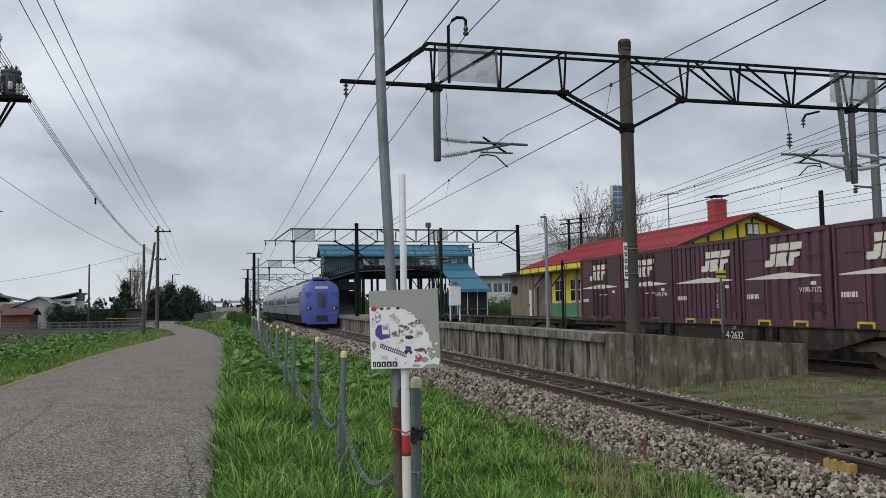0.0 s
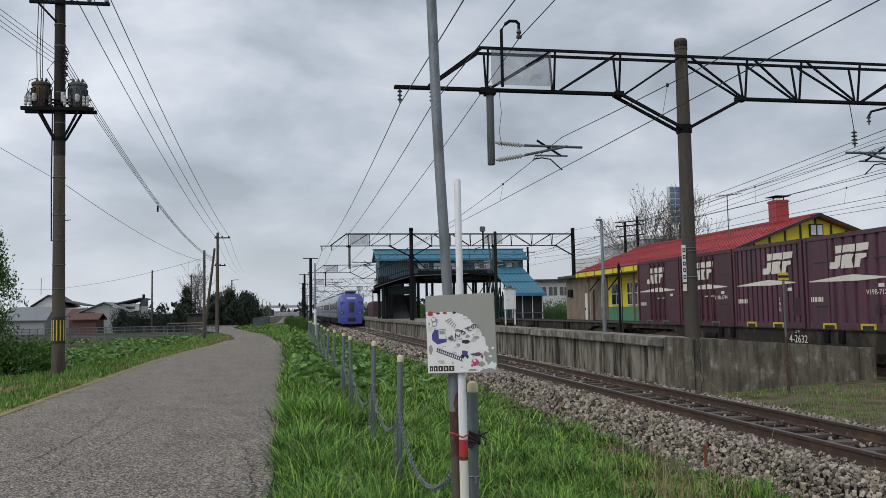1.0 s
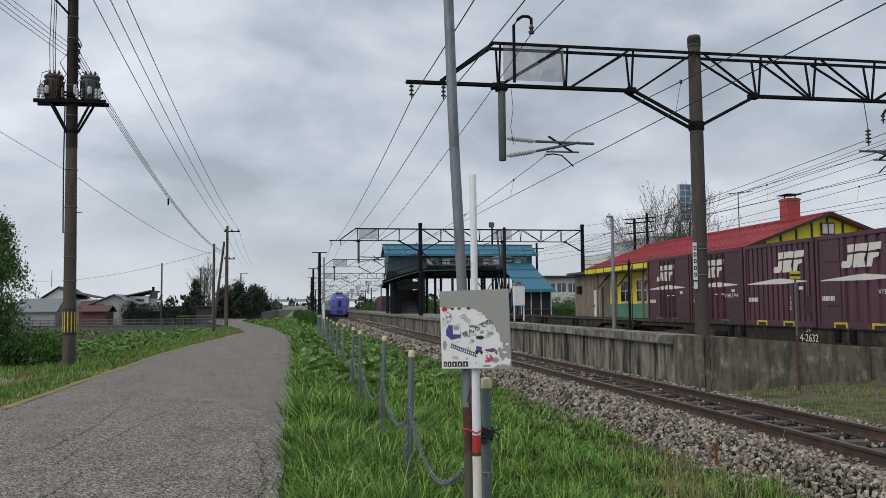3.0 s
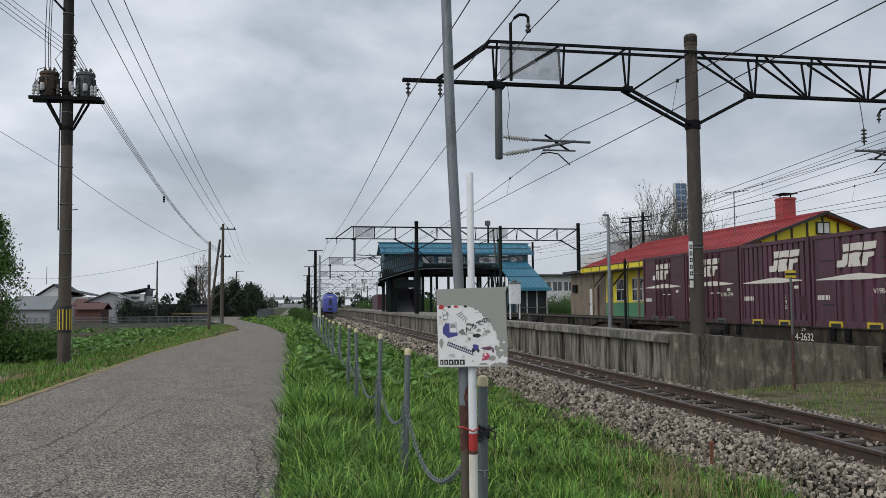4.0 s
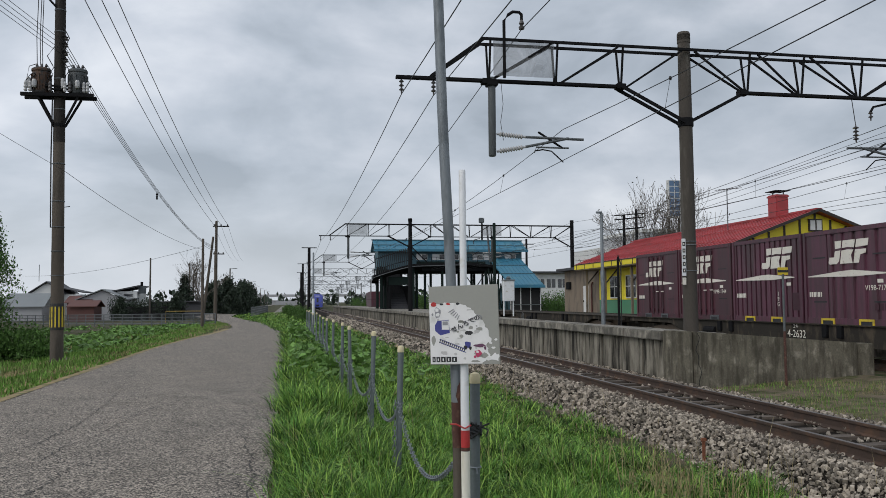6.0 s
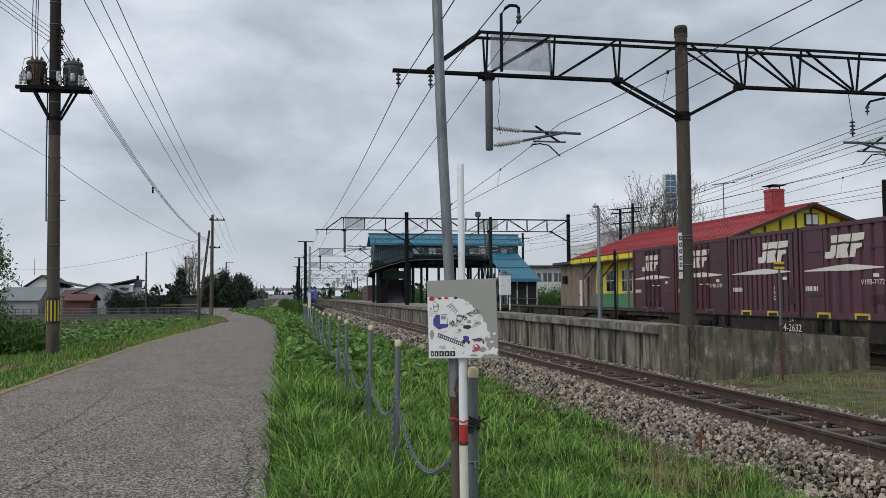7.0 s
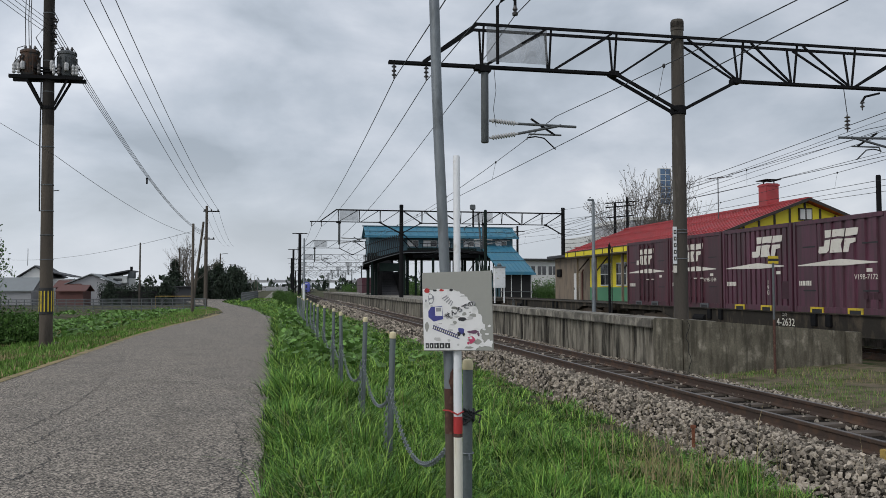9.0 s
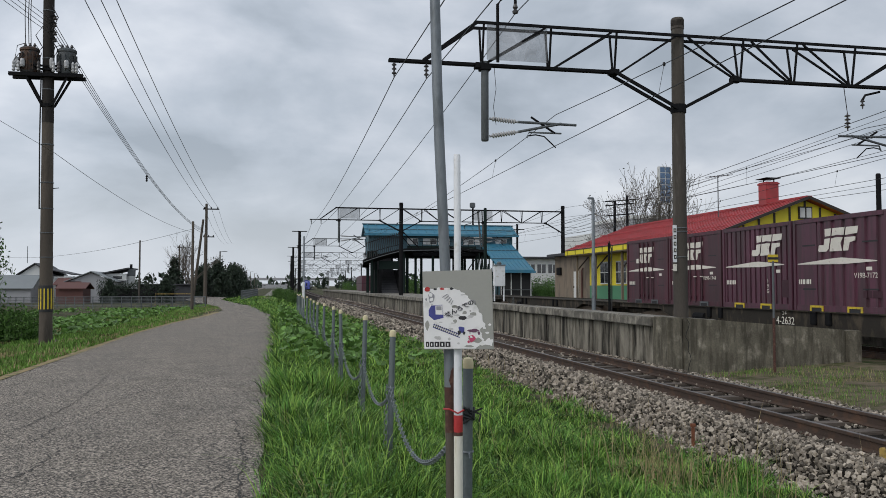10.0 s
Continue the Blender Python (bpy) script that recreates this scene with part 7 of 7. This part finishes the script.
# ---- houses, hedge and trees beyond the field ----
def house(x, y, w, d, h, rise, wall, roof, label, ridge="y", name="house"):
    t = thing(name, pose(x, y, -0.5), label, "house", "houses beyond the field")
    part("wall", box(-w / 2, w / 2, 0, d, 0, h), wall, t)
    o = 0.35
    if ridge == "y":
        bm = extrude_roof(-d / 2 - o, d / 2 + o, -w / 2 - o, w / 2 + o, h + 0.05, h + rise)
        bm.transform(Matrix.Translation((0, d / 2, 0)) @ pose(0, 0, 0, 0, 0, 90))
        g = slab([(-w / 2, h), (w / 2, h), (0, h + rise - 0.2)], 0, 0.1)
        g.transform(Matrix(((1, 0, 0, 0), (0, 0, 1, 0), (0, 1, 0, 0), (0, 0, 0, 1))))
        part("gable", g, wall, t)
    else:
        bm = extrude_roof(-w / 2 - o, w / 2 + o, -o, d + o, h + 0.05, h + rise)
    part("roof", bm, roof, t)
    return t


def add_window(t, x, z, w, h):
    f = part("window", box(x - w / 2, x + w / 2, -0.05, 0.0, z, z + h), "white_wall", t)
    part("pane", box(x - w / 2 + 0.08, x + w / 2 - 0.08, -0.07, -0.05, z + 0.08, z + h - 0.08), "glass_dark", f)


def make_conifer(x, y, h, w, seed, label="sparse dark green conifer tree"):
    rng = np.random.default_rng(seed)
    t = thing("conifer", pose(x, y, -0.5), label, "tree", "conifers")
    part("trunk", lathe([(h * 0.02, 0), (h * 0.004, h)], 8), "bark", t)
    pts = []
    for i in range(150):
        k = rng.uniform(0.08, 1.0)
        r = w * (1 - k) ** 0.75 * rng.uniform(0.3, 1.05)
        a = rng.uniform(0, 6.28)
        pts.append((r * math.cos(a), r * math.sin(a), h * k - r * 0.12))
    o = new("crown", leaf_cloud("crown", pts, 0.11 * w / 2 + 0.06, "fir", rng, 0.14 * w, 22))
    o.parent = t
    return t


def make_beyond_field():
    t = house(-30.0, 112, 3.6, 7, 3.5, 1.5, "white_wall", "dark_roof", "white house with a dark gable roof", name="house")
    add_window(t, -1.0, 2.2, 1.6, 0.9)
    part("aerial", tube([(-1.5, 2, 5), (-1.5, 2, 7.2)], 0.04, 5), "galv_dark", t)
    part("side_wing", box(1.8, 3.9, 0.6, 6, 0, 3.3), "white_wall", t)
    part("wing_roof", bar((1.2, 3.3, 4.25), (4.3, 3.3, 3.55), 0.12, 6.4), "dark_roof", t, "lower dark roof slope")
    house(-31.6, 108, 4.4, 6, 1.75, 1.7, "grey_wall", "grey_roof", "long low grey-roofed shed", "x", "shed")
    t = house(-23.2, 101, 2.6, 4, 1.75, 0.75, "brown_red", "brown_red", "small red-brown boarded shed", "x", "shed")
    house(-25.6, 109, 2.4, 5, 2.2, 0.9, "brown_red", "brown_red", "red-brown roofed barn behind the shed", "x", "shed")
    t = house(-22.9, 110, 5.6, 9, 2.6, 1.35, "grey_wall", "grey_roof", "grey house with a pale metal gable roof")
    h = thing("house", pose(-18.6, 114, -0.5), "pale house with a single-pitch roof and a water tank", "house", "houses beyond the field")
    part("wall", box(-3.3, -0.8, 0, 7, 0, 3.7), "white_wall", h)
    part("roof", bar((-3.8, 3.5, 3.72), (-0.5, 3.5, 4.42), 0.16, 8.0), "dark_roof", h)
    part("lower_roof", bar((-3.6, -0.6, 2.75), (-0.6, -0.6, 2.75), 0.1, 2.2), "grey_roof", h)
    part("tank", box(-0.75, 0.1, 0.5, 1.6, 3.4, 4.35, 0.05), "galv_dark", h)
    part("flue", box(-0.55, -0.25, 0.9, 1.2, 4.35, 4.95), "steel_dark", h)
    add_window(h, -1.9, 2.9, 1.3, 0.55)
    s = thing("black_shed", pose(-14.0, 112, -0.5), "long low black boarded shed", "shed")
    part("wall", box(-3.6, 3.0, 0, 5, 0, 2.2), "dark_roof", s)
    part("roof", box(-3.9, 3.3, -0.4, 5.4, 2.2, 2.35, 0.02), "dark_roof", s)
    # clipped hedge
    hedge = thing("hedge", pose(-17.2, 104, -0.5), "dense dark clipped hedge before the houses", "hedge")
    rng = np.random.default_rng(21)
    pts = [(x, rng.uniform(-0.8, 0.8), z) for x in np.arange(-3.4, 5.2, 0.28) for z in (0.3, 0.8, 1.3, 1.8, 2.15 + 0.25 * math.sin(x * 1.3))]
    o = new("leaves", leaf_cloud("leaves", pts, 0.10, "fir", rng, 0.22, 44))
    o.parent = hedge
    part("core", box(-3.3, 5.1, -0.5, 0.5, 0, 1.7), "dark", hedge)
    # small truck
    t = thing("truck", pose(-26.6, 128, -0.45), "small white flatbed truck with a red cab", "truck")
    part("cab", box(0.6, 1.9, -0.9, 0.9, 0.5, 2.0, 0.12), "truck_red", t, "red cab")
    part("windscreen", box(1.0, 1.8, -0.93, -0.9, 1.25, 1.85), "glass_dark", t)
    part("front_panel", box(1.9, 2.6, -0.85, 0.85, 0.5, 1.5, 0.08), "white_paint", t)
    part("bed", box(-2.2, 0.6, -0.9, 0.9, 0.7, 1.05, 0.03), "white_paint", t)
    for x in (-1.4, 1.5):
        bm = lathe([(0.2, -0.1), (0.36, -0.1), (0.36, 0.1), (0.2, 0.1)], 16)
        bm.transform(pose(x, -0.85, 0.36, 90, 0, 0))
        part("wheel", bm, "rubber", t)
    make_conifer(-13.6, 116, 5.7, 1.7, 31)
    make_conifer(-11.0, 122, 4.2, 1.4, 32)
    for i, (x, y, h, w) in enumerate(((-7.6, 122, 4.0, 1.8), (-6.6, 130, 4.6, 2.2), (-9.0, 132, 5.6, 2.8), (-6.0, 142, 4.8, 2.4), (-7.6, 152, 5.4, 3.0), (-8.6, 166, 5.6, 3.0), (-10.5, 125, 4.6, 2.5), (-11.5, 140, 5.2, 2.8), (-19, 101, 2.6, 1.1), (-13.2, 103, 2.7, 1.1))):
        make_conifer(x, y, h, w, 50 + i, "dark rounded evergreen tree")
    make_bare_tree(-11.6, 116, -0.5, 8.5, 15, True, "bare tree with fine twigs behind the fence")
    # pipe fence along the field
    fence = thing("pipe_fence", pose(0, 0, 0), "long low grey pipe and mesh fence across the field", "fence")
    a, b = Vector((-25.5, 84, -0.5)), Vector((-5.4, 66, -0.25))
    n = 22
    pts = [a + (b - a) * i / n for i in range(n + 1)]
    for i, p in enumerate(pts):
        part("post", tube([p, p + Vector((0, 0, 1.05))], 0.04, 6), "galv_dark", fence)
    for z in (0.25, 0.5, 0.75, 1.02):
        part("rail", tube([p + Vector((0, 0, z)) for p in (a, b)], 0.028, 5), "galv_dark", fence)
    bars = bmesh.new()
    for i in range(200):
        p = a + (b - a) * i / 200
        tube([p + Vector((0, 0, 0.1)), p + Vector((0, 0, 1.0))], 0.012, 3, bars, cap=False)
    part("mesh", bars, "galv_dark", fence)
    g = thing("pipe_gate", pose(-10.2, 84, -0.3), "pale yellow pipe barrier", "barrier")
    part("hoop", tube([(-1.4, 0, 0), (-1.4, 0, 1.1), (2.2, 0, 1.1), (2.2, 0, 0)], 0.04, 6), "old_yellow", g)
    w = thing("low_barrier", pose(-2.5, 90, -0.1), "long grey pipe barrier at the parking ground", "barrier")
    for i in range(26):
        part("post", tube([(-1.2 + 0.02 * i, i * 2.2, 0), (-1.2 + 0.02 * i, i * 2.2, 1.2)], 0.05, 6), "galv_dark", w)
    for z in (0.3, 0.6, 0.9, 1.18):
        part("rail", tube([(-1.2, 0, z), (-0.7, 55, z)], 0.03, 5), "galv_dark", w)
    whole("concrete_kerb", box(-1.9, -0.8, 104, 340, -0.3, 0.03, 0.02), "concrete_top", "pale concrete channel beside the far road", "kerb", kind="structure")
    # far flyover and town on the horizon
    f = thing("far_flyover", pose(-20, 620, 0), "long pale road bridge on the horizon", "bridge")
    part("deck", box(-60, 110, -4, 4, 5.6, 7.4), "grey_wall", f)
    for i in range(12):
        part("pier", box(-55 + i * 14, -53.5 + i * 14, -2, 2, -1, 5.6), "grey_wall", f)
    rng = np.random.default_rng(4)
    far = bmesh.new()
    for i in range(60):
        x = rng.uniform(-420, 420)
        w, h = rng.uniform(4, 16), rng.uniform(1.2, 3.6)
        y = rng.uniform(480, 700)
        box(x, x + w, y, y + 8, -1, h, bm=far)
    whole("far_town", far, "grey_wall", "far low houses along the horizon", "backdrop", kind="structure")
    pts = [(rng.uniform(-500, 500), rng.uniform(520, 760), rng.uniform(0, 7)) for _ in range(500)]
    tagged(new("far_woods", leaf_cloud("far_woods", pts, 2.2, "fir", rng, 2.0, 12)), "dark woods on the horizon", "woods", kind="stuff")


make_left_lines()
make_beyond_field()
for _x, _y, _w, _d, _a in ((-7.55, 23.6, 0.9, 2.2, 4), (-6.9, 28.7, 0.5, 2.6, -3), (-8.6, 26.0, 1.0, 1.4, 10)):
    whole("concrete_slab", box(-_w / 2, _w / 2, -_d / 2, _d / 2, -0.1, 0.09, 0.02), "concrete_top", "weathered concrete slab half sunk in the verge", "slab", "old slabs in the verge", at=pose(_x, _y, ground_height(_x), 0, 1.5, _a))
make_bush(-8.3, 29.5, 0.85, 61)
make_bush(-9.6, 29.4, 0.8, 62)
make_bush(2.2, 88, 1.05, 64)
make_bush(1.2, 96, 1.1, 65)
make_bush(0.4, 110, 1.0, 66)


def make_young_tree(x, y, h, w, seed):
    rnd, rng = random.Random(seed), np.random.default_rng(seed)
    t = thing("young_tree", pose(x, y, ground_height(x)), "slim young tree in fresh dark-green leaf", "tree")
    bm, tips = bmesh.new(), []
    limb(bm, (0, 0, 0), (0.05, 0, 1), 0.05, h * 0.26, 1, rnd, tips)
    limb(bm, (0.1, 0, 0), (-0.1, 0.05, 1), 0.04, h * 0.3, 2, rnd, tips)
    tube([(0, 0, 0), (0.05, 0, h * 0.5), (0, 0.05, h * 0.95)], 0.045, 6, bm, r1=0.01)
    part("trunk", bm, "bark", t)
    pts = []
    for i in range(170):
        k = rng.uniform(0.06, 1)
        r = w * (1 - k) ** 0.6 * rng.uniform(0.1, 1.0)
        a = rng.uniform(0, 6.28)
        pts.append((r * math.cos(a), r * math.sin(a), h * k))
    o = new("leaves", leaf_cloud("leaves", pts, 0.052, "bush", rng, 0.16, 70))
    o.parent = t


make_young_tree(-9.75, 29.5, 4.9, 1.25, 71)
make_young_tree(-11.6, 30.5, 4.0, 1.3, 72)

# ---- stones, grass and weeds ----
scatter_stones("ballast_stones", NEAR_BED, ((-4, 5.5, 120, 0.036), (5.5, 14, 950, 0.0275), (14, 26, 380, 0.035), (26, 60, 70, 0.06), (60, 110, 22, 0.10)), "loose grey and brown crushed stones along the track")


def blades(name, spots, mat, label, rng, segments=2):
    """Tapered blades that bend over; a spot is x, y, height, width and, for a tuft, its own lean (dx, dy)."""
    s = np.array([q if len(q) == 6 else (*q, 0.0, 0.0) for q in spots])
    n = len(s)
    z = np.interp(s[:, 0], LAND_X, LAND_Z) - 0.03
    a = rng.uniform(0, 2 * np.pi, n)
    h, w = s[:, 2], s[:, 3]
    lean = rng.uniform(0.05, 0.5, n) * h
    dx, dy = np.cos(a) * lean + s[:, 4] * h, np.sin(a) * lean + s[:, 5] * h
    b = np.arctan2(dy, dx) + np.pi / 2 + rng.uniform(-0.7, 0.7, n)
    wx, wy = np.cos(b) * w, np.sin(b) * w
    steps = [(0.0, 0.0, 1.0), (0.35, 0.6, 0.8), (1.0, 1.0, 0.0)] if segments == 2 else [(0.0, 0.0, 1.0), (0.16, 0.42, 0.95), (0.52, 0.80, 0.65), (1.0, 0.97, 0.0)]
    m = 2 * len(steps) - 1
    V = np.zeros((n, m, 3))
    k = 0
    for f, up, wid in steps:
        for side in ((1, -1) if wid else (0,)):
            V[:, k, 0] = s[:, 0] + dx * f + wx * wid * side
            V[:, k, 1] = s[:, 1] + dy * f + wy * wid * side
            V[:, k, 2] = z + h * up
            k += 1
    base = (np.arange(n) * m)[:, None]
    faces = []
    for j in range(len(steps) - 2):
        faces += (base + np.array([2 * j, 2 * j + 1, 2 * j + 3, 2 * j + 2])).tolist()
    faces += (base + np.array([m - 3, m - 2, m - 1])).tolist()
    me = bpy.data.meshes.new(name)
    me.from_pydata(V.reshape(-1, 3).tolist(), [], faces)
    me.materials.append(M[mat])
    tagged(new(name, me), label, "grass", kind="stuff")


LAND_X = np.linspace(-60, 40, 2001)
LAND_Z = np.array([ground_height(x) for x in LAND_X])


def clump(x, y, k=0.8, o=0.0):
    return 0.5 + 0.5 * noise.noise(Vector((x * k + o, y * k * 0.7, o)))


def make_grass():
    rng = np.random.default_rng(17)
    green, dry, verge = [], [], []
    # strip between road and track: tufts of blades that lean together
    near = []
    for y0, y1, per, each in ((-6, 4.4, 30, 10), (4.4, 9, 230, 17), (9, 14, 175, 15), (14, 22, 95, 12), (22, 36, 42, 10), (36, 60, 16, 8), (60, 80, 9, 8), (80, 125, 4, 8)):
        n = int((y1 - y0) * 5.4 * per)
        ys = rng.uniform(y0, y1, n)
        near_road = np.interp(ys, (32, 40, 47, 54, 64, 80, 100, 140), (-0.05, -0.2, -0.4, -0.85, -1.65, -3.8, -6.4, -7.5))
        by_track = np.array([5.3 + bend(y) for y in ys])
        xs = near_road + (by_track - near_road) * rng.random(n)
        for x, y in zip(xs, ys):
            c = clump(x, y)
            if x < 0.12 and y < 50 and rng.random() > 0.35 + c * 0.6:
                continue
            if x > 4.3 and rng.random() < (x - 4.3) * (1.1 - c * 0.5):
                continue
            h0 = (0.10 + 0.40 * c * clump(x, y, 2.3, 7) * 1.4) * rng.uniform(0.55, 1.35) * (0.7 if x < 0.1 else 1.0)
            if x > 2.6:
                h0 *= max(0.42, 1.0 - (x - 2.6) * 0.3)
            spread = 0.05 * (1 + y / 25)
            tx, ty = rng.normal(0, 0.45, 2)
            straw = rng.random() < (0.010 if x < 3.8 else 0.07)
            for ox, oy in rng.normal(0, spread, (each, 2)):
                spot = (x + ox, y + oy, h0 * rng.uniform(0.45, 1.25), 0.0034 * (1 + max(0.0, y - 6) / 8.0) * rng.uniform(0.7, 1.45), tx + ox * 4.0, ty + oy * 4.0)
                if x + ox < -0.22 and y < 36:
                    continue
                (dry if straw else near if y < 14 else green).append(spot)
    # verge and field on the other side
    for y0, y1, per in ((9, 22, 330), (22, 40, 220), (40, 75, 80)):
        n = int((y1 - y0) * 6 * per)
        ys = rng.uniform(y0, y1, n)
        xs = np.interp(ys, (30, 38, 46, 56, 66, 80), (-4.8, -4.5, -3.8, -3.5, -4.5, -7.2)) - rng.uniform(0, 1, n) ** 1.4 * 8
        for x, y in zip(xs, ys):
            c = clump(x, y, 0.5, 4)
            if rng.random() < 0.12 or (x < -6 and c < 0.45):
                if rng.random() < 0.6:
                    dry.append((x, y, 0.16 * rng.uniform(0.5, 1.4), 0.012))
                continue
            h = (0.10 + 0.22 * c) * rng.uniform(0.6, 1.3) * min(1, 0.45 + (-4.8 - x) * 0.4)
            verge.append((x, y, h, 0.005 * (1 + y / 9.0) * rng.uniform(0.7, 1.4)))
    blades("verge_grass", verge, "verge", "low olive-green grass on the field side", rng)
    tall = [g for g in near + green if rng.random() < 0.17]
    blades("bright_grass", [(x, y, h * rng.uniform(1.0, 1.4), w, a, b) for x, y, h, w, a, b in tall], "bright_grass", "pale yellow-green grass stems among the rest", rng, 3)
    blades("near_grass", near, "grass", "lush bright green grass in tufts beside the road", rng, 3)
    blades("grass", green, "grass", "lush bright green grass beside the road and track", rng)
    # stray pale stalks among the stones
    for _ in range(130):
        x, y = rng.normal(4.9, 0.45), rng.uniform(5, 22)
        dry.append((x, y, rng.uniform(0.25, 0.7), 0.003))
    for _ in range(200):
        x, y = rng.normal(4.2, 0.45), rng.uniform(4.6, 10)
        if clump(x, y, 0.9, 15) > 0.48:
            dry.append((x, y, rng.uniform(0.3, 0.75), 0.0034, rng.normal(-0.1, 0.25), rng.normal(0, 0.25)))
    # a bunch of last year's stalks at the foot of the stones
    for _ in range(150):
        x, y = rng.normal(4.05, 0.28), rng.normal(7.9, 0.35)
        dry.append((x, y, rng.uniform(0.25, 0.62), 0.0036, rng.normal(0, 0.35), rng.normal(0, 0.35)))
    for _ in range(90):
        dry.append((rng.uniform(0.4, 4.6), rng.uniform(4, 14), rng.uniform(0.35, 0.7), 0.0035))
    blades("dry_grass", dry, "dry", "dry straw-coloured grass stalks", rng)
    # thin yard grass before the end wall
    yard, yd = [], []
    for _ in range(16000):
        x, y = rng.uniform(8.4, 13.5), rng.uniform(6, 15.8)
        c = clump(x, y, 0.7, 8)
        if c > 0.45:
            (yard if rng.random() < 0.75 else yd).append((x, y, 0.115 * rng.uniform(0.6, 1.4), 0.004))
    blades("yard_grass", yard, "verge", "thin short grass in the yard", rng)
    blades("yard_straw", yd, "dry", "short dry straw in the yard", rng)


def make_broad_leaves():
    """Butterbur: round leaves on stalks, in drifts along the fence and the field."""
    rng = np.random.default_rng(23)
    vs, fs = [], []
    spots = []
    for _ in range(5200):
        y = rng.uniform(16.5, 50)
        x = rng.normal(1.2, 0.85)
        if clump(x, y, 0.45, 2) > 0.42 and 0.1 < x < 3.6 and rng.random() < (y - 16) / 8:
            spots.append((x, y, 0.20 + 0.46 * clump(x, y, 1.1, 3), 0.088))
    for _ in range(500):
        x, y = rng.uniform(2.0, 4.8), rng.uniform(20, 45)
        if clump(x, y, 0.5, 6) > 0.55:
            spots.append((x, y, rng.uniform(0.2, 0.4), 0.08))
    for _ in range(5200):
        x, y = -6.3 - rng.uniform(0, 1) * 10, rng.uniform(30, 64)
        if clump(x, y, 0.35, 5) > 0.44 and rng.random() < (-5.6 - x) / 2:
            spots.append((x, y, 0.10 + 0.42 * clump(x, y, 0.8, 1), 0.095))
    for x, y, h, r in spots:
        h *= rng.uniform(0.7, 1.2)
        r *= rng.uniform(0.6, 1.3)
        z = ground_height(x) + h
        m = np.array(Euler((rng.normal(0, 0.55), rng.normal(0, 0.55), rng.uniform(0, 6.28))).to_matrix())
        a = len(vs)
        vs.append(tuple(np.array((x, y, z)) + m @ np.array((0, 0, -0.16 * r))))
        for k in range(9):
            t = 0.25 + (2 * math.pi - 0.5) * k / 8
            q = r * (1 + 0.12 * math.sin(5 * t))
            vs.append(tuple(np.array((x, y, z)) + m @ np.array((q * math.cos(t), q * math.sin(t), 0.05 * r * math.cos(3 * t)))))
        for k in range(8):
            fs.append((a, a + 1 + k, a + 2 + k))
    tagged(new("broad_leaf_weeds", raw("broad_leaf_weeds", vs, fs, "leaf")), "drifts of round-leaved butterbur weeds", "weeds", kind="stuff")


def make_herbs():
    """Leafy upright herbs among the grass, each a stalk with small pointed leaves."""
    rng = np.random.default_rng(29)
    vs, fs = [], []
    for _ in range(1500):
        y = 3.4 + rng.uniform(0, 1) ** 1.5 * 20
        x = rng.choice((rng.normal(0.5, 0.35), rng.normal(1.2, 0.5), rng.uniform(0.1, 4.8)))
        if x < 0.05 or clump(x, y, 0.9, 12) < 0.42:
            continue
        h = rng.uniform(0.12, 0.42)
        g = ground_height(x)
        lean = rng.normal(0, 0.12, 2)
        for k in range(9):
            f = 0.25 + 0.75 * k / 8
            c = np.array((x + lean[0] * f, y + lean[1] * f, g + h * f))
            a = k * 2.4 + rng.uniform(0, 1)
            l = 0.085 * (1.15 - f * 0.6) * rng.uniform(0.7, 1.3)
            d, s = np.array((math.cos(a), math.sin(a), 0.35)), np.array((-math.sin(a), math.cos(a), 0)) * 0.28
            n = len(vs)
            vs += [tuple(c), tuple(c + (d * 0.5 + s) * l), tuple(c + (d - np.array((0, 0, 0.45))) * l), tuple(c + (d * 0.5 - s) * l)]
            fs.append((n, n + 1, n + 2, n + 3))
    tagged(new("leafy_herbs", raw("leafy_herbs", vs, fs, "leaf")), "small leafy green herbs among the grass", "weeds", kind="stuff")


make_grass()
make_herbs()
make_broad_leaves()

# ---- motion: the express draws away along the near track ----
def motions():
    rows = ((0.0, 63.3), (0.5, 77.6), (1.0, 90.0), (1.5, 101.8), (2.0, 113.0), (2.5, 124.0), (3.3, 140.5), (4.0, 155.5), (4.5, 166.5), (5.0, 179.0), (5.5, 193.0), (6.2, 214.0), (7.0, 238.0), (8.0, 268.0), (10.0, 325.0))
    walk(EXPRESS, [(t, pose(6.75 + bend(y), y, 0, 0, 0, -math.degrees(math.atan2(bend(y + 60) - bend(y), 60)))) for t, y in rows])


motions()
